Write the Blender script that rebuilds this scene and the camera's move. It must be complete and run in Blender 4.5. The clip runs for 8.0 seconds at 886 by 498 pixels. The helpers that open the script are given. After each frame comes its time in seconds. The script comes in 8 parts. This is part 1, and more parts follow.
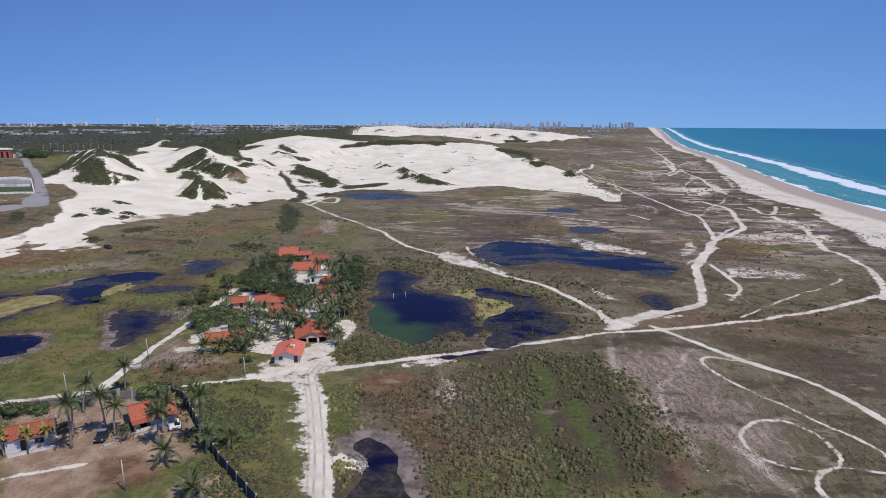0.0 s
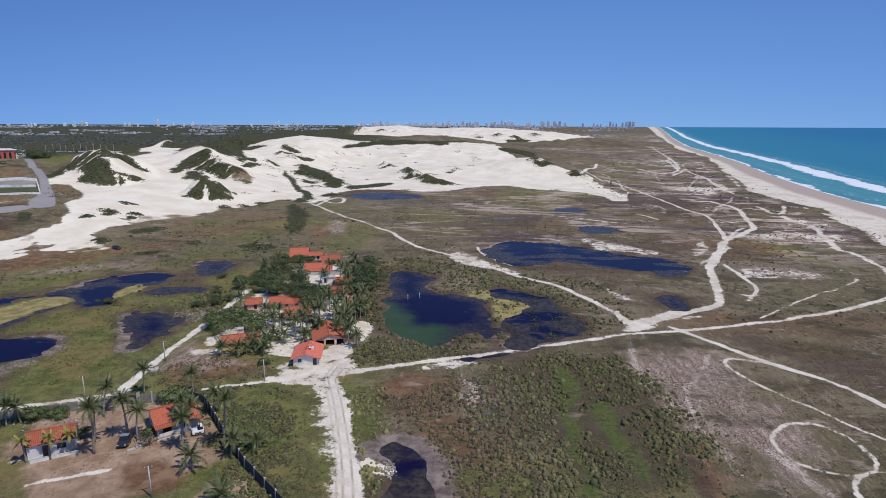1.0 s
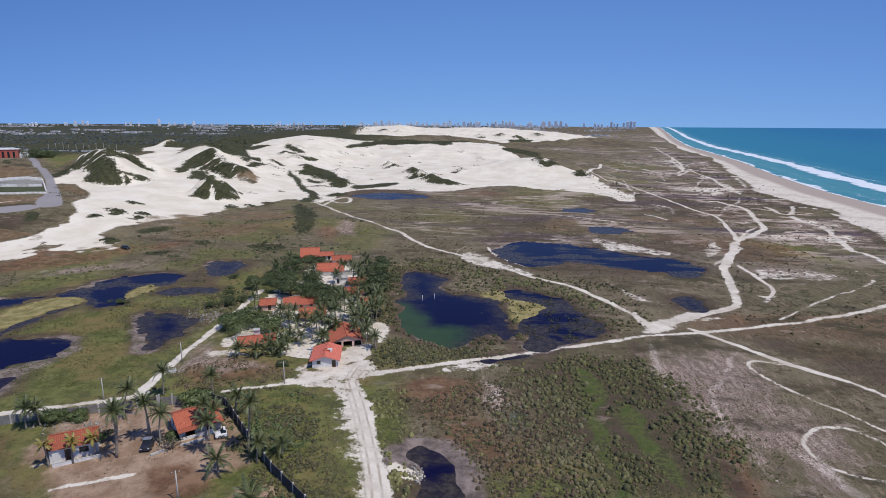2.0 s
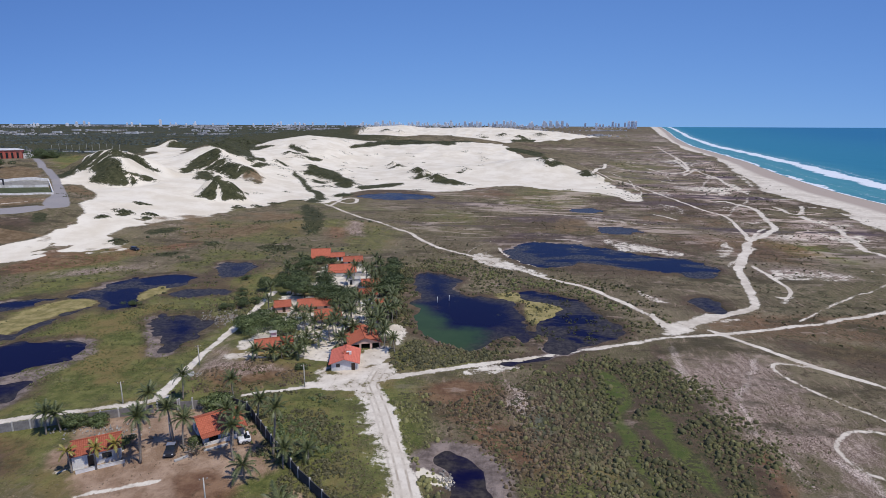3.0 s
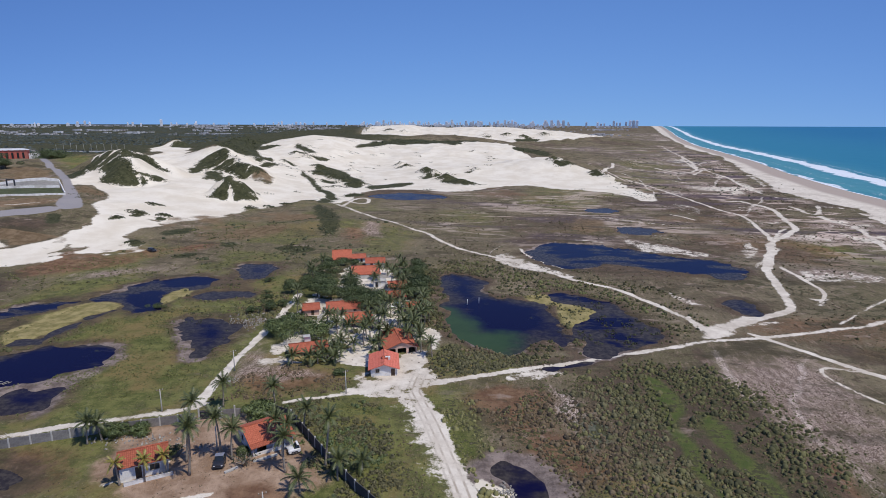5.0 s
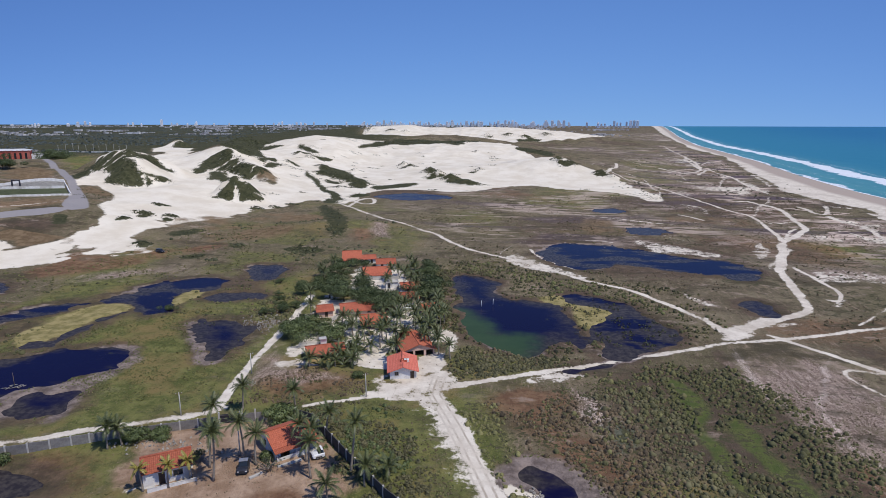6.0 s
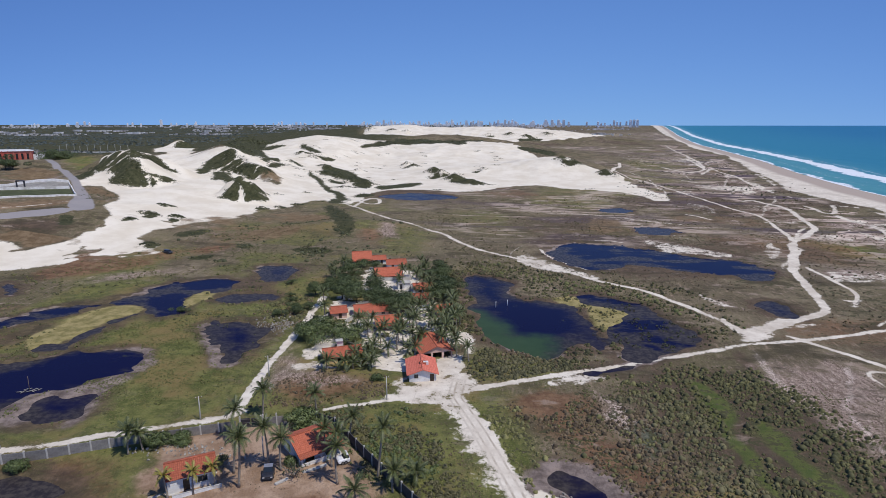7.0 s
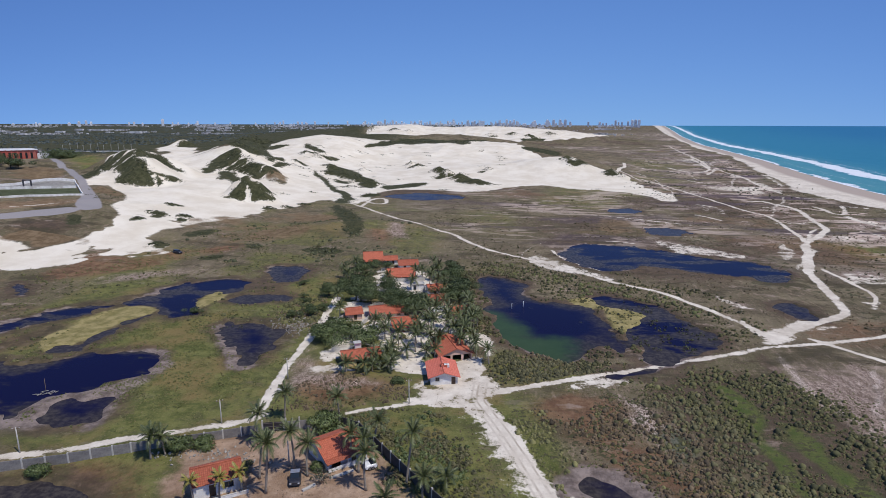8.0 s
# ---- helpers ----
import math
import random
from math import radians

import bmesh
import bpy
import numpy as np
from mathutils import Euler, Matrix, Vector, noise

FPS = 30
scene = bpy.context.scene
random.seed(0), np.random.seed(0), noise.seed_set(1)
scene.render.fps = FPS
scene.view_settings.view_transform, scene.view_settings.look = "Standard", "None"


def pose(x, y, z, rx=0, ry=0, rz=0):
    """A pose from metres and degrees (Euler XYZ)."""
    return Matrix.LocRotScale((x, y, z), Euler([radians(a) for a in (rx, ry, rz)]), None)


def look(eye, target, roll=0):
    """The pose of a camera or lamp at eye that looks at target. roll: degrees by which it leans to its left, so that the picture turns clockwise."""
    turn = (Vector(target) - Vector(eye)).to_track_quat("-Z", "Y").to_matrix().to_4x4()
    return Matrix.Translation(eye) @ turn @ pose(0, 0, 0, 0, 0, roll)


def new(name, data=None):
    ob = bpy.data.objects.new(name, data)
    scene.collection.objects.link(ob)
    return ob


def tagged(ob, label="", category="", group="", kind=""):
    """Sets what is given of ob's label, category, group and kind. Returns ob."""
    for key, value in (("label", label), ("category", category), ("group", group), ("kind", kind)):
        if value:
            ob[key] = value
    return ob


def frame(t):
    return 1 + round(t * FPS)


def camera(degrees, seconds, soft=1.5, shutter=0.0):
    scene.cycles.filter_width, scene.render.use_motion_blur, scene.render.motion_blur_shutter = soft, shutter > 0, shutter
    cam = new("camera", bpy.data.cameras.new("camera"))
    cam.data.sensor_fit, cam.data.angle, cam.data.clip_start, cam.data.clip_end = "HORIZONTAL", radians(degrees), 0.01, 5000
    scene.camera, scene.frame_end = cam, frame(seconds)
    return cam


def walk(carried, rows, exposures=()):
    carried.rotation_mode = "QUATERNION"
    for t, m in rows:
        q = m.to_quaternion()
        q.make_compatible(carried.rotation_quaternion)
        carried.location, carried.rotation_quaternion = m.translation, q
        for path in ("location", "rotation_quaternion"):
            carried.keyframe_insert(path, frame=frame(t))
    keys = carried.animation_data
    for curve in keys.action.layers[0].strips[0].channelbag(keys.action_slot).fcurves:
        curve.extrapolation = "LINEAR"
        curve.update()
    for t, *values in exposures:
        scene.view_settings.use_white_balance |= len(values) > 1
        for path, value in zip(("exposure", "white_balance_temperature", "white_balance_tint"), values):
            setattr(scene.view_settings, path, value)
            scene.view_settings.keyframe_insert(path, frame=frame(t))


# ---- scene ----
cam = camera(75.5, 8.0, soft=0.6)
PATH = [
    (0, (0.704, 3.382, 56.615), (0.433, 5.316, 56.187), 0.3),
    (0.5, (-1.693, 3.848, 56.524), (-1.964, 5.783, 56.096), 0.3),
    (1, (-4.357, 4.347, 56.498), (-4.628, 6.282, 56.069), 0.2),
    (1.5, (-6.924, 4.803, 56.386), (-7.195, 6.737, 55.957), 0.3),
    (3, (-14.176, 6.294, 56.244), (-14.45, 8.228, 55.815), 0.2),
    (3.5, (-16.653, 6.827, 56.234), (-16.928, 8.76, 55.805), 0.2),
    (4, (-18.98, 7.258, 56.247), (-19.253, 9.192, 55.817), 0.1),
    (4.5, (-21.603, 7.819, 56.223), (-21.876, 9.753, 55.792), 0.1),
    (5.8, (-27.721, 9.026, 56.03), (-27.995, 10.96, 55.6), 0.2),
    (6, (-28.662, 9.23, 56.028), (-28.935, 11.164, 55.598), 0.1),
    (6.5, (-31.154, 9.796, 55.997), (-31.427, 11.73, 55.567), 0.1),
    (7, (-33.344, 10.178, 55.968), (-33.615, 12.112, 55.537), 0.0),
    (7.5, (-35.865, 10.685, 55.955), (-36.137, 12.619, 55.523), 0.1),
    (8, (-38.15, 11.243, 55.932), (-38.423, 13.177, 55.5), 0.1),
]
walk(cam, [(t, look(eye, target, roll)) for t, eye, target, roll in PATH])

# ---- daylight ----
SUN_DIR = Vector((0.875 * math.cos(radians(60)), -0.484 * math.cos(radians(60)), math.sin(radians(60)))).normalized()
world = bpy.data.worlds.new("world")
scene.world = world
world.use_nodes = True
sky = world.node_tree.nodes.new("ShaderNodeTexSky")
sky.sky_type, sky.sun_disc = "NISHITA", False
sky.sun_elevation = math.asin(SUN_DIR.z)
sky.sun_rotation = math.atan2(SUN_DIR.x, SUN_DIR.y)
sky.altitude, sky.air_density, sky.dust_density, sky.ozone_density = 0, 1.0, 0.2, 2.0
backdrop_node = world.node_tree.nodes["Background"]
backdrop_node.inputs["Strength"].default_value = 0.108
tint = world.node_tree.nodes.new("ShaderNodeMix")
tint.data_type, tint.blend_type = "RGBA", "MULTIPLY"
tint.inputs["Factor"].default_value = 1.0
tint.inputs["B"].default_value = (0.48, 0.68, 1.10, 1)  # deep clear tropical blue
world.node_tree.links.new(sky.outputs["Color"], tint.inputs["A"])
world.node_tree.links.new(tint.outputs["Result"], backdrop_node.inputs["Color"])
# clear dry air: the pale band above the horizon is thin
way_up = world.node_tree.nodes.new("ShaderNodeTexCoord").outputs["Generated"]
lifted = world.node_tree.nodes.new("ShaderNodeVectorMath")
lifted.operation = "MULTIPLY_ADD"
lifted.inputs[1].default_value, lifted.inputs[2].default_value = (0.22, 1, 0.66), (0, 0, 0.095)
level = world.node_tree.nodes.new("ShaderNodeVectorMath")
level.operation = "NORMALIZE"
world.node_tree.links.new(way_up, lifted.inputs[0])
world.node_tree.links.new(lifted.outputs[0], level.inputs[0])
world.node_tree.links.new(level.outputs[0], sky.inputs["Vector"])
sun_data = bpy.data.lights.new("sun", "SUN")
sun_data.energy, sun_data.angle, sun_data.color = 3.2, radians(0.53), (1.0, 0.95, 0.87)
sun = new("sun", sun_data)
sun.matrix_world = look(SUN_DIR * 300, (0, 0, 0))
scene.view_settings.exposure = 0.0

# ---- materials ----
def material(name):
    m = bpy.data.materials.new(name)
    m.use_nodes = True
    return m, m.node_tree, m.node_tree.nodes["Principled BSDF"]


def node(tree, kind, **values):
    n = tree.nodes.new(kind)
    for key, value in values.items():
        n.inputs[key].default_value = value
    return n


def noise_node(tree, vector, scale, detail=4.0, rough=0.55):
    n = node(tree, "ShaderNodeTexNoise", Scale=scale, Detail=detail, Roughness=rough)
    tree.links.new(vector, n.inputs["Vector"])
    return n.outputs["Fac"]


def band(tree, value, low, high):
    """Rises from 0 to 1 as the value goes from low to high."""
    n = tree.nodes.new("ShaderNodeMapRange")
    n.interpolation_type = "SMOOTHSTEP"
    n.inputs["From Min"].default_value, n.inputs["From Max"].default_value = low, high
    tree.links.new(value, n.inputs["Value"])
    return n.outputs["Result"]


def maths(tree, kind, a, b):
    n = tree.nodes.new("ShaderNodeMath")
    n.operation = kind
    for socket, v in zip(n.inputs, (a, b)):
        if isinstance(v, (int, float)):
            socket.default_value = v
        else:
            tree.links.new(v, socket)
    return n.outputs[0]


def mixed(tree, fac, a, b):
    n = tree.nodes.new("ShaderNodeMix")
    n.data_type = "RGBA"
    for socket, v in ((n.inputs["Factor"], fac), (n.inputs["A"], a), (n.inputs["B"], b)):
        if isinstance(v, tuple):
            socket.default_value = (*v, 1)
        elif isinstance(v, (int, float)):
            socket.default_value = v
        else:
            tree.links.new(v, socket)
    return n.outputs["Result"]


def position(tree):
    return tree.nodes.new("ShaderNodeNewGeometry").outputs["Position"]


def surface(name, dark, light, scale, rough=0.85, bump=0.0, bump_scale=None, second=None, metal=0.0, spread=0.0):
    """A matt surface of two tones at two scales, with fine relief."""
    m, tree, bsdf = material(name)
    coord = tree.nodes.new("ShaderNodeTexCoord").outputs["Object"]
    big, small = noise_node(tree, coord, scale), noise_node(tree, coord, scale * 7, 3)
    fac = band(tree, maths(tree, "ADD", maths(tree, "MULTIPLY", big, 0.6), maths(tree, "MULTIPLY", small, 0.4)), 0.35, 0.65)
    colour = mixed(tree, fac, dark, light)
    if second:
        colour = mixed(tree, band(tree, noise_node(tree, coord, scale * 0.4, 5), 0.54, 0.66), colour, second)
    if spread:
        info = tree.nodes.new("ShaderNodeObjectInfo").outputs["Random"]
        hsv = tree.nodes.new("ShaderNodeHueSaturation")
        tree.links.new(maths(tree, "ADD", maths(tree, "MULTIPLY", info, spread), 1 - spread / 2), hsv.inputs["Value"])
        tree.links.new(colour, hsv.inputs["Color"])
        colour = hsv.outputs["Color"]
    tree.links.new(colour, bsdf.inputs["Base Color"])
    bsdf.inputs["Roughness"].default_value, bsdf.inputs["Metallic"].default_value = rough, metal
    if bump:
        b = node(tree, "ShaderNodeBump", Strength=bump, Distance=0.05)
        tree.links.new(noise_node(tree, coord, bump_scale or scale * 9, 4), b.inputs["Height"])
        tree.links.new(b.outputs["Normal"], bsdf.inputs["Normal"])
    return m


def foliage(name, dark, light, rough=0.6):
    """Leaves whose tone changes from leaf to leaf and from plant to plant."""
    m, tree, bsdf = material(name)
    isle = tree.nodes.new("ShaderNodeNewGeometry").outputs["Random Per Island"]
    info = tree.nodes.new("ShaderNodeObjectInfo").outputs["Random"]
    fac = maths(tree, "ADD", maths(tree, "MULTIPLY", isle, 0.7), maths(tree, "MULTIPLY", info, 0.3))
    tree.links.new(mixed(tree, fac, (dark[0], dark[1], dark[2] * 1.08), (light[0], light[1], light[2] * 1.08)), bsdf.inputs["Base Color"])
    bsdf.inputs["Roughness"].default_value = rough
    return m


def ground_material():
    m, tree, bsdf = material("ground")
    pos = position(tree)

    def field(name):
        n = tree.nodes.new("ShaderNodeAttribute")
        n.attribute_name = name
        s = tree.nodes.new("ShaderNodeSeparateColor")
        tree.links.new(n.outputs["Color"], s.inputs["Color"])
        return s.outputs[0], s.outputs[1], s.outputs[2]
    sand, green, scrub = field("cover_a")
    rust, pale, dark = field("cover_b")
    algae, beach, asphalt = field("cover_c")
    track, soil, mud = field("cover_d")
    lime, teal, ochre = field("cover_e")
    speck_field = tree.nodes.new("ShaderNodeAttribute")
    speck_field.attribute_name = "cover_e"
    speck = speck_field.outputs["Alpha"]
    n_huge, n_big, n_mid = noise_node(tree, pos, 0.011, 5), noise_node(tree, pos, 0.05, 6, 0.65), noise_node(tree, pos, 0.28, 6, 0.68)
    n_fine, n_grain = noise_node(tree, pos, 1.1, 5, 0.75), noise_node(tree, pos, 3.0, 3, 0.75)
    turned = tree.nodes.new("ShaderNodeMapping")
    turned.inputs["Rotation"].default_value = (0, 0, radians(32))
    turned.inputs["Scale"].default_value = (1.0, 0.22, 1.0)
    tree.links.new(pos, turned.inputs["Vector"])
    n_streak = noise_node(tree, turned.outputs[0], 0.9, 5, 0.7)
    ragged = maths(tree, "ADD", maths(tree, "MULTIPLY", n_mid, 0.55), maths(tree, "MULTIPLY", n_fine, 0.45))

    def cover(value, low, high, ragging):
        # the cover's reach, frayed at its edge
        return band(tree, maths(tree, "ADD", value, maths(tree, "MULTIPLY", maths(tree, "SUBTRACT", ragged, 0.5), ragging)), low, high)
    # dry coastal scrub
    c = mixed(tree, band(tree, n_big, 0.40, 0.62), (0.116, 0.103, 0.062), (0.195, 0.178, 0.108))
    c = mixed(tree, maths(tree, "MULTIPLY", band(tree, n_huge, 0.44, 0.60), 0.75), c, (0.118, 0.114, 0.056))
    c = mixed(tree, band(tree, n_mid, 0.50, 0.66), c, (0.078, 0.068, 0.040))
    c = mixed(tree, maths(tree, "MULTIPLY", band(tree, n_streak, 0.52, 0.70), 0.75), c, (0.320, 0.258, 0.185))
    c = mixed(tree, maths(tree, "MULTIPLY", band(tree, n_grain, 0.56, 0.70), 0.8), c, (0.340, 0.280, 0.205))
    c = mixed(tree, maths(tree, "MULTIPLY", band(tree, n_fine, 0.55, 0.68), 0.85), c, (0.040, 0.037, 0.019))
    g = mixed(tree, band(tree, n_mid, 0.38, 0.62), (0.082, 0.104, 0.030), (0.168, 0.186, 0.060))
    g = mixed(tree, band(tree, n_big, 0.48, 0.64), g, (0.200, 0.165, 0.066))
    g = mixed(tree, maths(tree, "MULTIPLY", band(tree, n_fine, 0.54, 0.68), 0.8), g, (0.042, 0.052, 0.016))
    g = mixed(tree, maths(tree, "MULTIPLY", band(tree, n_grain, 0.56, 0.70), 0.7), g, (0.285, 0.265, 0.110))
    c = mixed(tree, cover(green, 0.2, 0.8, 1.8), c, g)
    e = mixed(tree, band(tree, n_mid, 0.36, 0.66), (0.265, 0.190, 0.122), (0.430, 0.335, 0.235))
    e = mixed(tree, maths(tree, "MULTIPLY", band(tree, n_fine, 0.54, 0.74), 0.6), e, (0.15, 0.10, 0.055))
    e = mixed(tree, maths(tree, "MULTIPLY", band(tree, n_grain, 0.62, 0.76), 0.5), e, (0.56, 0.48, 0.38))
    c = mixed(tree, cover(soil, 0.25, 0.75, 1.5), c, e)
    r = mixed(tree, band(tree, n_mid, 0.38, 0.62), (0.130, 0.070, 0.040), (0.235, 0.150, 0.085))
    r = mixed(tree, maths(tree, "MULTIPLY", band(tree, n_fine, 0.55, 0.70), 0.8), r, (0.052, 0.042, 0.022))
    c = mixed(tree, maths(tree, "MULTIPLY", cover(rust, 0.2, 0.9, 2.2), 0.85), c, r)
    d = mixed(tree, band(tree, n_mid, 0.4, 0.65), (0.066, 0.050, 0.038), (0.130, 0.098, 0.066))
    c = mixed(tree, maths(tree, "MULTIPLY", cover(dark, 0.3, 0.9, 2.2), 0.8), c, d)
    n_speck = noise_node(tree, pos, 4.6, 3, 0.8)
    p = mixed(tree, band(tree, maths(tree, "ADD", maths(tree, "MULTIPLY", n_speck, 0.75), maths(tree, "MULTIPLY", n_streak, 0.25)), 0.45, 0.60), (0.115, 0.082, 0.060), (0.60, 0.525, 0.43))
    c = mixed(tree, maths(tree, "MULTIPLY", cover(pale, 0.15, 0.85, 2.4), 0.9), c, p)
    strewn = band(tree, maths(tree, "ADD", maths(tree, "ADD", maths(tree, "MULTIPLY", n_speck, 0.7), maths(tree, "MULTIPLY", n_mid, 0.3)), maths(tree, "MULTIPLY", maths(tree, "SUBTRACT", speck, 1.0), 0.35)), 0.47, 0.55)
    c = mixed(tree, maths(tree, "MULTIPLY", strewn, band(tree, speck, 0.05, 0.4)), c, (0.66, 0.60, 0.51))
    l = mixed(tree, band(tree, n_mid, 0.38, 0.64), (0.072, 0.104, 0.030), (0.128, 0.150, 0.048))
    c = mixed(tree, cover(lime, 0.3, 0.8, 1.4), c, l)
    b_g = mixed(tree, band(tree, n_fine, 0.42, 0.64), (0.075, 0.095, 0.066), (0.170, 0.190, 0.135))
    c = mixed(tree, maths(tree, "MULTIPLY", cover(teal, 0.3, 0.9, 1.6), 0.85), c, b_g)
    h = mixed(tree, band(tree, n_mid, 0.38, 0.64), (0.150, 0.100, 0.054), (0.255, 0.180, 0.105))
    h = mixed(tree, maths(tree, "MULTIPLY", band(tree, n_fine, 0.56, 0.70), 0.7), h, (0.075, 0.060, 0.030))
    spread_out = tree.nodes.new("ShaderNodeMapping")
    spread_out.inputs["Rotation"].default_value = (0, 0, radians(-8))
    spread_out.inputs["Scale"].default_value = (0.5, 1.0, 1.0)
    tree.links.new(pos, spread_out.inputs["Vector"])
    n_patch, n_bare = noise_node(tree, spread_out.outputs[0], 0.085, 6, 0.66), noise_node(tree, spread_out.outputs[0], 0.13, 6, 0.7)
    open_land = maths(tree, "SUBTRACT", 1.0, maths(tree, "MAXIMUM", green, lime))
    c = mixed(tree, maths(tree, "MULTIPLY", band(tree, n_patch, 0.53, 0.62), maths(tree, "MULTIPLY", open_land, 0.75)), c, mixed(tree, n_fine, (0.038, 0.036, 0.020), (0.082, 0.076, 0.044)))
    c = mixed(tree, maths(tree, "MULTIPLY", band(tree, n_bare, 0.585, 0.66), maths(tree, "MULTIPLY", open_land, 0.7)), c, mixed(tree, n_fine, (0.22, 0.18, 0.13), (0.44, 0.38, 0.30)))
    # the plain behind the beach: wet violet hollows and thin bare streaks
    open_plain = tree.nodes.new("ShaderNodeAttribute")
    open_plain.attribute_name = "cover_b"
    drawn = tree.nodes.new("ShaderNodeMapping")
    drawn.inputs["Rotation"].default_value = (0, 0, radians(10))
    drawn.inputs["Scale"].default_value = (0.34, 1.0, 1.0)
    tree.links.new(pos, drawn.inputs["Vector"])
    n_wet, n_line, n_gap = noise_node(tree, drawn.outputs[0], 0.028, 5, 0.6), noise_node(tree, drawn.outputs[0], 0.040, 3, 0.55), noise_node(tree, pos, 0.017, 4, 0.6)
    c = mixed(tree, maths(tree, "MULTIPLY", band(tree, n_wet, 0.52, 0.62), maths(tree, "MULTIPLY", open_plain.outputs["Alpha"], 0.95)), c, mixed(tree, n_mid, (0.070, 0.056, 0.068), (0.120, 0.098, 0.105)))
    thin_line = band(tree, maths(tree, "ABSOLUTE", maths(tree, "SUBTRACT", n_line, 0.5), 0), 0.042, 0.012)
    thin_line = maths(tree, "MULTIPLY", thin_line, band(tree, maths(tree, "ADD", n_gap, maths(tree, "MULTIPLY", n_mid, 0.35)), 0.62, 0.74))
    n_far = noise_node(tree, drawn.outputs[0], 0.013, 4, 0.6)
    far_line = maths(tree, "MULTIPLY", band(tree, maths(tree, "ABSOLUTE", maths(tree, "SUBTRACT", n_far, 0.5), 0), 0.022, 0.006), band(tree, n_gap, 0.46, 0.60))
    thin_line = maths(tree, "MAXIMUM", thin_line, far_line)
    c = mixed(tree, maths(tree, "MULTIPLY", thin_line, open_plain.outputs["Alpha"]), c, (0.56, 0.49, 0.40))
    u = mixed(tree, band(tree, n_mid, 0.36, 0.64), (0.125, 0.106, 0.092), (0.300, 0.264, 0.228))
    c = mixed(tree, maths(tree, "MULTIPLY", cover(mud, 0.3, 0.8, 1.2), 0.9), c, u)
    a = mixed(tree, band(tree, n_mid, 0.35, 0.65), (0.190, 0.182, 0.066), (0.350, 0.315, 0.140))
    c = mixed(tree, cover(algae, 0.3, 0.7, 0.8), c, a)
    # slight warm tint over all that is not clean sand
    ground_tint = tree.nodes.new("ShaderNodeMix")
    ground_tint.data_type, ground_tint.blend_type = "RGBA", "MULTIPLY"
    ground_tint.inputs["Factor"].default_value, ground_tint.inputs["B"].default_value = 1.0, (1.13, 1.03, 1.04, 1)
    tree.links.new(c, ground_tint.inputs["A"])
    c = ground_tint.outputs["Result"]
    s = mixed(tree, band(tree, n_big, 0.35, 0.65), (0.69, 0.615, 0.490), (0.80, 0.735, 0.615))
    s = mixed(tree, maths(tree, "MULTIPLY", band(tree, n_fine, 0.55, 0.75), 0.30), s, (0.44, 0.38, 0.30))
    sandy = cover(sand, 0.40, 0.60, 1.1)
    c = mixed(tree, sandy, c, s)
    c = mixed(tree, maths(tree, "MULTIPLY", cover(ochre, 0.3, 0.75, 1.5), 0.9), c, h)
    v = mixed(tree, band(tree, n_mid, 0.35, 0.65), (0.61, 0.540, 0.445), (0.75, 0.685, 0.580))
    v = mixed(tree, maths(tree, "MULTIPLY", band(tree, n_fine, 0.54, 0.74), 0.55), v, (0.33, 0.27, 0.20))
    v = mixed(tree, maths(tree, "MULTIPLY", band(tree, n_big, 0.46, 0.64), 0.45), v, (0.42, 0.350, 0.270))
    side = tree.nodes.new("ShaderNodeAttribute")
    side.attribute_name = "lateral"
    off = maths(tree, "ADD", side.outputs["Fac"], maths(tree, "MULTIPLY", maths(tree, "SUBTRACT", n_mid, 0.5), 0.5))
    for at, most in ((-0.85, 0.75), (0.8, 0.75), (-1.9, 0.4)):
        rut = band(tree, maths(tree, "ABSOLUTE", maths(tree, "SUBTRACT", off, at), 0), 0.34, 0.08)
        rut = maths(tree, "MULTIPLY", rut, maths(tree, "MULTIPLY", band(tree, n_mid, 0.35, 0.60), most))
        v = mixed(tree, rut, v, (0.33, 0.265, 0.195))
    tracked = cover(track, 0.42, 0.56, 1.45)
    c = mixed(tree, tracked, c, v)
    k = mixed(tree, band(tree, n_mid, 0.35, 0.65), (0.034, 0.040, 0.018), (0.078, 0.076, 0.038))
    k = mixed(tree, band(tree, n_fine, 0.58, 0.72), k, (0.22, 0.18, 0.12))
    c = mixed(tree, cover(scrub, 0.47, 0.58, 3.0), c, k)
    w = mixed(tree, n_mid, (0.37, 0.305, 0.255), (0.45, 0.375, 0.315))
    c = mixed(tree, cover(beach, 0.2, 0.9, 0.5), c, w)
    t = mixed(tree, n_fine, (0.25, 0.232, 0.232), (0.34, 0.318, 0.315))
    c = mixed(tree, cover(asphalt, 0.35, 0.65, 0.3), c, t)
    tree.links.new(c, bsdf.inputs["Base Color"])
    bsdf.inputs["Roughness"].default_value = 0.95
    bsdf.inputs["Specular IOR Level"].default_value = 0.15
    lumps = maths(tree, "ADD", maths(tree, "MULTIPLY", n_fine, 1.0), maths(tree, "MULTIPLY", n_grain, 0.5))
    bare = maths(tree, "MAXIMUM", maths(tree, "MAXIMUM", sandy, tracked), asphalt)
    b = node(tree, "ShaderNodeBump", Distance=0.55)
    tree.links.new(maths(tree, "SUBTRACT", 0.8, maths(tree, "MULTIPLY", bare, 0.72)), b.inputs["Strength"])
    tree.links.new(lumps, b.inputs["Height"])
    tree.links.new(b.outputs["Normal"], bsdf.inputs["Normal"])
    return m


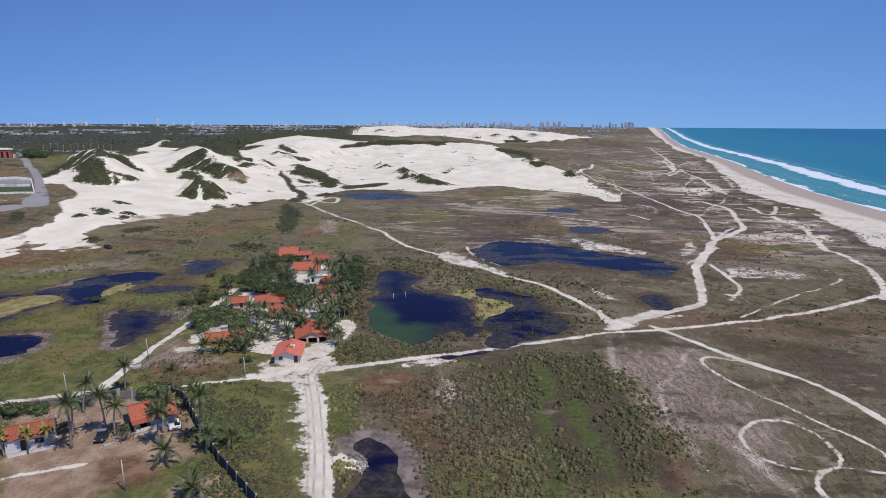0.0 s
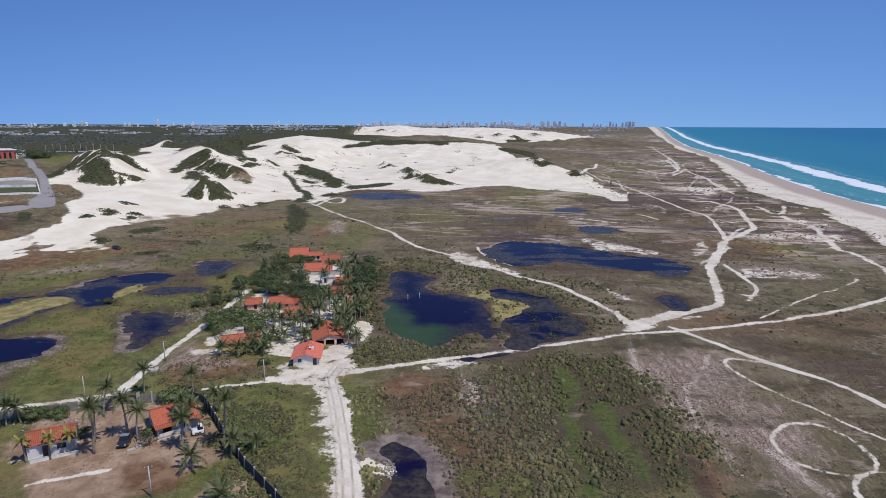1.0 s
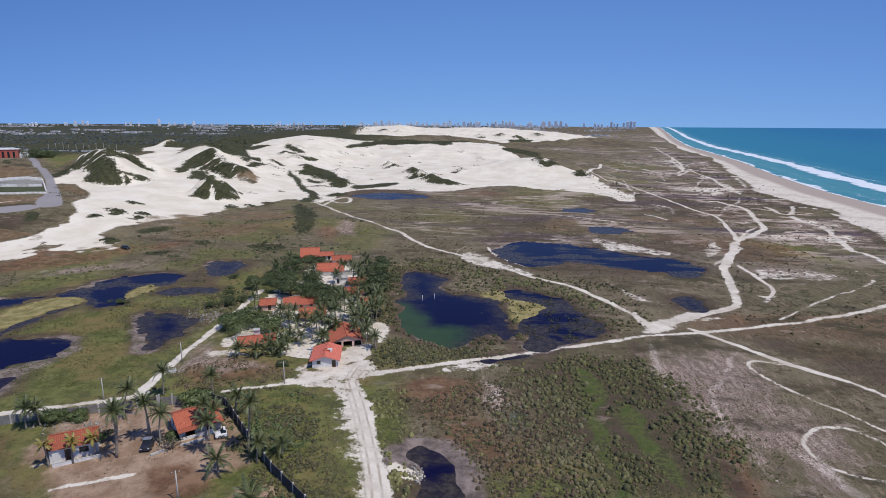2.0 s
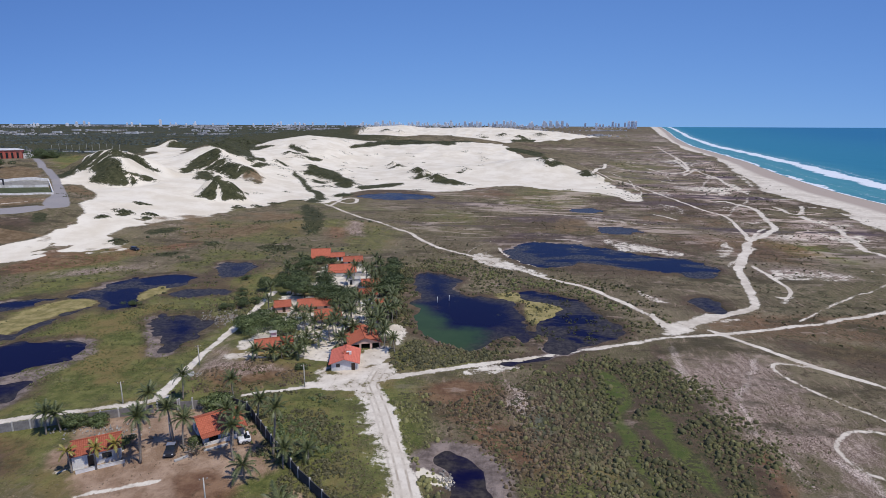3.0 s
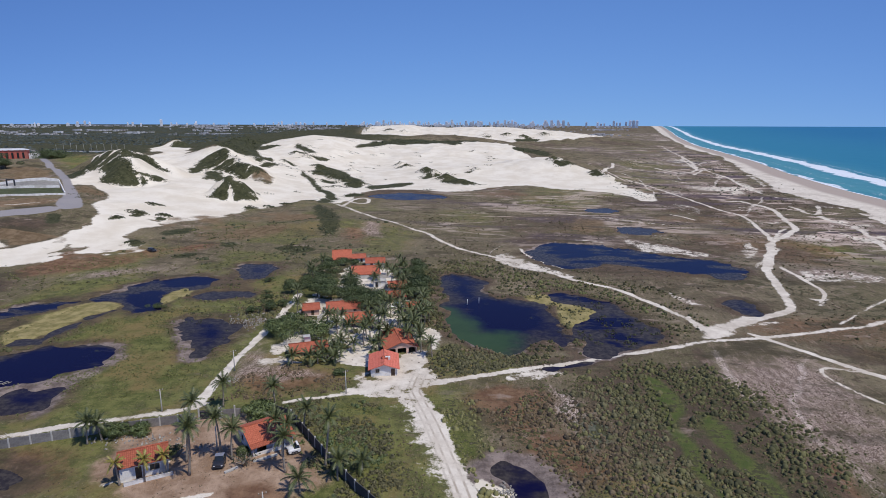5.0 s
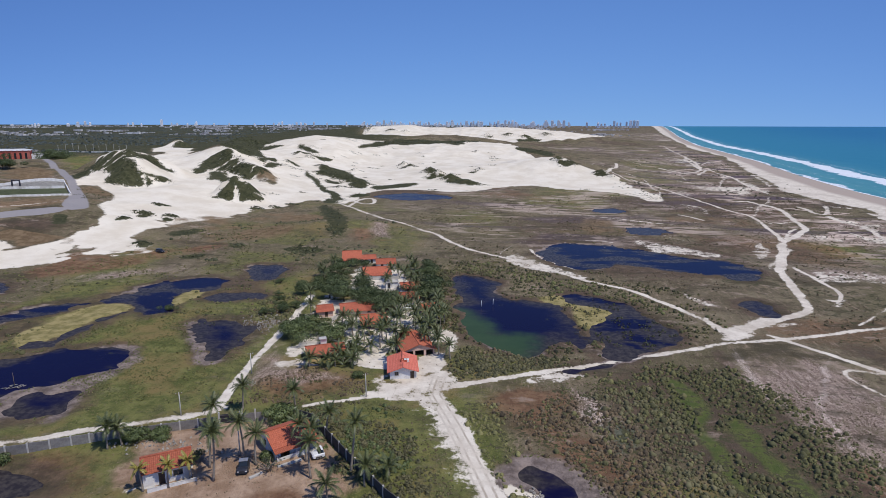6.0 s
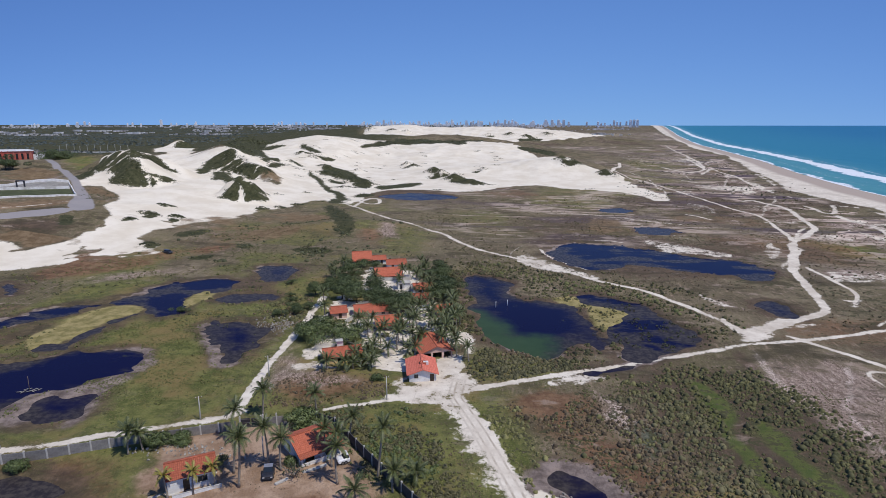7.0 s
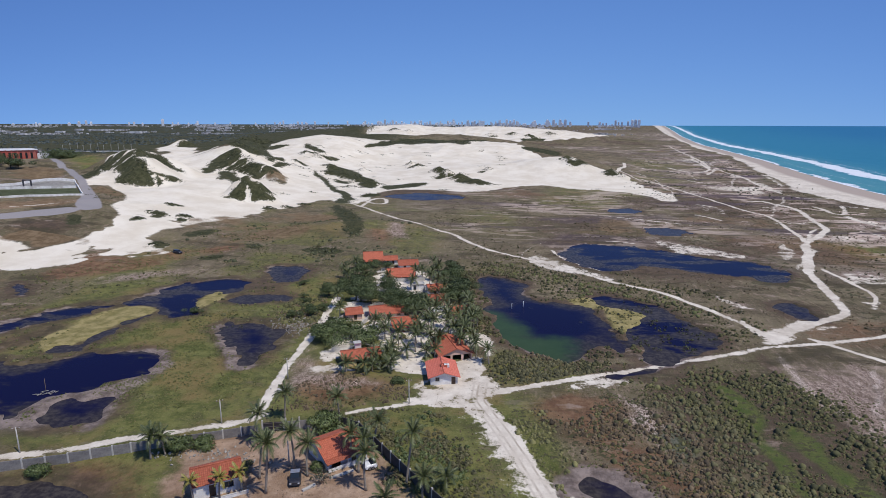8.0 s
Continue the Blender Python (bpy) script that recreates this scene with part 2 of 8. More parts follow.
def water_material():
    """Still dark water: a peaty brown-green where it is shallow, with weed in places."""
    m, tree, bsdf = material("pond_water")
    pos = position(tree)
    n = tree.nodes.new("ShaderNodeAttribute")
    n.attribute_name = "depth"
    big, fine = noise_node(tree, pos, 0.09, 6, 0.65), noise_node(tree, pos, 0.7, 5, 0.7)
    murk = tree.nodes.new("ShaderNodeAttribute")
    murk.attribute_name = "murk"
    drawn = tree.nodes.new("ShaderNodeMapping")
    drawn.inputs["Scale"].default_value = (0.4, 1.0, 1.0)
    tree.links.new(pos, drawn.inputs["Vector"])
    cloud = maths(tree, "MULTIPLY", maths(tree, "SUBTRACT", noise_node(tree, drawn.outputs[0], 0.085, 5, 0.6), 0.52), maths(tree, "MULTIPLY", murk.outputs["Fac"], 150.0))
    deep = band(tree, maths(tree, "ADD", maths(tree, "SUBTRACT", n.outputs["Fac"], cloud), maths(tree, "MULTIPLY", maths(tree, "SUBTRACT", big, 0.5), 14.0)), -0.5, 8.0)
    shallow = mixed(tree, band(tree, fine, 0.4, 0.65), (0.030, 0.026, 0.030), (0.070, 0.060, 0.054))
    c = mixed(tree, deep, shallow, (0.006, 0.006, 0.034))
    mat_of_weed = tree.nodes.new("ShaderNodeAttribute")
    mat_of_weed.attribute_name = "weed"
    mat_weed = band(tree, maths(tree, "ADD", mat_of_weed.outputs["Fac"], maths(tree, "MULTIPLY", maths(tree, "SUBTRACT", big, 0.5), 14.0)), -4.0, 4.0)
    c = mixed(tree, maths(tree, "MULTIPLY", mat_weed, 0.9), c, mixed(tree, big, (0.018, 0.044, 0.020), (0.062, 0.104, 0.042)))
    weed = maths(tree, "MULTIPLY", band(tree, big, 0.60, 0.70), band(tree, fine, 0.46, 0.60))
    c = mixed(tree, maths(tree, "MULTIPLY", weed, 0.7), c, (0.060, 0.062, 0.028))
    tree.links.new(c, bsdf.inputs["Base Color"])
    bsdf.inputs["Roughness"].default_value = 0.25
    bsdf.inputs["IOR"].default_value = 1.2
    bsdf.inputs["Specular IOR Level"].default_value = 0.14
    b = node(tree, "ShaderNodeBump", Strength=0.12, Distance=0.05)
    tree.links.new(noise_node(tree, pos, 2.2, 4), b.inputs["Height"])
    tree.links.new(b.outputs["Normal"], bsdf.inputs["Normal"])
    return m


def sea_material():
    m, tree, bsdf = material("sea")
    pos = position(tree)
    n = tree.nodes.new("ShaderNodeAttribute")
    n.attribute_name = "shore"
    out = n.outputs["Fac"]
    # metres from the waterline
    stretch = tree.nodes.new("ShaderNodeMapping")
    stretch.inputs["Scale"].default_value = (1.0, 0.28, 1.0)
    tree.links.new(pos, stretch.inputs["Vector"])
    swell, froth = noise_node(tree, stretch.outputs[0], 0.045, 5, 0.6), noise_node(tree, pos, 0.22, 6, 0.75)
    line = maths(tree, "ADD", out, maths(tree, "MULTIPLY", maths(tree, "SUBTRACT", swell, 0.5), 34.0))
    foam = 0
    for centre, wide, most in ((1.0, 5.0, 1.0), (62.0, 17.0, 1.0), (84.0, 6.0, 0.35), (20.0, 4.0, 0.3), (36.0, 3.0, 0.2)):
        off = maths(tree, "ABSOLUTE", maths(tree, "SUBTRACT", line, centre), 0)
        ridge = maths(tree, "MULTIPLY", band(tree, off, wide, wide * 0.3), most)
        foam = ridge if foam == 0 else maths(tree, "MAXIMUM", foam, ridge)
    foam = band(tree, maths(tree, "ADD", foam, maths(tree, "MULTIPLY", maths(tree, "SUBTRACT", froth, 0.5), 2.6)), 0.38, 0.70)
    water = mixed(tree, band(tree, out, 5, 150), (0.075, 0.265, 0.275), (0.016, 0.178, 0.255))
    water = mixed(tree, band(tree, out, 150, 900), water, (0.008, 0.136, 0.255))
    water = mixed(tree, maths(tree, "MULTIPLY", band(tree, swell, 0.45, 0.7), 0.25), water, (0.0, 0.125, 0.19))
    tree.links.new(mixed(tree, foam, water, (0.86, 0.88, 0.88)), bsdf.inputs["Base Color"])
    bsdf.inputs["Roughness"].default_value = 0.35
    bsdf.inputs["IOR"].default_value = 1.33
    bsdf.inputs["Specular IOR Level"].default_value = 0.25
    b = node(tree, "ShaderNodeBump", Strength=0.5, Distance=0.6)
    tree.links.new(noise_node(tree, stretch.outputs[0], 0.25, 5), b.inputs["Height"])
    tree.links.new(b.outputs["Normal"], bsdf.inputs["Normal"])
    return m


GROUND, SEA = ground_material(), sea_material()
POND = water_material()

# ---- plan: tracks (width, way), ponds and covers of the ground ----
tracks, pond_shapes, covers = {}, {}, {}
tracks["south_track"] = (3.8, [(-45.6, 119.1), (-40.7, 108.6), (-36.7, 98.8), (-33.6, 91.3), (-31.1, 84.5), (-26.4, 70), (-19.4, 45), (-12, 10)])
tracks["east_road"] = (2.5, [(-47, 119.5), (-42.2, 123.8), (-33.8, 127.8), (-26.4, 132.6), (-19.9, 135), (-10.4, 139.4), (-1.9, 144.3), (8.5, 149.6), (19.6, 155.7), (29.4, 160.5), (40.7, 164.2), (52.6, 168.8), (63.2, 173), (84.8, 184.1), (115, 203), (190, 262)])
tracks["dune_track"] = (2.3, [(28.6, 165.2), (26.3, 173.6), (22.6, 181.1), (19.2, 188.9), (9.2, 205.1), (-1.7, 212.8), (-15.5, 228.6), (-26.9, 241.5), (-39, 251), (-53, 262), (-64, 282), (-76, 301), (-92, 315), (-117, 348), (-141, 377), (-166, 409), (-190, 439)])
tracks["shore_track"] = (3.3, [(28.6, 165.2), (40.3, 176.1), (50.7, 183.3), (60, 191.2), (64.1, 206.9), (67.2, 224.6), (72.8, 246.7), (85, 274), (98, 303)])
tracks["beach_track"] = (2.8, [(140, 290), (144, 276), (143, 265), (140.1, 246.6), (132.8, 227.8), (121.3, 204.9)])
tracks["loop_road"] = (2.0, [(38.2, 166.8), (44.1, 159.3), (51.3, 149.2), (58.4, 142.5), (66.2, 134.2), (70.8, 126.9), (72.7, 117.1), (74, 104), (72, 80)])
tracks["loop_lane"] = (1.3, [(58.6, 143), (52.6, 144.8), (47.9, 145.9), (45.4, 142.2), (45.7, 137.1), (48, 132.3), (51.6, 127.3), (56, 121.2), (59.7, 115.1), (62.8, 109.1), (65.2, 103.7), (66, 95), (64, 82)])
tracks["turning_circle"] = (1.2, [(51.7, 96.8), (47.8, 96.8), (44.1, 98.6), (42.2, 102.5), (43, 108.2), (45.6, 111.9), (49.5, 113.9), (53.6, 113.9), (56.5, 111.2), (57.7, 106.8), (57.1, 102.1), (55.1, 98.8), (51.7, 96.8)])
tracks["circle_exit"] = (1.25, [(55.1, 98.7), (58.7, 98.6), (62.3, 98.3), (66, 96), (69, 90)])
tracks["circle_tail"] = (1.3, [(51.8, 96.7), (50, 94.4), (49, 91.8), (48.9, 89.8), (50, 86), (53, 80)])
tracks["village_lane"] = (2.3, [(-96.6, 183.2), (-95, 167.6), (-93.3, 151.8), (-92.2, 137.8), (-90.7, 124.8), (-89, 114.8), (-87.2, 105.1)])
tracks["wall_lane"] = (2.7, [(-86.1, 106.3), (-88.6, 104.4), (-95.5, 100.3), (-102.3, 97), (-108.8, 93.8), (-116.8, 90.2), (-124.3, 87.2), (-140, 80)])
tracks["gate_path"] = (1.9, [(-46.2, 119.6), (-52.5, 118.7), (-58.1, 116.4), (-63.2, 113.5), (-68.3, 110.8), (-71.1, 108.9)])
tracks["far_track_c"] = (4, [(285, 1392), (256, 1144), (214, 882), (183, 733), (150, 689), (137, 757)])
tracks["plain_strip_a"] = (2.2, [(27, 346), (36, 331), (43, 306), (54, 294)])
tracks["dune_spur"] = (1.3, [(-39, 251), (-36, 267), (-27, 285), (-11, 300)])
tracks["toe_track"] = (3, [(-147, 385), (-150, 425), (-143, 433), (-134, 409), (-138, 395), (-160, 423)])
tracks["compound_drive"] = (2, [(-87.5, 78.6), (-83.6, 81.1), (-79.7, 82.5)])
tracks["yard_drive"] = (1.3, [(-79.8, 73.8), (-75.8, 75.7), (-72.1, 77.3), (-68.8, 78.9)])
tracks["side_path"] = (0.5, [(-36, 82), (-34, 83), (-31.9, 84.5)])
tracks["plain_track_a"] = (2.5, [(96, 303), (102, 324), (106, 347), (110, 371), (111, 388), (107, 397), (104, 410), (103, 432), (100, 457), (97, 489), (92, 529), (86, 569), (76, 594)])
tracks["plain_track_b"] = (3.8, [(98, 303), (112, 321), (125, 341), (127, 353), (133, 380), (140, 408), (142, 431), (137, 444), (134, 457), (126, 452)])
tracks["plain_track_c"] = (1.8, [(128, 365), (116, 357), (108, 360), (102, 356)])
tracks["plain_track_d"] = (3.2, [(160, 435), (159, 419), (155, 398), (160, 395), (171, 416), (179, 439)])
tracks["plain_track_e"] = (3.2, [(158, 389), (154, 361), (159, 353), (155, 334), (146, 306), (143, 293), (140, 284)])
tracks["plain_track_f"] = (1.3, [(137, 341), (142, 330), (142, 314), (143, 301)])
tracks["plain_track_g"] = (2.9, [(181, 436), (191, 430), (192, 413), (186, 381), (183, 361)])
tracks["plain_track_h"] = (2.9, [(177, 588), (174, 551), (169, 511), (169, 481), (177, 477), (192, 479)])
tracks["plain_track_i"] = (3.2, [(196, 764), (188, 692), (192, 665), (185, 627), (177, 588), (174, 551)])
tracks["plain_track_j"] = (3.5, [(215, 950), (200, 843), (184, 751), (195, 755), (160, 675)])
tracks["plain_track_k"] = (2.6, [(220, 683), (208, 623), (193, 567)])
tracks["plain_track_l"] = (2.0, [(68, 381), (73, 375), (78, 361)])
tracks["plain_track_m"] = (3.2, [(97, 743), (111, 710), (131, 699)])
tracks["plain_track_n"] = (4.4, [(50, 603), (65, 655), (87, 760), (91, 797)])
tracks["plain_track_o"] = (2.9, [(122, 605), (132, 582), (148, 573)])
tracks["plain_track_p"] = (2.9, [(135, 701), (155, 695), (170, 689)])
tracks["plain_track_q"] = (1.8, [(188, 665), (161, 600), (144, 548)])
tracks["plain_track_r"] = (1.8, [(118, 339), (109, 326), (98, 304)])
tracks["rut_a"] = (1.5, [(67.4, 178.8), (77.2, 189.1), (87.2, 199.5), (96.9, 207.6), (105.2, 213.9), (115.7, 225), (121, 232), (124, 239), (122, 245)])
tracks["hub_spur"] = (1.6, [(79, 248), (78.9, 232), (79, 219.9), (77.4, 209.4), (73, 202), (69.9, 203.6)])
tracks["hub_side"] = (1.4, [(90, 281), (83, 266), (77, 251), (71.8, 238)])
tracks["dune_fork"] = (1.2, [(25.5, 179.8), (25.2, 171.7), (26.8, 166.7)])
tracks["strip_line"] = (1.2, [(-1, 291), (8, 291), (15, 286)])
tracks["hook_line"] = (1.6, [(-25, 266), (-22.9, 257.3), (-19.9, 249), (-13.1, 238.5), (-7.7, 232.5)])
tracks["lot_line"] = (1.0, [(-298.2, 262.2), (-286.9, 277.6), (-275.6, 291.8)])
pond_shapes["pond_main"] = [(-53.1, 211.4), (-50.6, 218), (-46.3, 217), (-40.8, 213.8), (-37, 206.5), (-38.3, 198.6), (-36.5, 192.7), (-32.8, 190.3), (-25.9, 188.2), (-18.9, 186), (-14.8, 182.1), (-13.9, 172.9), (-12.2, 166.1), (-10.6, 159.8), (-8.7, 155), (-10.4, 150.8), (-12.8, 149.2), (-15, 152), (-17.1, 154.2), (-20, 151.9), (-23.2, 146), (-27.4, 143.3), (-32.3, 146.9), (-36.7, 149.1), (-40.6, 153.6), (-43.7, 162.6), (-46.6, 173.1), (-49.1, 180), (-45.9, 187.8), (-49.2, 195.4), (-52.2, 201.5)]
pond_shapes["pond_lobe"] = [(-13, 198), (-7.3, 196.2), (-0.7, 191.4), (4.8, 183.4), (9.3, 173.8), (13.2, 165.8), (13.5, 159.2), (9.5, 155.7), (2.7, 149.9), (-2.1, 145.9), (-4.9, 145), (-6.2, 147.1), (-5.6, 153), (-6.9, 157.9), (-9.4, 161.3), (-6, 168.3), (-1, 174.3), (1.3, 180.3), (-1.6, 185.5), (-8.2, 187.8), (-12, 191.9)]
pond_shapes["pond_east"] = [(-20, 260), (-16, 277), (-6, 285), (2, 282), (9, 282), (18, 276), (24, 273), (35, 266), (45, 259), (57, 253), (61.3, 245.5), (61, 235.2), (56.6, 226.1), (52.5, 224.5), (45.7, 228.6), (38.2, 231.6), (28.7, 236.4), (18.8, 242), (10.8, 246.2), (4.9, 237.8), (-2.2, 232.5), (-8.7, 234.1), (-14.1, 242.3), (-18.5, 250.2)]
pond_shapes["pond_small"] = [(41.2, 194.1), (45.6, 199.1), (48.8, 195.8), (49.9, 188.3), (47.7, 183.4), (44.3, 184), (42.1, 188.1)]
pond_shapes["pond_west"] = [(-185.6, 137.3), (-183.7, 145.7), (-180.8, 150.2), (-176.9, 158.2), (-170.9, 164.6), (-162.3, 171.4), (-159.1, 175.9), (-158.9, 180.9), (-157.4, 188.3), (-154.5, 195.7), (-147.7, 199.1), (-140.6, 200.3), (-135.8, 196.8), (-133.6, 189.9), (-136.7, 184.9), (-140.2, 180.3), (-140.5, 174.7), (-136.8, 167.8), (-136.1, 162.1), (-138.3, 156.9), (-143.6, 158.8), (-148.3, 164.1), (-152.2, 166.7), (-157.4, 167.3), (-162.9, 164.3), (-167, 157.5), (-171.1, 151.6), (-174.8, 145.7), (-177.5, 139.5), (-180.4, 132.5)]
pond_shapes["pond_channel"] = [(-144.2, 158.5), (-147.3, 155.2), (-148.2, 148.2), (-148.4, 140.9), (-147.9, 134.6), (-148.9, 130.2), (-153.8, 130.3), (-155, 132.5), (-150.4, 132.8), (-149.9, 136.9), (-150.7, 142.8), (-151.3, 151), (-149.8, 158.6), (-148.3, 162.9)]
pond_shapes["pond_blue"] = [(-133.3, 211.6), (-133.2, 218.7), (-128.9, 222.4), (-120.3, 216.1), (-117.2, 207.1), (-118.7, 199.5), (-123.6, 198.2), (-128.8, 203.8)]
pond_shapes["pond_lane"] = [(-121.3, 154.4), (-120.6, 156.8), (-117.1, 155.3), (-116.1, 158.2), (-112.5, 158), (-109.5, 159), (-106, 155.1), (-102.4, 148.4), (-100.8, 143.4), (-99.8, 139.5), (-100.4, 136.4), (-99.7, 132), (-100.7, 129.7), (-103, 130.8), (-106.4, 134.8), (-110, 140.6), (-114.2, 144.3), (-118.4, 148.6)]
pond_shapes["pond_field"] = [(-164.1, 120.2), (-159.7, 121.8), (-152.8, 124), (-146.9, 125.9), (-140.7, 129.3), (-134.4, 131.1), (-126.7, 132), (-124.1, 129.4), (-123.4, 126.1), (-123.3, 121.9), (-125, 119.4), (-128, 117), (-129.5, 113.8), (-133.3, 111.9), (-136.7, 109.6), (-136.9, 105.6), (-137.5, 99.7), (-140.8, 98.1)]
pond_shapes["pond_field_arm"] = [(-128.7, 101.1), (-131.1, 105.6), (-127.5, 108.1), (-124.1, 110.2), (-121.5, 111.3), (-119.6, 107.5), (-118.5, 103.6), (-118.3, 100), (-121.3, 98.2), (-125.3, 98.5)]
pond_shapes["pond_near"] = [(-26.4, 93.1), (-25.6, 94.5), (-23.3, 93.9), (-21.2, 92.3), (-20.3, 89.8), (-19.9, 86.9), (-18.8, 84.1), (-17.6, 82.2), (-16.0, 79.8), (-14.5, 78.5), (-23.2, 78.5), (-23.2, 78.6), (-23.5, 81.5), (-23.1, 83.4), (-22.9, 84.7), (-23.0, 86.7), (-23.9, 87.8), (-23.9, 89.6), (-24.9, 91.5)]
pond_shapes["pond_corner"] = [(-122.6, 79), (-118.4, 80.8), (-113.9, 82.4), (-108.3, 81.7), (-103.5, 79.7), (-100.9, 76.4), (-112.1, 74.6)]
pond_shapes["pond_road"] = [(-17.8, 136), (-13.6, 139), (-8.2, 141), (-4.4, 142.7), (-5.5, 139.8), (-10, 137.4), (-14.1, 135.1), (-17.3, 134.5)]
pond_shapes["pond_toe"] = [(-145, 450), (-131, 467), (-107, 467), (-82, 452), (-86, 433), (-116, 424), (-135, 430)]
pond_shapes["pond_plain"] = [(26, 327), (36, 333), (50, 325), (44, 313), (29, 309)]
pond_shapes["pond_plain_b"] = [(13, 392), (30, 410), (43, 396), (30, 381)]
pond_shapes["pond_arm"] = [(-131, 175.7), (-130.5, 179.4), (-127, 182.1), (-120.4, 185), (-114.2, 183.9), (-115.3, 179.4), (-120.1, 176.5), (-126.2, 174)]
pond_shapes["pond_left"] = [(-217, 184), (-212, 183), (-204, 179), (-200, 174), (-200, 171), (-202, 169)]
covers["cross"] = ("yard", [(20.1, 157.8), (25.9, 167.7), (30.1, 174.1), (40.7, 182.1), (47.5, 182.3), (39.4, 172.6), (29.2, 158.9)])
covers["bright"] = ("yard", [(-40.4, 249.6), (-33, 261), (-26, 255), (-18.8, 244.2), (-9.8, 236.2), (-2.1, 220.1), (-5.5, 215.7), (-15.6, 224.5), (-26.6, 229.7)])
covers["village"] = ("yard", [(-94.1, 171.3), (-94.2, 188), (-88.9, 197), (-78.5, 204.9), (-63.3, 198.2), (-58.9, 178.2), (-57.7, 171.6), (-55.2, 170.1), (-48.7, 159.3), (-43.5, 152.8), (-43.4, 140.4), (-46.5, 134.5), (-48.4, 126.4), (-45.3, 117.6), (-41.9, 113.4), (-48.3, 111.5), (-55, 112.1), (-60.7, 113.3), (-59.7, 121.9), (-59.8, 129.2), (-66.4, 132.5), (-73.9, 130.3), (-82.1, 126.7), (-86, 128.3), (-87.7, 138.3), (-83.4, 142.8), (-88.2, 148.2), (-90.3, 158.9)])
covers["shoulder"] = ("yard", [(-50.2, 115.8), (-47.5, 118.8), (-43.3, 119.1), (-39.4, 109), (-40, 102), (-43.3, 105.9), (-47, 111.4)])
covers["junction"] = ("yard", [(-56.9, 123.7), (-50.6, 126.6), (-46.2, 134.7), (-42.7, 128.2), (-41.4, 123.9), (-42.3, 118.7), (-46.9, 116), (-53.2, 116.8)])
covers["hub"] = ("yard", [(68.7, 239.5), (86, 272), (98, 298), (96, 303), (77, 259)])
covers["hub_e"] = ("yard", [(65, 198.6), (76.8, 209.7), (74.1, 200), (65.8, 192.6)])
covers["left_back"] = ("scrub", [(-320, 405), (-322, 414), (-327, 431), (-319, 432), (-312, 431), (-303, 430), (-302, 420), (-306, 416), (-308, 409), (-310, 402), (-312, 398)])
covers["left_low"] = ("scrub", [(-293, 388), (-291, 396), (-286, 397), (-285, 391), (-290, 387)])
covers["mid_dune"] = ("scrub", [(-309, 473), (-316, 493), (-320, 514), (-322, 530), (-315, 532), (-302, 523), (-282, 503), (-269, 487), (-258, 478), (-250, 475), (-256, 474), (-257, 465), (-267, 470), (-279, 478), (-293, 489), (-305, 497), (-303, 484), (-304, 473)])
covers["bump_l"] = ("scrub", [(-233, 364), (-231, 369), (-228, 375), (-226, 377), (-226, 373), (-225, 369), (-221, 367), (-225, 364)])
covers["bump_r"] = ("scrub", [(-225, 377), (-220, 377), (-216, 376), (-211, 374), (-207, 379), (-208, 374), (-215, 368), (-220, 369), (-219, 372), (-222, 375)])
covers["greenhill"] = ("scrub", [(-131, 286), (-150, 338), (-161, 374), (-163, 396), (-147, 366), (-123, 303), (-120, 290), (-123, 282)])
covers["fardark"] = ("scrub", [(-264, 800), (-264, 823), (-261, 872), (-256, 905), (-251, 1023), (-225, 1024), (-196, 1005), (-156, 1001), (-103, 1007), (-104, 983), (-129, 877), (-129, 862), (-138, 866), (-144, 882), (-219, 884), (-248, 827)])
covers["west_field"] = ("green", [(-130.2, 127.5), (-130, 142.8), (-120.9, 162.1), (-108.9, 145.2), (-93.9, 132.3), (-93.4, 109.3), (-99.6, 101.6), (-117.9, 91.4), (-126, 88.5), (-132.9, 95.4), (-114.6, 98.4), (-119.2, 114.2)])
covers["west_bank"] = ("green", [(-153, 128.4), (-150.5, 143.5), (-141.7, 154.7), (-126.3, 168), (-111, 164.5), (-123.4, 157.4), (-113.7, 139.8), (-133.2, 133.1)])
covers["south_rim"] = ("green", [(-43.4, 116.8), (-40.4, 120.2), (-30.8, 99.1), (-28.4, 85.2), (-31, 84.5), (-35.7, 98)])
covers["compound_lawn"] = ("green", [(-122.3, 82.5), (-116, 84.6), (-112.1, 85.5), (-108.3, 82.8), (-111.7, 80), (-118.7, 79)])
covers["yard_brown"] = ("rust", [(-113, 85.3), (-102.2, 89.2), (-95.2, 83.9), (-93.4, 78.6), (-103.2, 77.5)])
covers["east_green"] = ("green", [(62.3, 160.9), (73.9, 161.2), (81.4, 153.3), (74.6, 147.3), (61.3, 150.5)])
covers["near_right"] = ("dark", [(-15, 132.7), (5.5, 143.3), (18.1, 141.2), (25.2, 126.3), (29.2, 107.1), (26.3, 86.6), (5.3, 83.6), (-0.3, 95.7), (-6.9, 115.8)])
covers["south_left"] = ("green", [(-69, 106.9), (-62.7, 111.9), (-51.6, 115.5), (-47, 106.7), (-37.7, 83.1), (-47.7, 81.1), (-56.8, 96.1)])
covers["pond_rim"] = ("green", [(-48.2, 134.3), (-44.6, 145.5), (-29.8, 144.4), (-23.9, 137.7), (-29, 132), (-43.7, 124.7)])
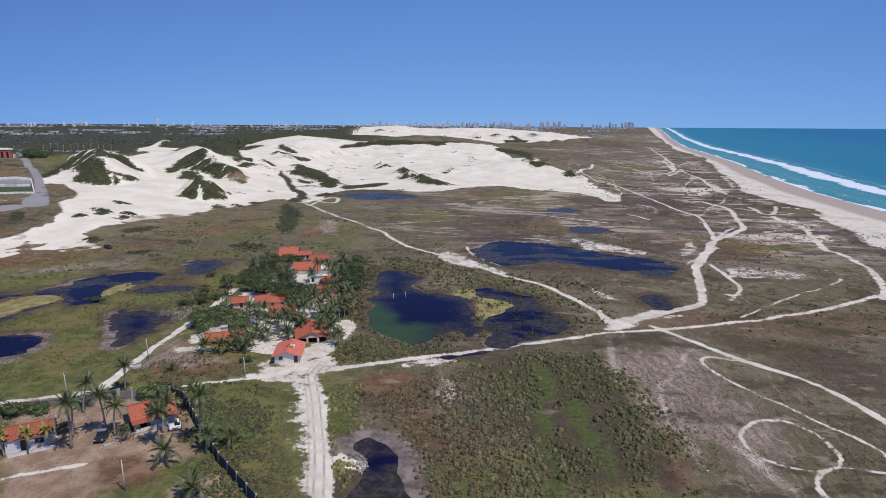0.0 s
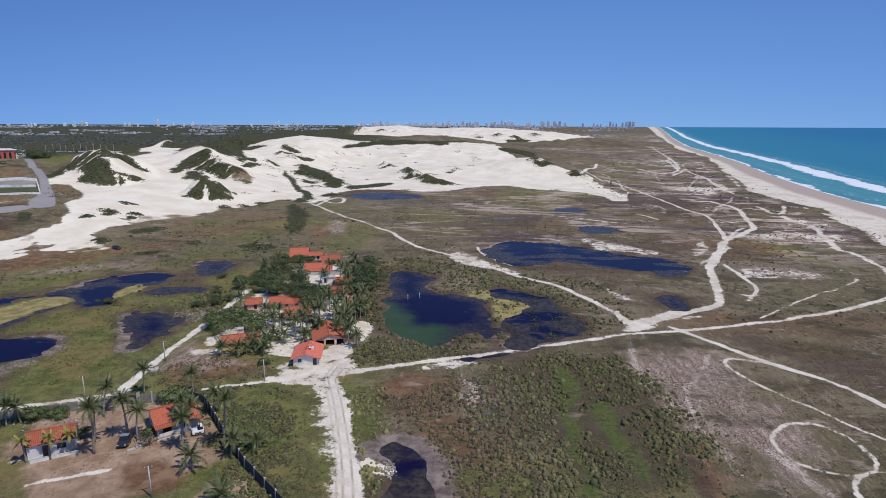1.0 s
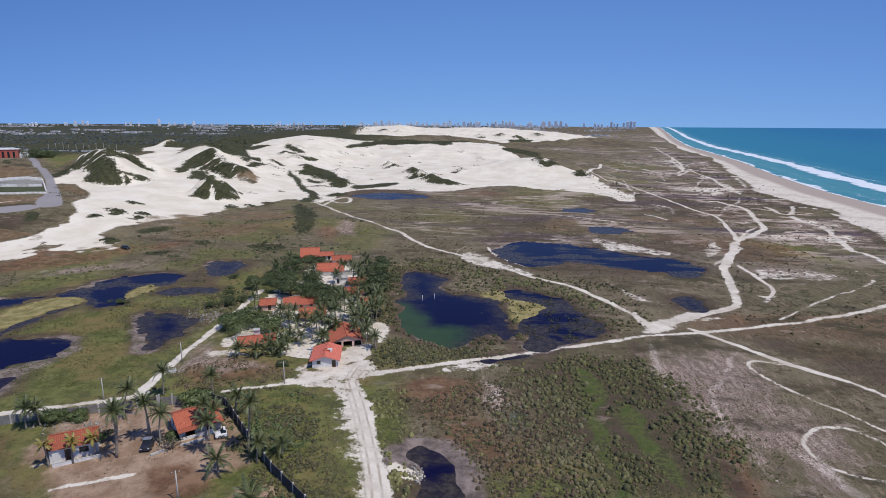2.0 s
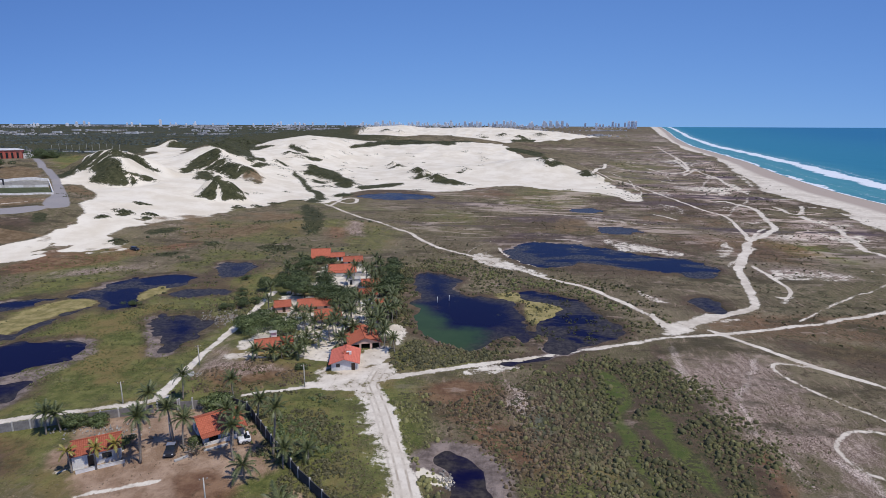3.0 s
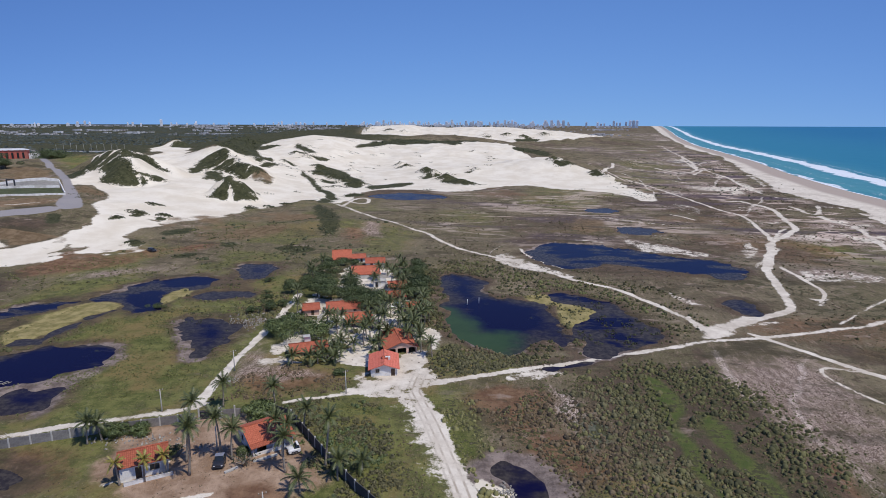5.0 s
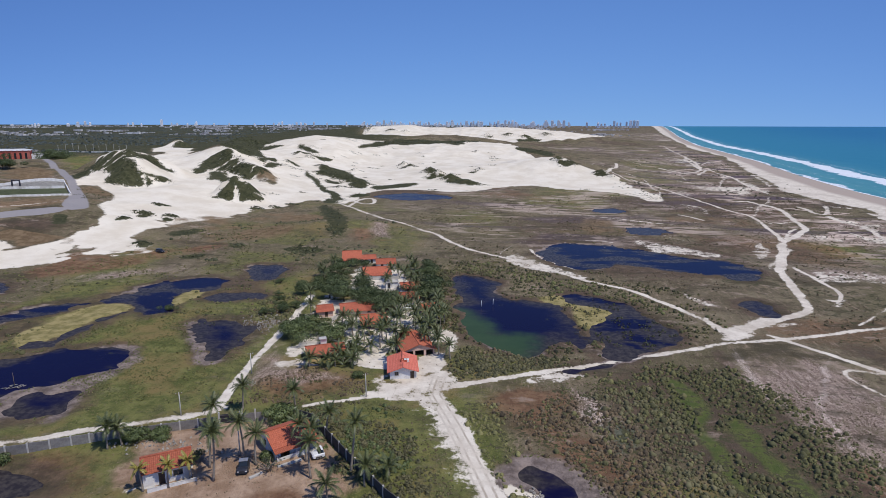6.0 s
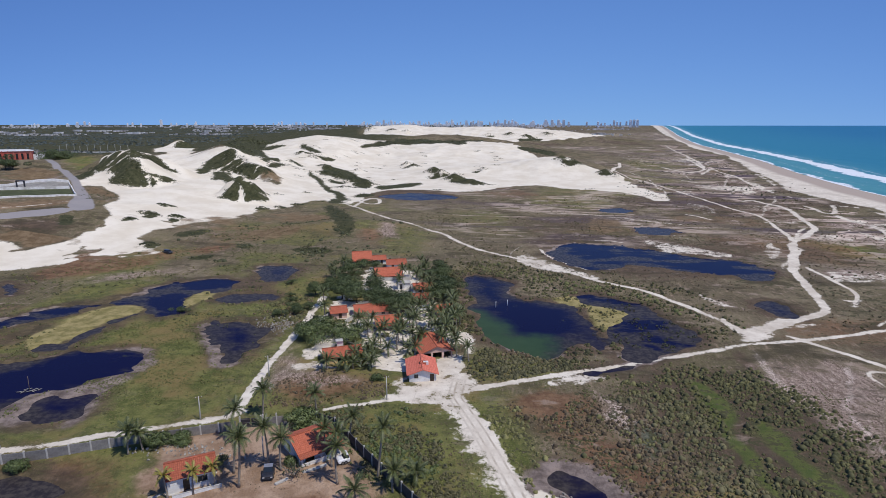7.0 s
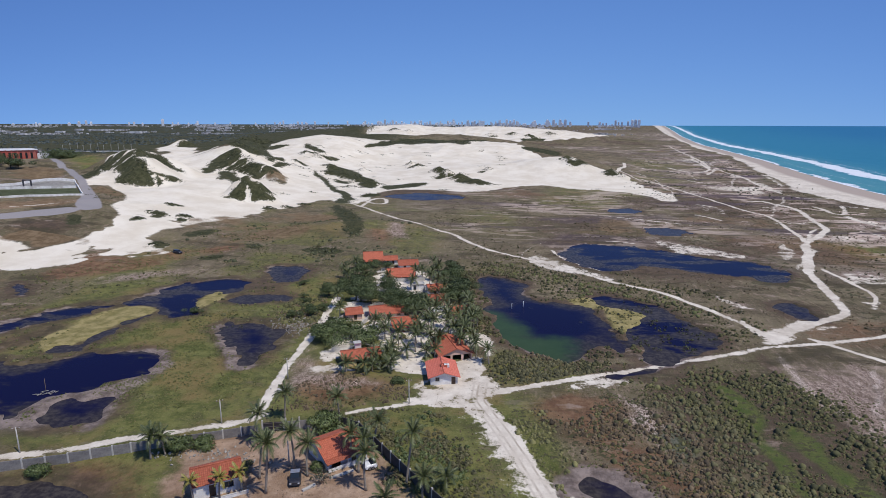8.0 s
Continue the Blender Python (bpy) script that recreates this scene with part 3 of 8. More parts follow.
covers["main_algae"] = ("weed", [(-48.4, 176.8), (-43.9, 177.2), (-41.6, 171.9), (-38.8, 167.4), (-35.8, 164.1), (-35, 159.6), (-33.1, 158), (-30.7, 160.1), (-26.4, 158.9), (-23.7, 156.8), (-23.1, 151.3), (-25.4, 140.6), (-33.5, 139.3), (-42.4, 148.3), (-50.4, 165.4), (-51.9, 177.1)])
covers["west_algae"] = ("algae", [(-154, 131.9), (-158.8, 136.2), (-160.9, 141.5), (-160.9, 147.9), (-160.1, 155.8), (-158, 164.1), (-152, 166.7), (-148.3, 163.6), (-149.8, 158.8), (-151.7, 150.8), (-151.8, 142.8), (-151.3, 137), (-151.3, 133.1)])
covers["island"] = ("algae", [(-135.8, 166.3), (-139, 172.7), (-139.3, 179.5), (-138.3, 186.3), (-135.6, 180.2), (-134.7, 175.2), (-135, 170.3)])
covers["lobe"] = ("algae", [(-10, 184.1), (-5.5, 182.1), (0.3, 180.2), (-2, 174.2), (-6.5, 169.1), (-9, 164), (-10.1, 168.1), (-10.1, 176.3)])
covers["red_near"] = ("rust", [(-34.2, 120.5), (-31, 123.5), (-24.7, 125.2), (-17.7, 123.1), (-14.3, 117.2), (-17.9, 116.3), (-18.5, 109.2), (-16.1, 105), (-19.2, 103.5), (-23.7, 103.7), (-28.7, 105.1)])
covers["red_compound"] = ("rust", [(-68.5, 81.5), (-66.1, 83.5), (-61.3, 83.7), (-58.1, 81), (-56.3, 77.5), (-57.9, 75.1), (-61.8, 75.1), (-65.2, 78.1)])
covers["compound_soil"] = ("soil", [(-95.3, 91), (-93.3, 94.4), (-88.5, 97.1), (-83.2, 101.6), (-76.4, 99.1), (-72.1, 101.9), (-67.8, 103.6), (-60.9, 94.3), (-54.9, 87.2), (-52, 83.2), (-87.5, 78), (-91.4, 82.1), (-90.8, 86.4)])
covers["drive_soil"] = ("soil", [(-90, 83.9), (-82.5, 86.5), (-71.6, 88.5), (-61.7, 90.4), (-55.2, 85.1), (-61.1, 74.7), (-62.6, 71.7), (-75.8, 69.7)])
covers["yard_edge"] = ("soil", [(-51.6, 73.3), (-50.9, 78.1), (-44.7, 79.2), (-40.4, 75.4), (-39.9, 73.4), (-49.6, 71.6)])
covers["west_scrub"] = ("ochre", [(-212, 268), (-220, 304), (-194, 346), (-165, 369), (-118, 296), (-124, 277), (-166, 265), (-185, 240.8)])
covers["terrace"] = ("ochre", [(-311, 275), (-289, 303), (-274, 286), (-294, 258)])
covers["lot_path"] = ("ochre", [(-419, 384), (-442, 438), (-401, 418), (-353, 376), (-372, 363), (-368, 332)])
covers["lot_lane"] = ("asphalt", [(-302, 236), (-290.8, 254.5), (-283.5, 266.6), (-269.3, 276.2), (-261.9, 272.1), (-276.0, 258.2), (-286.2, 249.6), (-296, 232)])
covers["lot_bare"] = ("soil", [(-302.9, 267.1), (-283.4, 297.1), (-277.1, 289.6), (-296.9, 260.9)])
covers["lot_back"] = ("pale", [(-367.5, 332.1), (-346.8, 368.6), (-366.1, 393.0), (-394.7, 359.1)])
covers["field_lawn"] = ("green", [(-642, 696), (-617, 748), (-357, 407), (-413, 447)])
covers["lot_brown"] = ("ochre", [(-269.5, 232.3), (-252.3, 255.3), (-244.4, 245.6), (-252.5, 232.0), (-265.1, 227.6)])
covers["lot_dark"] = ("dark", [(-284.8, 248.1), (-273, 255), (-259, 264), (-245, 253), (-249.9, 241.9), (-256.8, 233.7), (-271.8, 234.8)])
covers["lot_a"] = ("ochre", [(-254.7, 231.3), (-252.9, 245.5), (-252, 262), (-242, 271), (-236, 268), (-241, 256), (-238.1, 241.2), (-240.1, 230.3), (-246.7, 225.4)])
covers["lot_b"] = ("ochre", [(-292, 313), (-309, 337), (-306, 347), (-295, 347), (-272, 322), (-264, 297), (-276, 299)])
covers["loop_field"] = ("pale", [(21.5, 147.3), (31.4, 154.8), (47.7, 156), (45.3, 142.3), (48.9, 119.6), (45.3, 89.1), (31.5, 87.4), (29.9, 105.6), (23.5, 123.3)])
covers["mud_near"] = ("mud", [(-30.8, 93), (-29.3, 96.4), (-25.7, 98.2), (-20.8, 98.6), (-18.3, 94.7), (-16.7, 89.6), (-14.9, 84.8), (-13, 80.3), (-15.6, 79.9), (-18.2, 84.2), (-20.4, 89.8), (-21.8, 92.2), (-23.6, 93.6), (-24.8, 91.9), (-25.3, 89.3), (-27.7, 89.9)])
covers["dark_near"] = ("dark", [(-23.6, 83.4), (-24.7, 91.5), (-23.7, 94), (-21.7, 92.5), (-20.1, 89.8), (-19.5, 86.5), (-18.2, 84.2), (-16.6, 82.2), (-15.1, 80), (-23.5, 78.6), (-24.2, 81)])
covers["bank_lane"] = ("mud", [(-121.6, 151.5), (-121.6, 154.3), (-116.7, 146.6), (-111.1, 141.3), (-106.6, 134), (-102.6, 130.1), (-99.9, 128.7), (-100.3, 126.9), (-104.3, 129.9), (-109.8, 137.4), (-116.2, 144)])
covers["bank_field"] = ("mud", [(-137.5, 129.2), (-133, 133.4), (-126.7, 134.2), (-122.2, 130.5), (-120.7, 126), (-120.5, 118.9), (-120.6, 112.6), (-119.8, 106.4), (-118.1, 100.7), (-118.2, 98.4), (-118.9, 102.3), (-121, 107.7), (-122.9, 112.2), (-124.4, 118.4), (-122.9, 122.5), (-123.4, 127.5), (-125.3, 130.7)])
covers["west_streak"] = ("pale", [(-194.3, 191.7), (-183.6, 203.2), (-163, 211.7), (-160.2, 205.6), (-174.3, 194.3), (-186.3, 186.6)])
covers["near_heap"] = ("sand", [(-28.5, 90.3), (-27.8, 91.3), (-26.2, 90.7), (-25.2, 90.0), (-24.1, 89.5), (-24.2, 88.3), (-25.6, 87.7), (-27.1, 88.4)])
covers["red_dark"] = ("rust", [(-33.3, 121.7), (-27.6, 126), (-22.7, 121.4), (-25, 114.2), (-30.1, 114.7)])
covers["near_grey"] = ("speck", [(-19.3, 128.5), (-15.5, 125.9), (-11.6, 123.9), (-8.5, 117.9), (-8.1, 113.9), (-10.5, 110.2), (-10.8, 103.5), (-13.6, 107.5), (-17.1, 113.1), (-17.4, 116.9), (-14.6, 118.9), (-17.2, 124.1)])
covers["field_e"] = ("pale", [(80.6, 240.7), (96, 251), (112.2, 236.1), (103.5, 227), (75.6, 223.9)])
covers["strip"] = ("yard", [(24, 288), (29, 293), (39, 288), (50, 279), (59, 267), (55, 258), (41, 264), (31, 270)])
covers["strip_b"] = ("pale", [(22.4, 204.8), (31.4, 196.6), (34.3, 188.1), (24.8, 190.8)])
covers["lane_dry"] = ("rust", [(-88.3, 118.8), (-84.2, 125.4), (-76.7, 127.2), (-66.3, 127.4), (-61.8, 120.9), (-70.4, 112.8), (-81.4, 109.7)])
covers["lane_stones"] = ("pale", [(-88.6, 123), (-84.1, 127.9), (-68.5, 127.8), (-65.3, 122.6), (-77.2, 119.3)])
covers["mid_brown"] = ("ochre", [(-258, 473), (-252, 475), (-263, 522), (-239, 481), (-233, 460), (-236, 447), (-246, 458)])
covers["lane_scrub"] = ("pale", [(-91.1, 132.4), (-91.3, 148), (-85.7, 140.9), (-81.5, 121.6), (-86.5, 115.3)])
covers["shoulder_scrub"] = ("yard", [(-51, 115.1), (-45.5, 116.4), (-41.3, 108.6), (-37.3, 98.8), (-34.2, 91.3), (-31.6, 83.9), (-33.5, 83), (-37.5, 90.4), (-41.6, 98.1), (-45.6, 105.5)])
covers["loop_arc"] = ("speck", [(47.6, 152.7), (47.7, 149), (41, 141.3), (37.4, 134.2), (34.6, 124.4), (33.4, 115.7), (33.4, 106.7), (34.5, 98.8), (36, 91.1), (34.2, 90.8), (32.5, 98.1), (30.8, 105.4), (30.1, 112.7), (31.1, 122.7), (34.3, 133.6), (38.9, 143.5)])
covers["near_brown"] = ("rust", [(-27.2, 105.7), (-16.6, 111.4), (-7.1, 101.2), (-6.1, 88.4), (-17.2, 87.1), (-22.6, 94)])
covers["loop_brown"] = ("rust", [(26.5, 99.4), (33, 102.3), (30.6, 87.1), (24.4, 86.1)])
covers["plain_brown"] = ("ochre", [(-37, 361), (-17, 368), (4, 366), (20, 357), (23, 333), (15, 310), (4, 316), (-4, 334), (-30, 341)])
covers["west_brown"] = ("rust", [(-220.8, 236.5), (-186.4, 234.8), (-166, 265), (-160.6, 246.1), (-184.4, 210.5), (-206.8, 182.1), (-217.7, 192.9)])
covers["village_n"] = ("rust", [(-118, 296), (-107, 325), (-85, 284), (-94, 256), (-111, 273)])
covers["village_n_pale"] = ("pale", [(-109, 306), (-102, 311), (-93, 282), (-100, 281)])
covers["near_wet"] = ("dark", [(-7.6, 125.4), (-2.5, 127), (2, 124.7), (3.3, 120.1), (0.3, 116.6), (-3.4, 117.7), (-6.5, 119.7)])
covers["plain_wet"] = ("dark", [(-42, 283), (-14, 319), (22, 300), (70, 280), (64.4, 230.2), (34.7, 217.2), (-4.9, 224), (-27, 260)])
covers["east_wet"] = ("dark", [(52.8, 163.8), (74.3, 162.2), (90.6, 149.3), (76.6, 124.1), (72.1, 134.2), (56.2, 151.4)])
covers["great_dune"] = ("sand", [(-224.9, 200.2), (-219.2, 209.8), (-208.6, 218.4), (-196.8, 226.9), (-187, 233.7), (-197.1, 242.4), (-211, 252), (-214, 267), (-212, 287), (-201, 318), (-199, 348), (-187, 383), (-181, 426), (-148, 387), (-156, 448), (-153, 480), (-123, 498), (-79, 468), (-60, 511), (-36, 538), (-5, 534), (32, 499), (58, 496), (80, 448), (75, 567), (49, 618), (10, 646), (-21, 819), (-40, 900), (-60, 990), (-300, 990), (-330, 900), (-380, 860), (-390, 760), (-330, 640), (-300, 540), (-360, 540), (-380, 470), (-327, 355), (-316, 345), (-313, 358), (-298, 354), (-271, 323), (-263, 298), (-253, 284), (-237, 272), (-235, 258), (-239, 252), (-235.8, 241.8), (-237.5, 230.5), (-244.9, 223.4), (-258.7, 228.1), (-270.5, 233.9), (-300, 215), (-300, 180)])
covers["far_dune"] = ("sand", [(-450, 1490), (-425, 1400), (-200, 1350), (40, 1380), (170, 1500), (260, 1700), (100, 1800), (-300, 1900), (-500, 1760)])
covers["white_peak"] = ("sand", [(-655, 905), (-605, 855), (-560, 790), (-500, 730), (-490, 760), (-540, 830), (-588, 905), (-600, 960), (-632, 985), (-656, 950)])
covers["peak_side"] = ("scrub", [(-640, 958), (-634, 980), (-612, 984), (-598, 972), (-604, 950), (-624, 944)])
covers["left_crown"] = ("scrub", [(-355, 398), (-354, 405), (-346, 410), (-329, 405), (-318, 399), (-309, 391), (-302, 386), (-294, 383), (-291, 385), (-290, 379), (-297, 377), (-305, 373), (-310, 367), (-316, 375), (-315, 381), (-315, 385), (-323, 389), (-333, 388), (-337, 385)])
covers["valley"] = ("sand", [(-400, 550), (-330, 550), (-345, 640), (-410, 740), (-520, 770), (-500, 640)])
covers["mid_mass"] = ("scrub", [(-335, 560), (-310, 560), (-330, 640), (-385, 740), (-420, 900), (-500, 920), (-470, 780), (-400, 660)])
covers["inland_road"] = ("asphalt", [(-266.6, 272.0), (-287.3, 304.3), (-316.6, 339.2), (-377.3, 400.1), (-450.0, 467.8), (-648.2, 670.9), (-852.2, 877.8), (-847.8, 882.2), (-643.8, 675.1), (-446.8, 471.2), (-374.9, 404.2), (-316.8, 345.1), (-286.6, 314.3), (-254.1, 279.0)])
covers["lobe_strip"] = ("algae", [(-21.2, 191.8), (-16.5, 195), (-13.1, 191.7), (-10.3, 184.7), (-13.8, 184), (-17.9, 187.3)])
covers["murk_west"] = ("dark", [(-174.7, 127.2), (-173.6, 135.7), (-171.1, 143.7), (-167.8, 149.9), (-160.9, 148.4), (-161.2, 141.5), (-159.7, 136.4), (-161.2, 133), (-165.6, 127.6), (-166.1, 119.2)])
covers["murk_mid"] = ("dark", [(-136, 195.1), (-135.5, 211.4), (-133.9, 216.8), (-130.5, 206.9), (-125, 198.1), (-119.8, 197.1), (-115.3, 186.3), (-123.2, 186.6), (-130.2, 184.4)])
covers["bank_flat"] = ("mud", [(-137.3, 97.1), (-137, 99.3), (-136.5, 105.2), (-136, 108.9), (-132.7, 111.1), (-128.3, 113.1), (-127, 115.7), (-124.3, 113.1), (-124.4, 110.7), (-128.1, 108.9), (-131.7, 106.3), (-129.8, 102.1), (-129.3, 98.8), (-133.6, 95.8)])
covers["lime_stripe"] = ("lime", [(5.4, 135.5), (8.6, 131), (10, 121.1), (9.2, 117.2), (7.9, 114.5), (8.5, 104.5), (7.2, 96.6), (7.8, 90.1), (8.8, 84), (5.3, 83.4), (6.2, 89.9), (5.2, 98.2), (4.9, 108.2), (6.5, 118.1), (5.2, 127.3)])
covers["lime_right"] = ("lime", [(12.4, 121.4), (14.1, 113.9), (16.5, 105.4), (18.6, 98.4), (19.1, 89.9), (16.4, 89.5), (14.6, 97.8), (12.8, 105), (11.3, 113.7)])
covers["near_teal"] = ("teal", [(-12.2, 110), (-9.2, 114.7), (-5.3, 114.7), (-5, 106.6), (-7.9, 102), (-11.4, 99.5), (-13, 103.3)])
covers["bank_dark"] = ("dark", [(19.2, 152.3), (22, 151.3), (22, 134.7), (24.6, 123.1), (26.9, 111), (28.9, 101.4), (29.2, 93), (28.3, 86.6), (24.4, 86), (25.3, 94.1), (24.2, 102.6), (22.1, 115), (19.2, 128.1)])
covers["loop_edge"] = ("speck", [(23.5, 153.4), (26.9, 154.6), (25.9, 138.8), (26.9, 129.2), (28.9, 121.1), (29.1, 111.4), (27.2, 112.2), (24.4, 121.7), (22.2, 131.5), (21.9, 143.4)])
covers["loop_low"] = ("speck", [(40.7, 105.1), (42.7, 102.5), (44.2, 96.6), (46.1, 90.8), (47, 89.2), (42.7, 88.7), (40.8, 94.6), (39.1, 100.2)])
covers["ochre"] = ("ochre", [(-211, 251), (-211, 260), (-211, 271), (-214, 287), (-216, 298), (-209, 311), (-201, 302), (-198, 284), (-200, 268), (-204, 256), (-201, 244)])
covers["ochre_b"] = ("ochre", [(-202, 300), (-195, 320), (-189, 337), (-183, 347), (-175, 323), (-184, 299), (-193, 286)])
covers["left_foot"] = ("scrub", [(-347, 377), (-358, 399), (-343, 392), (-339, 381), (-333, 364)])
covers["mid_streak"] = ("scrub", [(-286, 447), (-299, 488), (-284, 478), (-224, 380), (-228, 377), (-276, 450), (-276, 437)])
covers["bump_side"] = ("scrub", [(-216, 378), (-214, 382), (-226, 418), (-211, 379), (-214, 377)])
covers["crest_a"] = ("scrub", [(-318, 725), (-316, 740), (-308, 734), (-288, 700), (-278, 687), (-282, 679), (-295, 689)])
covers["crest_b"] = ("scrub", [(-276, 672), (-271, 679), (-261, 678), (-266, 664)])
covers["crest_c"] = ("scrub", [(-291, 550), (-318, 619), (-294, 593), (-281, 552), (-285, 544)])
covers["crest_d"] = ("scrub", [(-334, 619), (-376, 733), (-355, 740), (-335, 733), (-348, 724), (-357, 700)])
covers["crest_e"] = ("scrub", [(-279, 530), (-280, 552), (-276, 563), (-276, 587), (-269, 546), (-272, 529)])
covers["crest_g"] = ("scrub", [(-241, 562), (-252, 609), (-247, 616), (-241, 633), (-224, 620), (-208, 605), (-189, 566), (-164, 502), (-165, 484), (-177, 494), (-190, 517), (-192, 530), (-204, 539), (-217, 548), (-227, 555)])
covers["crest_h"] = ("scrub", [(-257, 571), (-245, 559), (-229, 541), (-207, 502), (-178, 451), (-160, 423), (-160, 412), (-178, 436), (-195, 467), (-211, 501), (-233, 535)])
covers["crest_i"] = ("scrub", [(-177, 430), (-169, 425), (-156, 410), (-159, 397), (-168, 409)])
covers["crest_j"] = ("scrub", [(-168, 449), (-160, 462), (-149, 449), (-154, 432), (-163, 435)])
covers["crest_k"] = ("scrub", [(-225, 544), (-210, 535), (-197, 523), (-203, 516), (-215, 526)])
covers["toe_a"] = ("scrub", [(-131, 579), (-130, 596), (-124, 596), (-119, 587), (-120, 569)])
covers["toe_b"] = ("scrub", [(-107, 560), (-99, 560), (-95, 592), (-79, 531), (-71, 525), (-80, 520), (-92, 525), (-103, 548)])
covers["toe_c"] = ("scrub", [(-163, 495), (-152, 533), (-128, 551), (-128, 526), (-139, 504), (-149, 483)])
covers["toe_d"] = ("dark", [(-157, 475), (-133, 501), (-100, 483), (-81, 449), (-101, 434), (-124, 437), (-147, 439)])
covers["right_a"] = ("scrub", [(3, 630), (7, 635), (15, 633), (21, 627), (12, 624)])
covers["right_b"] = ("scrub", [(41, 600), (47, 604), (53, 601), (56, 589), (47, 593)])
covers["right_c"] = ("scrub", [(-46, 887), (-21, 902), (4, 877), (17, 830), (3, 829), (-21, 850), (-41, 850)])
covers["far_right"] = ("scrub", [(-54, 1384), (-28, 1412), (-1, 1424), (5, 1392), (-34, 1362)])
covers["tongue"] = ("sand", [(51, 583), (66, 576), (70, 537), (74, 484), (79, 444), (67, 445), (56, 478), (45, 498)])
covers["west_dots"] = ("scrub", [(-237, 289), (-236, 293), (-231, 293), (-228, 291), (-229, 285), (-233, 285)])
covers["west_dots_b"] = ("scrub", [(-223, 291), (-221, 294), (-216, 292), (-217, 286)])
covers["west_dots_c"] = ("scrub", [(-201, 240), (-199, 243), (-197, 244), (-194, 242), (-195, 238), (-198, 238)])
covers["west_band"] = ("scrub", [(-203, 266), (-202, 276), (-194, 286), (-190, 282), (-193, 271), (-198, 262)])
covers["lawn_patch"] = ("green", [(117, 330), (134, 336), (141, 317), (142, 291), (125, 256), (112, 259), (103, 274), (104, 298)])
covers["road_white"] = ("yard", [(-29.1, 129.1), (-25.1, 132.1), (-19.9, 135.2), (-15.3, 135.3), (-14.1, 133), (-17.3, 130.7), (-23, 128.8), (-27.4, 127.1)])
covers["cross_side"] = ("yard", [(39.7, 174.3), (44.9, 179.3), (53.3, 179.6), (54.1, 176.7), (47.4, 172.6), (41.6, 171.5)])
covers["hub_west"] = ("yard", [(69, 278), (83, 300), (90, 300), (80, 274), (72, 260), (68, 259)])
covers["plain_bare"] = ("yard", [(79, 428), (95, 437), (95, 403), (86, 380), (74, 386)])
covers["plain_bare_b"] = ("yard", [(157, 362), (169, 355), (161, 332), (149, 334)])
covers["lot_heap"] = ("scrub", [(-260, 260), (-264, 268), (-259, 268), (-253, 263), (-249, 255), (-251, 252)])
covers["yard_grass"] = ("green", [(-57.6, 82.4), (-54.2, 85.2), (-47.5, 81.5), (-43.6, 77.5), (-46.5, 75.5), (-53.1, 77.1), (-56.8, 78.9)])
covers["yard_dry"] = ("rust", [(-79.6, 73.4), (-75.3, 75.2), (-68.5, 75.4), (-63.9, 71.2), (-75.7, 69.5)])
covers["north_yard"] = ("yard", [(-96.4, 220.9), (-90.4, 228.8), (-77.3, 226.3), (-68.5, 206.3), (-61.8, 186.9), (-66.7, 183), (-75.7, 191.1), (-82, 193.2), (-90.6, 203.5)])
covers["mid_back"] = ("scrub", [(-328, 544), (-300, 538), (-296, 558), (-318, 620), (-358, 700), (-396, 790), (-440, 900), (-470, 900), (-425, 760), (-365, 640)])
covers["bush_a"] = ("scrub", [(-163, 256), (-162, 262), (-157, 259), (-155, 250), (-158, 250)])
covers["bush_b"] = ("scrub", [(-171, 227), (-170, 234), (-164, 235), (-163, 228), (-167, 224)])
covers["bush_c"] = ("scrub", [(-135, 250), (-132, 261), (-120, 257), (-113, 249), (-121, 243)])

# ---- the land ----
def smooth(a, b, x):
    t = np.clip((x - a) / (b - a), 0, 1)
    return t * t * (3 - 2 * t)


def hill(x, y, cx, cy, sx, sy, h, turn=0.0, sharp=2.0):
    c, s = math.cos(radians(turn)), math.sin(radians(turn))
    u, v = ((x - cx) * c + (y - cy) * s) / sx, (-(x - cx) * s + (y - cy) * c) / sy
    return h * np.exp(-((u * u + v * v) ** (sharp / 2)))


def value_noise(x, y, size, seed=0):
    """Smooth lattice noise, -1 to 1."""
    u, v = x / size, y / size
    i, j = np.floor(u).astype(np.int64), np.floor(v).astype(np.int64)
    fu, fv = u - i, v - j
    fu, fv = fu * fu * (3 - 2 * fu), fv * fv * (3 - 2 * fv)

    def lattice(a, b):
        n = (a * 374761393 + b * 668265263 + seed * 974634317) & 0xFFFFFFFF
        n = ((n ^ (n >> 13)) * 1274126177) & 0xFFFFFFFF
        return ((n ^ (n >> 16)) & 0xFFFF) / 32767.5 - 1
    top = lattice(i, j) * (1 - fu) + lattice(i + 1, j) * fu
    low = lattice(i, j + 1) * (1 - fu) + lattice(i + 1, j + 1) * fu
    return top * (1 - fv) + low * fv


def ridge(x, y, crest, slope, spurs=0.0, seed=0):
    """A sharp sand ridge: heights along the crest, falling away on both sides in spurs and gullies."""
    top, run = np.full(x.shape, -99.0), 0.0
    for (ax, ay, az), (bx, by, bz) in zip(crest, crest[1:]):
        ex, ey = bx - ax, by - ay
        length = math.hypot(ex, ey)
        t = np.clip(((x - ax) * ex + (y - ay) * ey) / (length * length), 0, 1)
        off = np.hypot(x - ax - t * ex, y - ay - t * ey)
        here = az + t * (bz - az) - slope * off
        if spurs:
            here = here + gully(x, y, run + t * length, seed) * spurs * np.clip(off / 7, 0, 1)
        top, run = np.maximum(top, here), run + length
    return top


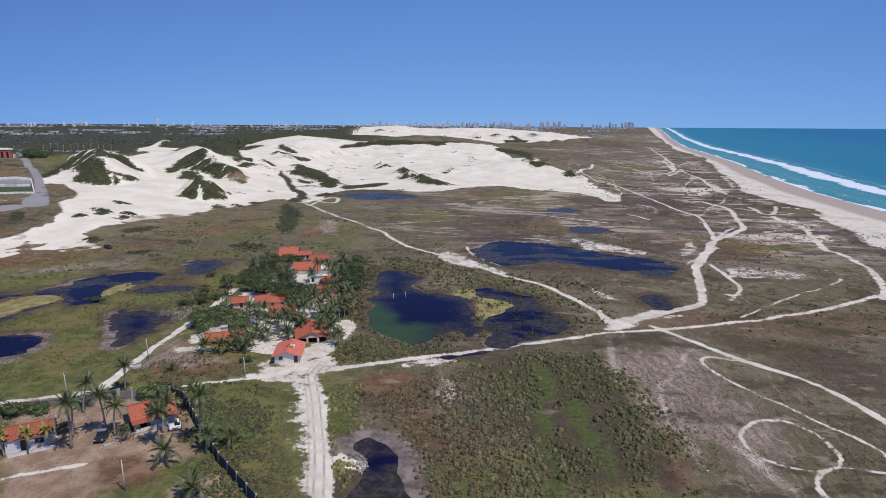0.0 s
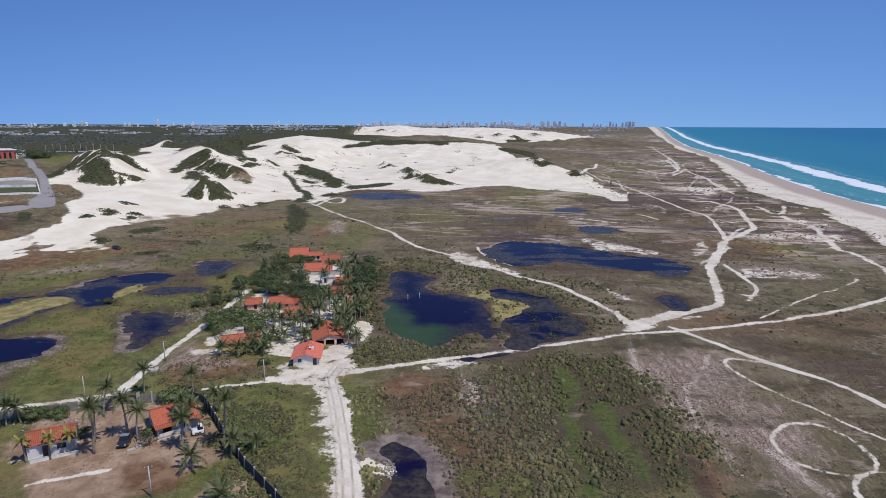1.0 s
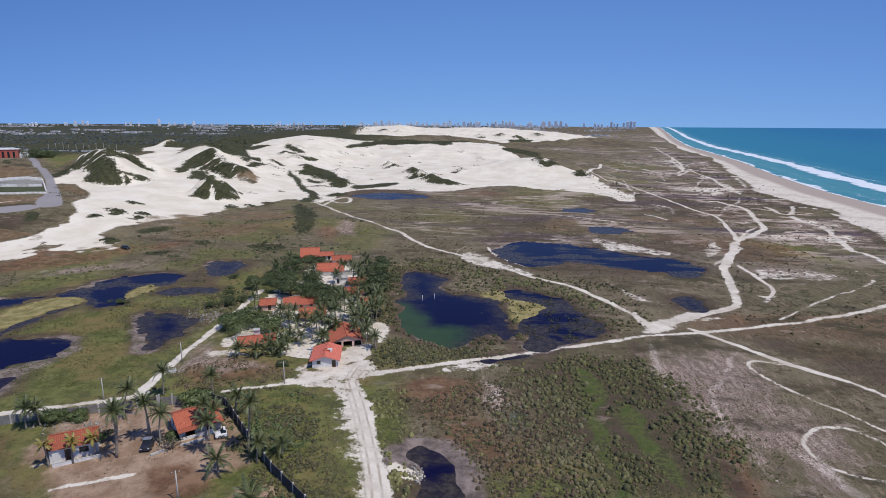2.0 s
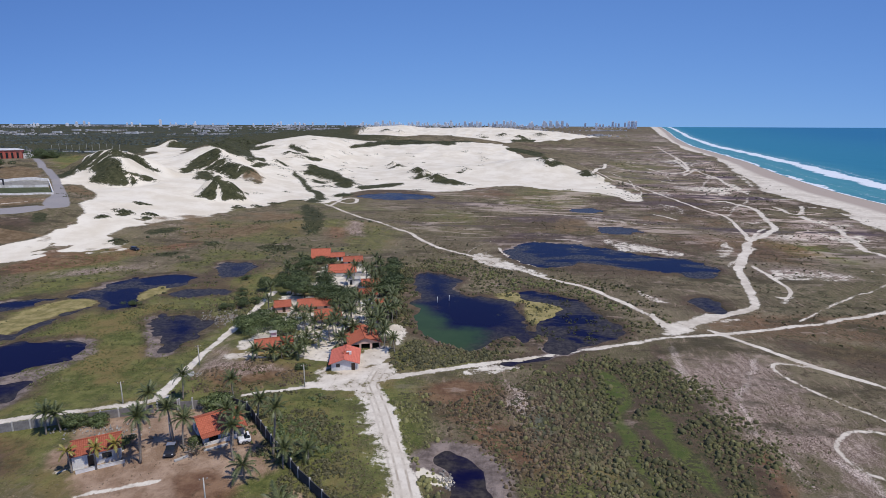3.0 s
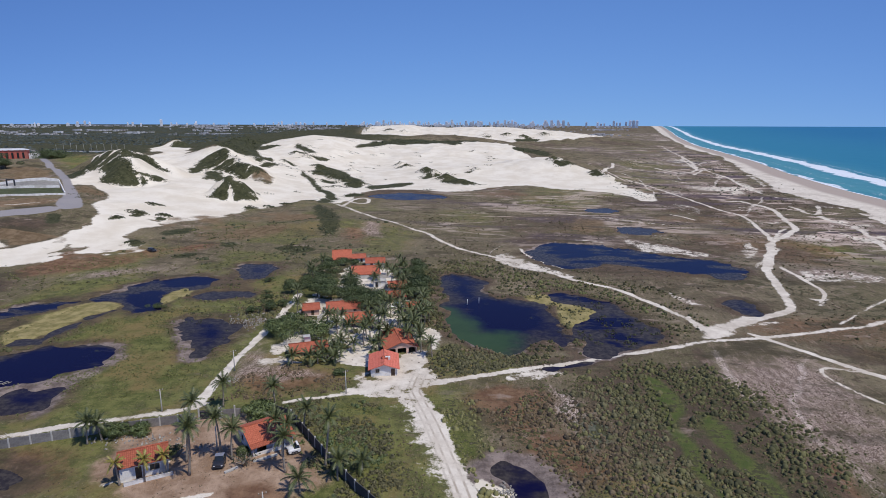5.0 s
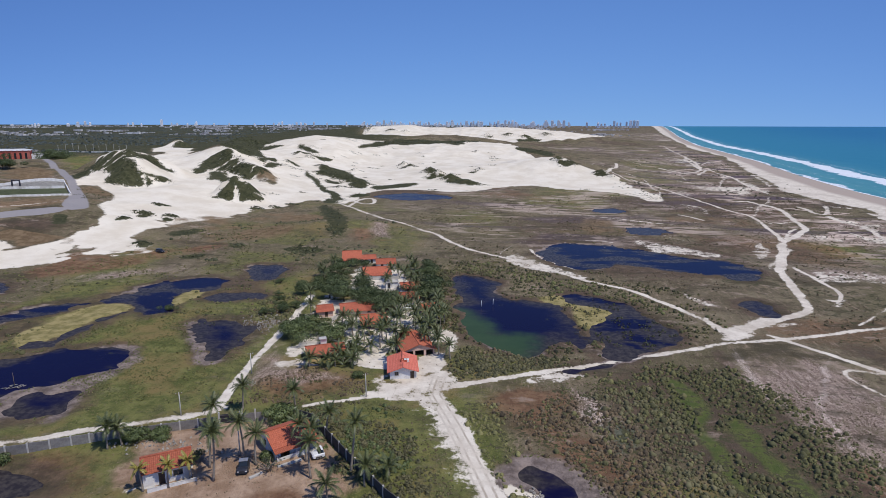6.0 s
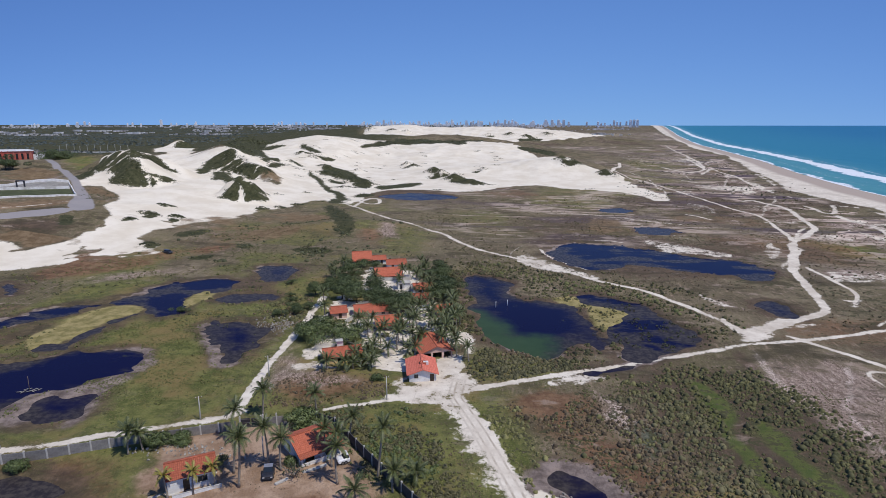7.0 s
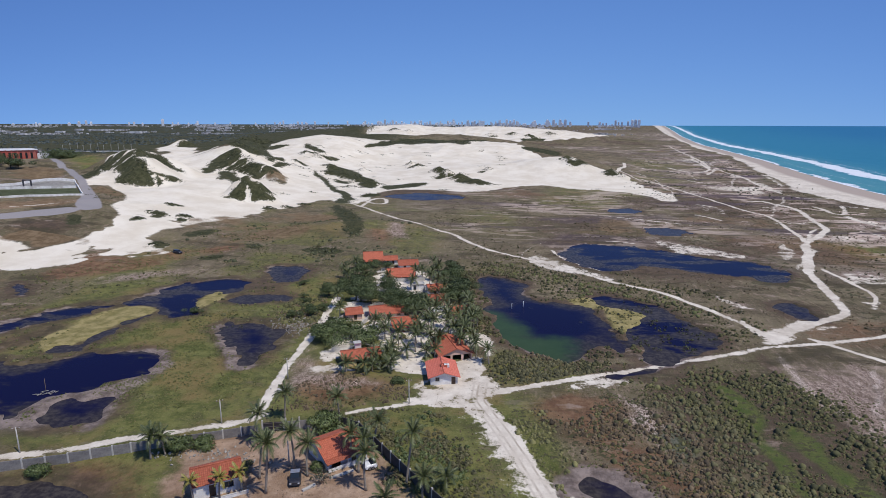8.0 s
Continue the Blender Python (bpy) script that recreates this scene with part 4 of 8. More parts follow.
def gully(x, y, s, seed):
    """Spurs (up to 1) and gullies (down to -1) that run down from a crest."""
    s = s + 2.5 * value_noise(x, y, 14, seed + 2)
    return 0.65 * value_noise(s, 0 * s, 7.5, seed) + 0.45 * value_noise(s, 0 * s, 3.2, seed + 1)


def heaped(z, top, soft=1.2):
    """The higher of two surfaces, with a soft foot."""
    d = np.clip((top - z) / soft, -30, 30)
    return z + soft * np.log1p(np.exp(d))


# bushes on the sand: place, half width, height
HUMMOCKS = [(-173, 692, 6, 4), (-156, 650, 8, 5), (-127, 602, 9, 5), (-115, 590, 6, 4), (-100, 564, 9, 5), (-81, 533, 11, 4), (-213, 625, 6, 4), (-76, 617, 5, 3), (6, 640, 7, 4), (21, 633, 7, 3)]
HUMMOCKS += [(-365, 1450, 15, 7), (-325, 1440, 11, 6), (-120, 1430, 13, 7), (-70, 1440, 16, 6), (-195, 1420, 10, 5), (-425, 1470, 14, 8), (20, 1450, 15, 6), (-30, 1420, 10, 5)]
HUMMOCKS += [(48, 606, 7, 4), (58, 593, 6, 3), (-228, 562, 10, 3), (-210, 551, 10, 3), (-190, 534, 12, 3), (-173, 511, 10, 3), (-186, 489, 8, 2), (-298, 676, 9, 3), (-277, 667, 9, 3), (-249, 620, 9, 3)]
HUMMOCKS += [(-252, 481, 6, 2), (-236, 294, 5, 1.2), (-240, 316, 4, 1), (-221, 297, 4, 1), (-201, 244, 4, 1), (-233, 277, 3, 0.8), (-199, 356, 4, 1), (-192, 367, 4, 1), (-187, 384, 4, 1), (-280, 601, 8, 2)]


def height(x, y):
    """The lie of the land: a flat coastal plain, sand flats that rise inland, and dunes."""
    r = np.hypot(x, y)
    inland = 50 - 0.9 * x - 0.06 * y
    z = 12.5 * smooth(185, 285, inland) + 5 * smooth(285, 335, inland) * smooth(620, 480, y) * smooth(560, 470, inland) + 4 * smooth(345, 450, inland) * smooth(560, 470, inland) * smooth(620, 480, y)
    z = z * smooth(190, 285, y - 0.25 * x - 60) * smooth(3200, 1500, r)
    z = z + hill(x, y, -75, 80, 40, 30, 1.5)
    z = z + hill(x, y, -129, 305, 30, 16, 5.0, 20)
    # the great dune and its ridges
    z = z + hill(x, y, 5, 665, 70, 62, 16.0, -20)
    z = z + hill(x, y, -150, 920, 215, 160, 27.0) + hill(x, y, -110, 640, 70, 50, 6.0)
    z = z + hill(x, y, -340, 800, 62, 95, 17.0) + hill(x, y, -285, 735, 30, 70, 5.0)
    z = z + hill(x, y, -200, 1090, 190, 75, 25.0)
    # farther dunes
    z = z + hill(x, y, -300, 1650, 520, 260, 34.0) + hill(x, y, 60, 1500, 180, 160, 12.0) + hill(x, y, -150, 1560, 230, 130, 14.0)
    # dunes inland, with grown-over crowns
    worn = 2.2 * value_noise(x, y, 11, 33) + 1.1 * value_noise(x, y, 5, 34)
    z = heaped(z, ridge(x + worn, y, ((-374, 428, 20.5), (-362, 416, 25.5), (-351, 415, 32), (-337, 412, 35), (-327, 410, 34.5), (-311, 395, 30), (-288, 380, 15)), 0.66, 2.6, 91))
    z = heaped(z, ridge(x + worn, y, ((-327, 410, 34.5), (-336, 432, 35), (-327, 434, 32), (-319, 442, 28), (-316, 452, 22), (-322, 466, 13)), 0.66, 2.2, 92))
    z = heaped(z, ridge(x + worn, y, ((-236, 452, 7), (-250, 476, 14.5), (-266, 488, 21), (-300, 522, 29.5), (-326, 549, 33.5)), 0.62, 2.8, 93))
    z = heaped(z, ridge(x, y, ((-326, 549, 33.5), (-360, 640, 32), (-420, 760, 34), (-466, 900, 34)), 0.36), 3.0)
    z = heaped(z, ridge(x + worn * 0.5, y, ((-212, 386, 8), (-219, 381, 16), (-226, 381, 19.5), (-231, 377, 16), (-237, 376, 9.5)), 0.8, 1.4, 94), 0.8)
    z = heaped(z, ridge(x + worn, y, ((-676, 975, 9), (-662, 975, 17), (-649, 975, 28), (-640, 975, 27), (-628, 975, 21), (-608, 972, 14)), 0.6, 3.4, 95), 0.5)
    # hummocks round the bushes on the sand
    for cx, cy, s, h in HUMMOCKS:
        near = (np.abs(x - cx) < 4 * s) & (np.abs(y - cy) < 4 * s)
        if near.any():
            z = z + np.where(near, hill(x, y, cx, cy, s * 1.2, s * 0.75, h * 1.5, -25, 1.3), 0)
    rough = smooth(3, 14, z)
    furrow = 1 - np.abs(value_noise(x + 6 * value_noise(x, y, 23, 6), y, 29, 5))
    z = z + rough * (1.3 * value_noise(x, y, 37, 3) + 2.8 * (furrow - 0.6) + 0.35 * value_noise(x, y, 9, 4))
    z = z + 0.16 * value_noise(x, y, 9, 1) + 0.25 * value_noise(x, y, 31, 2)
    z = z + 3 * smooth(1700, 2600, r) * smooth(400, -700, x)
    return z + 34 * smooth(2600, 4900, r)


def shore(y):
    """x of the waterline."""
    return np.interp(y, (-4000, 0, 200, 428, 531, 607, 727, 964, 1257, 1647, 3227, 5000), (120, 238, 240, 245, 251, 261, 280, 327, 370, 425, 742, 1060))


def scrub_edge(y):
    """x where the beach meets the scrub."""
    return np.interp(y, (-4000, 0, 296, 356, 419, 492, 608, 818, 1110, 1424, 2506, 5000), (60, 165, 172, 186, 194, 187, 206, 255, 315, 345, 555, 980))


def inside(x, y, ring):
    """Metres from the ring's edge, positive inside."""
    pts = np.array(ring, float)
    near, odd = np.full(x.shape, 1e9), np.zeros(x.shape, bool)
    for (ax, ay), (bx, by) in zip(pts, np.roll(pts, -1, 0)):
        ex, ey = bx - ax, by - ay
        t = np.clip(((x - ax) * ex + (y - ay) * ey) / (ex * ex + ey * ey + 1e-9), 0, 1)
        near = np.minimum(near, np.hypot(x - ax - t * ex, y - ay - t * ey))
        if ey:
            odd ^= ((ay > y) != (by > y)) & (x < ax + (y - ay) / ey * ex)
    return np.where(odd, near, -near)


def along(x, y, way):
    """Metres to the way."""
    near = np.full(x.shape, 1e9)
    for (ax, ay), (bx, by) in zip(way, way[1:]):
        ex, ey = bx - ax, by - ay
        t = np.clip(((x - ax) * ex + (y - ay) * ey) / (ex * ex + ey * ey + 1e-9), 0, 1)
        near = np.minimum(near, np.hypot(x - ax - t * ex, y - ay - t * ey))
    return near


def rounded(way, closed=False, rounds=2):
    """Corner cutting, so that ways and shores run in curves."""
    for _ in range(rounds):
        pairs = list(zip(way, way[1:] + way[:1] if closed else way[1:]))
        cut = [] if closed else [way[0]]
        for (ax, ay), (bx, by) in pairs:
            cut += [(0.75 * ax + 0.25 * bx, 0.75 * ay + 0.25 * by), (0.25 * ax + 0.75 * bx, 0.25 * ay + 0.75 * by)]
        way = cut if closed else cut + [way[-1]]
    return way


def local(x, y, way, reach):
    """Which places lie near enough to the way to matter."""
    p = np.array(way, float)
    lo, hi = p.min(0) - reach, p.max(0) + reach
    return (x > lo[0]) & (x < hi[0]) & (y > lo[1]) & (y < hi[1])


pond_rings = {name: rounded(ring, True) for name, ring in pond_shapes.items()}

# lesser tracks that braid over the plain behind the beach
braid = random.Random(17)
for number in range(14):
    y0 = braid.uniform(300, 900)
    x0 = float(scrub_edge(y0)) - braid.uniform(12, 130) * (1 if y0 < 600 else 0.7)
    way, heading = [(x0, y0)], braid.choice((70, 84, 100, 150, 20))
    for _ in range(braid.randint(4, 9)):
        heading += braid.uniform(-28, 28)
        length = braid.uniform(12, 32) * (y0 / 400)
        way.append((way[-1][0] + length * math.cos(radians(heading)), way[-1][1] + length * math.sin(radians(heading))))
    tracks["lesser_%d" % number] = (braid.uniform(1.2, 2.4) * (0.6 + y0 / 700), [w for w in way if w[0] < float(scrub_edge(w[1])) + 5])
tracks = {name: t for name, t in tracks.items() if len(t[1]) > 1}
track_ways = {name: (wide, rounded(way)) for name, (wide, way) in tracks.items()}


# how well worn the lesser ways are
faint_tracks = {"turning_circle": 0.86, "circle_exit": 0.84, "circle_tail": 0.9, "loop_lane": 0.86, "rut_a": 0.72, "side_path": 0.7, "yard_drive": 0.8, "compound_drive": 0.6, "gate_path": 0.8, "plain_strip_a": 0.6, "dune_spur": 0.6, "east_road": 0.78, "wall_lane": 0.84}


def pond_depth(x, y):
    """Metres inside the nearest pond's shore, frayed."""
    best = np.full(x.shape, -30.0)
    for name, ring in pond_rings.items():
        k = local(x, y, ring, 30)
        best[k] = np.maximum(best[k], inside(x[k], y[k], ring) + {"pond_lobe": 2.2, "pond_road": 0.1, "pond_near": 2.0}.get(name, 0.9))
    wobble = 0.9 * value_noise(x, y, 4.5, 11) + 0.6 * value_noise(x, y, 2.0, 12) + 0.9 * value_noise(x, y, 11, 13)
    isles = smooth(0.42, 0.66, value_noise(x, y, 8, 14) * 0.7 + value_noise(x, y, 3, 15) * 0.45) * smooth(3, 8, best) * 6 * smooth(-16, -12, x) * smooth(30, 26, x)
    return best + wobble * 1.3 * np.clip(np.hypot(x, y) / 150, 0.5, 2.0) - isles


def land(x, y):
    """The ground's height with its ponds and the beach."""
    z = height(x, y)
    d = pond_depth(x, y)
    flat = smooth(-10, 0, d)
    z = np.where(np.abs(z) < 3, z * (1 - flat) + 0.12 * flat, z)
    z = z - 0.75 * smooth(-0.6, 1.6, d)
    coast = x - shore(y)
    s = smooth(-75, -5, coast)
    return z * (1 - s) + np.maximum(-0.6 - 0.025 * coast, -3) * s + 34 * smooth(2600, 4900, np.hypot(x, y)) * s


def spread(start, stop, step, ratio):
    """Coordinates that open out from start to stop."""
    out, at = [], start
    while abs(at - start) < abs(stop - start):
        at += math.copysign(step, stop - start)
        step *= ratio
        out.append(at)
    return out


def sheet(name, xs, ys, z, mat):
    nx, ny = len(xs), len(ys)
    gx, gy = np.meshgrid(xs, ys)
    verts = np.stack([gx.ravel(), gy.ravel(), z.ravel()], 1)
    i = (np.arange(ny - 1)[:, None] * nx + np.arange(nx - 1)[None]).ravel()
    quads = np.stack([i, i + 1, i + nx + 1, i + nx], 1)
    mesh = bpy.data.meshes.new(name)
    mesh.vertices.add(len(verts))
    mesh.vertices.foreach_set("co", verts.ravel().astype(np.float32))
    mesh.loops.add(quads.size)
    mesh.loops.foreach_set("vertex_index", quads.ravel().astype(np.int32))
    mesh.polygons.add(len(quads))
    mesh.polygons.foreach_set("loop_start", np.arange(0, quads.size, 4, dtype=np.int32))
    mesh.polygons.foreach_set("use_smooth", np.ones(len(quads), bool))
    mesh.update()
    mesh.materials.append(mat)
    return mesh


def build_ground():
    xs = np.array(spread(-400, -4990, 1.6, 1.022)[::-1] + list(np.arange(-400, -170, 1.8)) + list(np.arange(-170, -52, 1.0)) + list(np.arange(-52, -24, 0.5)) + list(np.arange(-24, 38, 1.0)) + list(np.arange(38, 76, 0.7)) + spread(75, 4990, 1.0, 1.021))
    ys = np.array(spread(60, -4900, 6.0, 1.14)[::-1] + list(np.arange(60, 130, 0.7)) + list(np.arange(130, 200, 0.8)) + spread(200, 350, 0.8, 1.0125) + list(np.arange(353, 560, 2.6)) + spread(560, 4980, 2.6, 1.0165))
    gx, gy = np.meshgrid(xs, ys)
    x, y = gx.ravel(), gy.ravel()
    mesh = sheet("ground", xs, ys, land(x, y), GROUND)
    # covers run from 0 outside through 0.5 at the edge to 1 inside; their edges wander
    value = {k: np.zeros(x.shape) for k in ("sand", "green", "scrub", "rust", "pale", "dark", "algae", "beach", "asphalt", "track", "soil", "mud", "lime", "teal", "ochre", "speck")}
    soft = {"sand": 4.0, "green": 12.0, "scrub": 4.5, "lime": 5.0, "teal": 6.0, "speck": 5.0, "ochre": 4.0, "rust": 10.0, "pale": 9.0, "dark": 12.0, "algae": 4.0, "asphalt": 1.2, "soil": 6.0, "mud": 5.0}
    def wander(size, seed):
        # the same wandering at every distance, coarser where the sheet is
        out = np.zeros(x.shape)
        for lo, hi, k in ((0, 230, 1.0), (230, 480, 2.0), (480, 9000, 4.0)):
            w = smooth(lo - 40, lo + 40, y) * (1 - smooth(hi - 40, hi + 40, y)) if lo else 1 - smooth(hi - 40, hi + 40, y)
            out += w * k * value_noise(x, y, size * k, seed)
        return out
    wx = x + 1.8 * wander(17, 51) + 1.3 * wander(7, 52) + 0.5 * value_noise(x, y, 3, 53)
    wy = y + 1.8 * wander(17, 54) + 1.3 * wander(7, 55) + 0.5 * value_noise(x, y, 3, 56)
    for cover_name, (kind, ring) in covers.items():
        if kind in ("yard", "weed"):
            continue
        ring = rounded(ring, True)
        wide = soft[kind] * (1.0 if np.array(ring)[:, 1].mean() < 260 else 2.0)
        k = local(x, y, ring, wide + 8)
        if not k.any():
            continue
        u, v = (x[k], y[k]) if kind == "asphalt" else (wx[k], wy[k])
        far_in = inside(u, v, ring) + (1.6 if kind == "mud" else 1.8 if kind == "algae" else 2.2 if cover_name.split("_")[0] in ("left", "mid", "bump") and kind == "scrub" else 0.4)
        wide = min(wide, max(1.4 * far_in.max(), 1.5))
        value[kind][k] = np.maximum(value[kind][k], np.clip(0.5 + far_in / wide, 0, 1))
    tx, ty = x + 0.6 * value_noise(x, y, 9, 57) + 0.25 * value_noise(x, y, 3, 59), y + 0.6 * value_noise(x, y, 9, 58) + 0.25 * value_noise(x, y, 3, 60)
    for name, (wide, way) in track_ways.items():
        k = local(x, y, way, wide * 2 + 4)
        edge = max(wide * 0.8, 1.4 if np.mean(way, 0)[1] < 220 else 1.8)
        most = faint_tracks.get(name, 0.70 if name.startswith("lesser") else 1.0)
        value["track"][k] = np.maximum(value["track"][k], most * np.clip(0.5 + (wide / 2 - along(tx[k], ty[k], way)) / edge, 0, 1))
    # metres to the side of the south track's middle, for its wheel marks
    wheel_way = track_ways["south_track"][1]
    k = local(x, y, wheel_way, 9)
    lateral = np.full(x.shape, 9.0)
    px, py = np.array(wheel_way).T
    lateral[k] = x[k] - np.interp(-y[k], -py, px)
    # gravel strewn along its western side, thinning out to the south
    reach = np.interp(y, (76, 112), (2.0, 5.5))
    strewn = (0.78 - 0.30 * np.maximum(0, -lateral - 1.0) / reach) * (lateral < 0) * (lateral > -8.5) * smooth(72, 80, y) * smooth(117, 113, y)
    value["track"] = np.maximum(value["track"], np.clip(strewn, 0, 1))
    coast, scrubby = x - shore(y), wx - scrub_edge(wy)
    calm = x - scrub_edge(y) + 6 * value_noise(x, y, 60, 62) + 3 * value_noise(x, y, 17, 63)
    value["track"] = np.maximum(value["track"], np.clip(0.5 + calm / 12, 0, 1))
    for name in ("village", "shoulder", "junction", "cross", "bright", "hub", "hub_e", "strip", "strip_b", "field_e", "north_yard", "road_white", "cross_side", "hub_west", "plain_bare", "plain_bare_b"):
        ring = rounded(covers[name][1], True)
        k = local(x, y, ring, 12)
        lawn = 0.35 * smooth(0.1, 0.5, value_noise(x, y, 7, 64)[k] + 0.5 * value_noise(x, y, 3, 65)[k]) if name == "village" else 0
        value["track"][k] = np.maximum(value["track"][k], {"junction": 0.8, "shoulder": 0.76, "village": 0.75, "hub_e": 0.62, "north_yard": 0.72, "road_white": 0.66, "cross": 0.85, "bright": 0.66, "cross_side": 0.5, "hub_west": 0.55, "plain_bare": 0.5, "plain_bare_b": 0.5, "strip": 0.56, "strip_b": 0.50, "field_e": 0.50}.get(name, 1.0) * np.clip(0.55 + inside(wx[k], wy[k], ring) / 5, 0, 1) - lawn)
    value["beach"] = smooth(-36, -18, coast + 2 * value_noise(x, y, 40, 61))
    # bare drifts and wet hollows over the plain behind the beach
    drift = value_noise(x * 0.6, y, 60, 21) * 0.5 + value_noise(x * 0.5, y, 24, 22) * 0.5 + value_noise(x, y, 10, 23) * 0.35 + value_noise(x, y, 4.5, 24) * 0.2
    plain = smooth(215, 330, y) * smooth(-150, -40, x) * smooth(1, -20, scrubby) * (1 - smooth(3, 8, height(x, y)))
    strand = smooth(120, 20, -scrubby) * smooth(120, 300, y)
    value["sand"] = np.maximum(value["sand"], plain * (0.44 + 0.12 * strand) * smooth(0.38 - 0.18 * strand, 0.66, drift))
    value["pale"] = np.maximum(value["pale"], plain * (0.6 + 0.4 * strand) * smooth(0.0, 0.5, drift))
    value["rust"] = np.maximum(value["rust"], plain * 0.6 * smooth(0.1, 0.6, value_noise(x, y, 45, 26)))
    value["dark"] = np.maximum(value["dark"], smooth(-0.1, 0.45, value_noise(x, y, 55, 25) + 0.4 * value_noise(x, y, 16, 27)) * smooth(200, 300, y) * smooth(-190, -60, x) * (0.42 + 0.3 * smooth(-60, 0, x)))
    value["green"] = np.maximum(value["green"], 0.7 * smooth(0.0, 0.5, value_noise(x, y, 75, 28) + 0.4 * value_noise(x, y, 22, 30)) * smooth(520, 300, y) * smooth(-225, -190, x) * smooth(60, 20, x))
    value["green"] = np.maximum(value["green"], plain * 0.5 * smooth(-0.2, 0.3, value_noise(x, y, 70, 31)) * (1 - 0.8 * strand))
    value["green"] = np.maximum(value["green"], 0.55 * smooth(-0.2, 0.3, value_noise(x, y, 28, 75) + 0.4 * value_noise(x, y, 9, 76)) * smooth(-205, -185, x) * smooth(-60, -85, x) * smooth(180, 215, y) * smooth(340, 300, y))
    # dark scrub tone under the near shrubs paints the shade in their gaps
    damp = inside(wx, wy, [(-40, 72), (-44, 112), (-28, 126), (-5, 134), (20, 144), (30, 128), (30, 104), (27, 72)])
    value["scrub"] = np.maximum(value["scrub"], 0.43 * smooth(-3, 3, damp) * (1 - value["mud"]) * smooth(0.45, 0.2, value["track"]))
    # bands and bare gaps in the pale fields, and the black mud beside the near pond
    value["pale"] = value["pale"] * np.clip(0.74 + 0.5 * value_noise(x * 0.7 + y * 0.3, y * 0.6 - x * 0.4, 11, 71) + 0.25 * value_noise(x, y, 4, 72), 0.15, 1)
    value["pale"] = value["pale"] * (1 - smooth(-1.5, 1.0, inside(x, y, rounded(covers["dark_near"][1], True))))
    value["rust"] = value["rust"] * np.clip(0.68 + 0.6 * value_noise(x, y, 19, 73) + 0.35 * value_noise(x, y, 6, 74), 0, 1)
    for name in ("red_dark", "red_compound"):
        k = local(x, y, covers[name][1], 6)
        value["rust"][k] = np.maximum(value["rust"][k], np.clip(0.55 + inside(wx[k], wy[k], rounded(covers[name][1], True)) / 3, 0, 1))
    # darker heath between the crossing and the shore
    heath = smooth(15, 45, x) * smooth(345, 300, y) * smooth(148, 172, y) * smooth(0, -12, scrubby)
    value["scrub"] = np.maximum(value["scrub"], 0.42 * heath * smooth(-0.45, 0.25, value_noise(x, y, 26, 77)) * smooth(0.45, 0.2, value["track"]))
    value["rust"] = np.maximum(value["rust"], 0.6 * heath * smooth(0.0, 0.5, value_noise(x, y, 34, 78)))
    rim = smooth(-1.5, 1.5, inside(wx, wy, rounded(covers["mud_near"][1], True))) * (1 - smooth(-1.5, 1.0, inside(x, y, rounded(covers["dark_near"][1], True))))
    value["mud"] = np.maximum(value["mud"], 0.95 * rim)
    value["pale"] = np.maximum(value["pale"], 0.3 * rim)
    ruddy = smooth(-2, 2, inside(wx, wy, rounded(covers["red_dark"][1], True)))
    value["scrub"] = value["scrub"] * (1 - ruddy)
    value["dark"] = value["dark"] * (1 - 0.7 * ruddy)
    value["pale"] = np.maximum(value["pale"], 0.78 * smooth(-3, 2, inside(wx, wy, rounded(covers["near_grey"][1], True))))
    for name in ("bump_l", "bump_r", "mid_brown"):
        value["sand"] = value["sand"] - 0.52 * smooth(-3, 3, inside(wx, wy, rounded(covers[name][1], True)))
    wet_foot = smooth(-6, 6, inside(wx, wy, rounded(covers["toe_d"][1], True))) * smooth(-0.25, 0.2, value_noise(x * 0.35, y, 11, 79) + 0.5 * value_noise(x * 0.35, y, 5, 80))
    value["sand"] = value["sand"] - 0.95 * wet_foot
    value["dark"] = np.maximum(value["dark"], wet_foot)
    frayed = smooth(0.10, 0.5, value_noise(x, y, 11, 67) * 0.6 + value_noise(x, y, 4, 68) * 0.6) * (1 - smooth(5, 13, height(x, y)))
    flats = np.maximum(smooth(340, 270, y) * smooth(-170, -190, x), hill(x, y, -105, 470, 60, 30, 1.0))
    stained = np.maximum(smooth(350, 280, y) * smooth(-165, -190, x), 0.6 * hill(x, y, -165, 385, 45, 25, 1.0, 50))
    value["ochre"] = np.maximum(value["ochre"], 0.5 * stained * smooth(0.0, 0.5, value_noise(x, y, 13, 81) + 0.6 * value_noise(x, y, 5, 82)))
    value["ochre"] = value["ochre"] * np.where(y > 240, np.clip(0.62 + 0.7 * value_noise(x * 0.6, y, 24, 83) + 0.35 * value_noise(x, y, 8, 84), 0, 1), 1)
    value["sand"] = value["sand"] - (0.30 + 0.32 * flats) * frayed
    value["track"] = value["track"] * (0.86 + 0.16 * value_noise(x, y, 12, 69) + 0.10 * value_noise(x, y, 4, 70))
    # wet and muddy rims of the ponds
    d = pond_depth(x, y)
    value["dark"] = np.maximum(value["dark"], smooth(-8, 0.5, d))
    value["mud"] = np.maximum(value["mud"], smooth(-1.5, -0.5, d) * np.clip(-0.05 + 1.1 * value_noise(x, y, 18, 29), 0, 1))
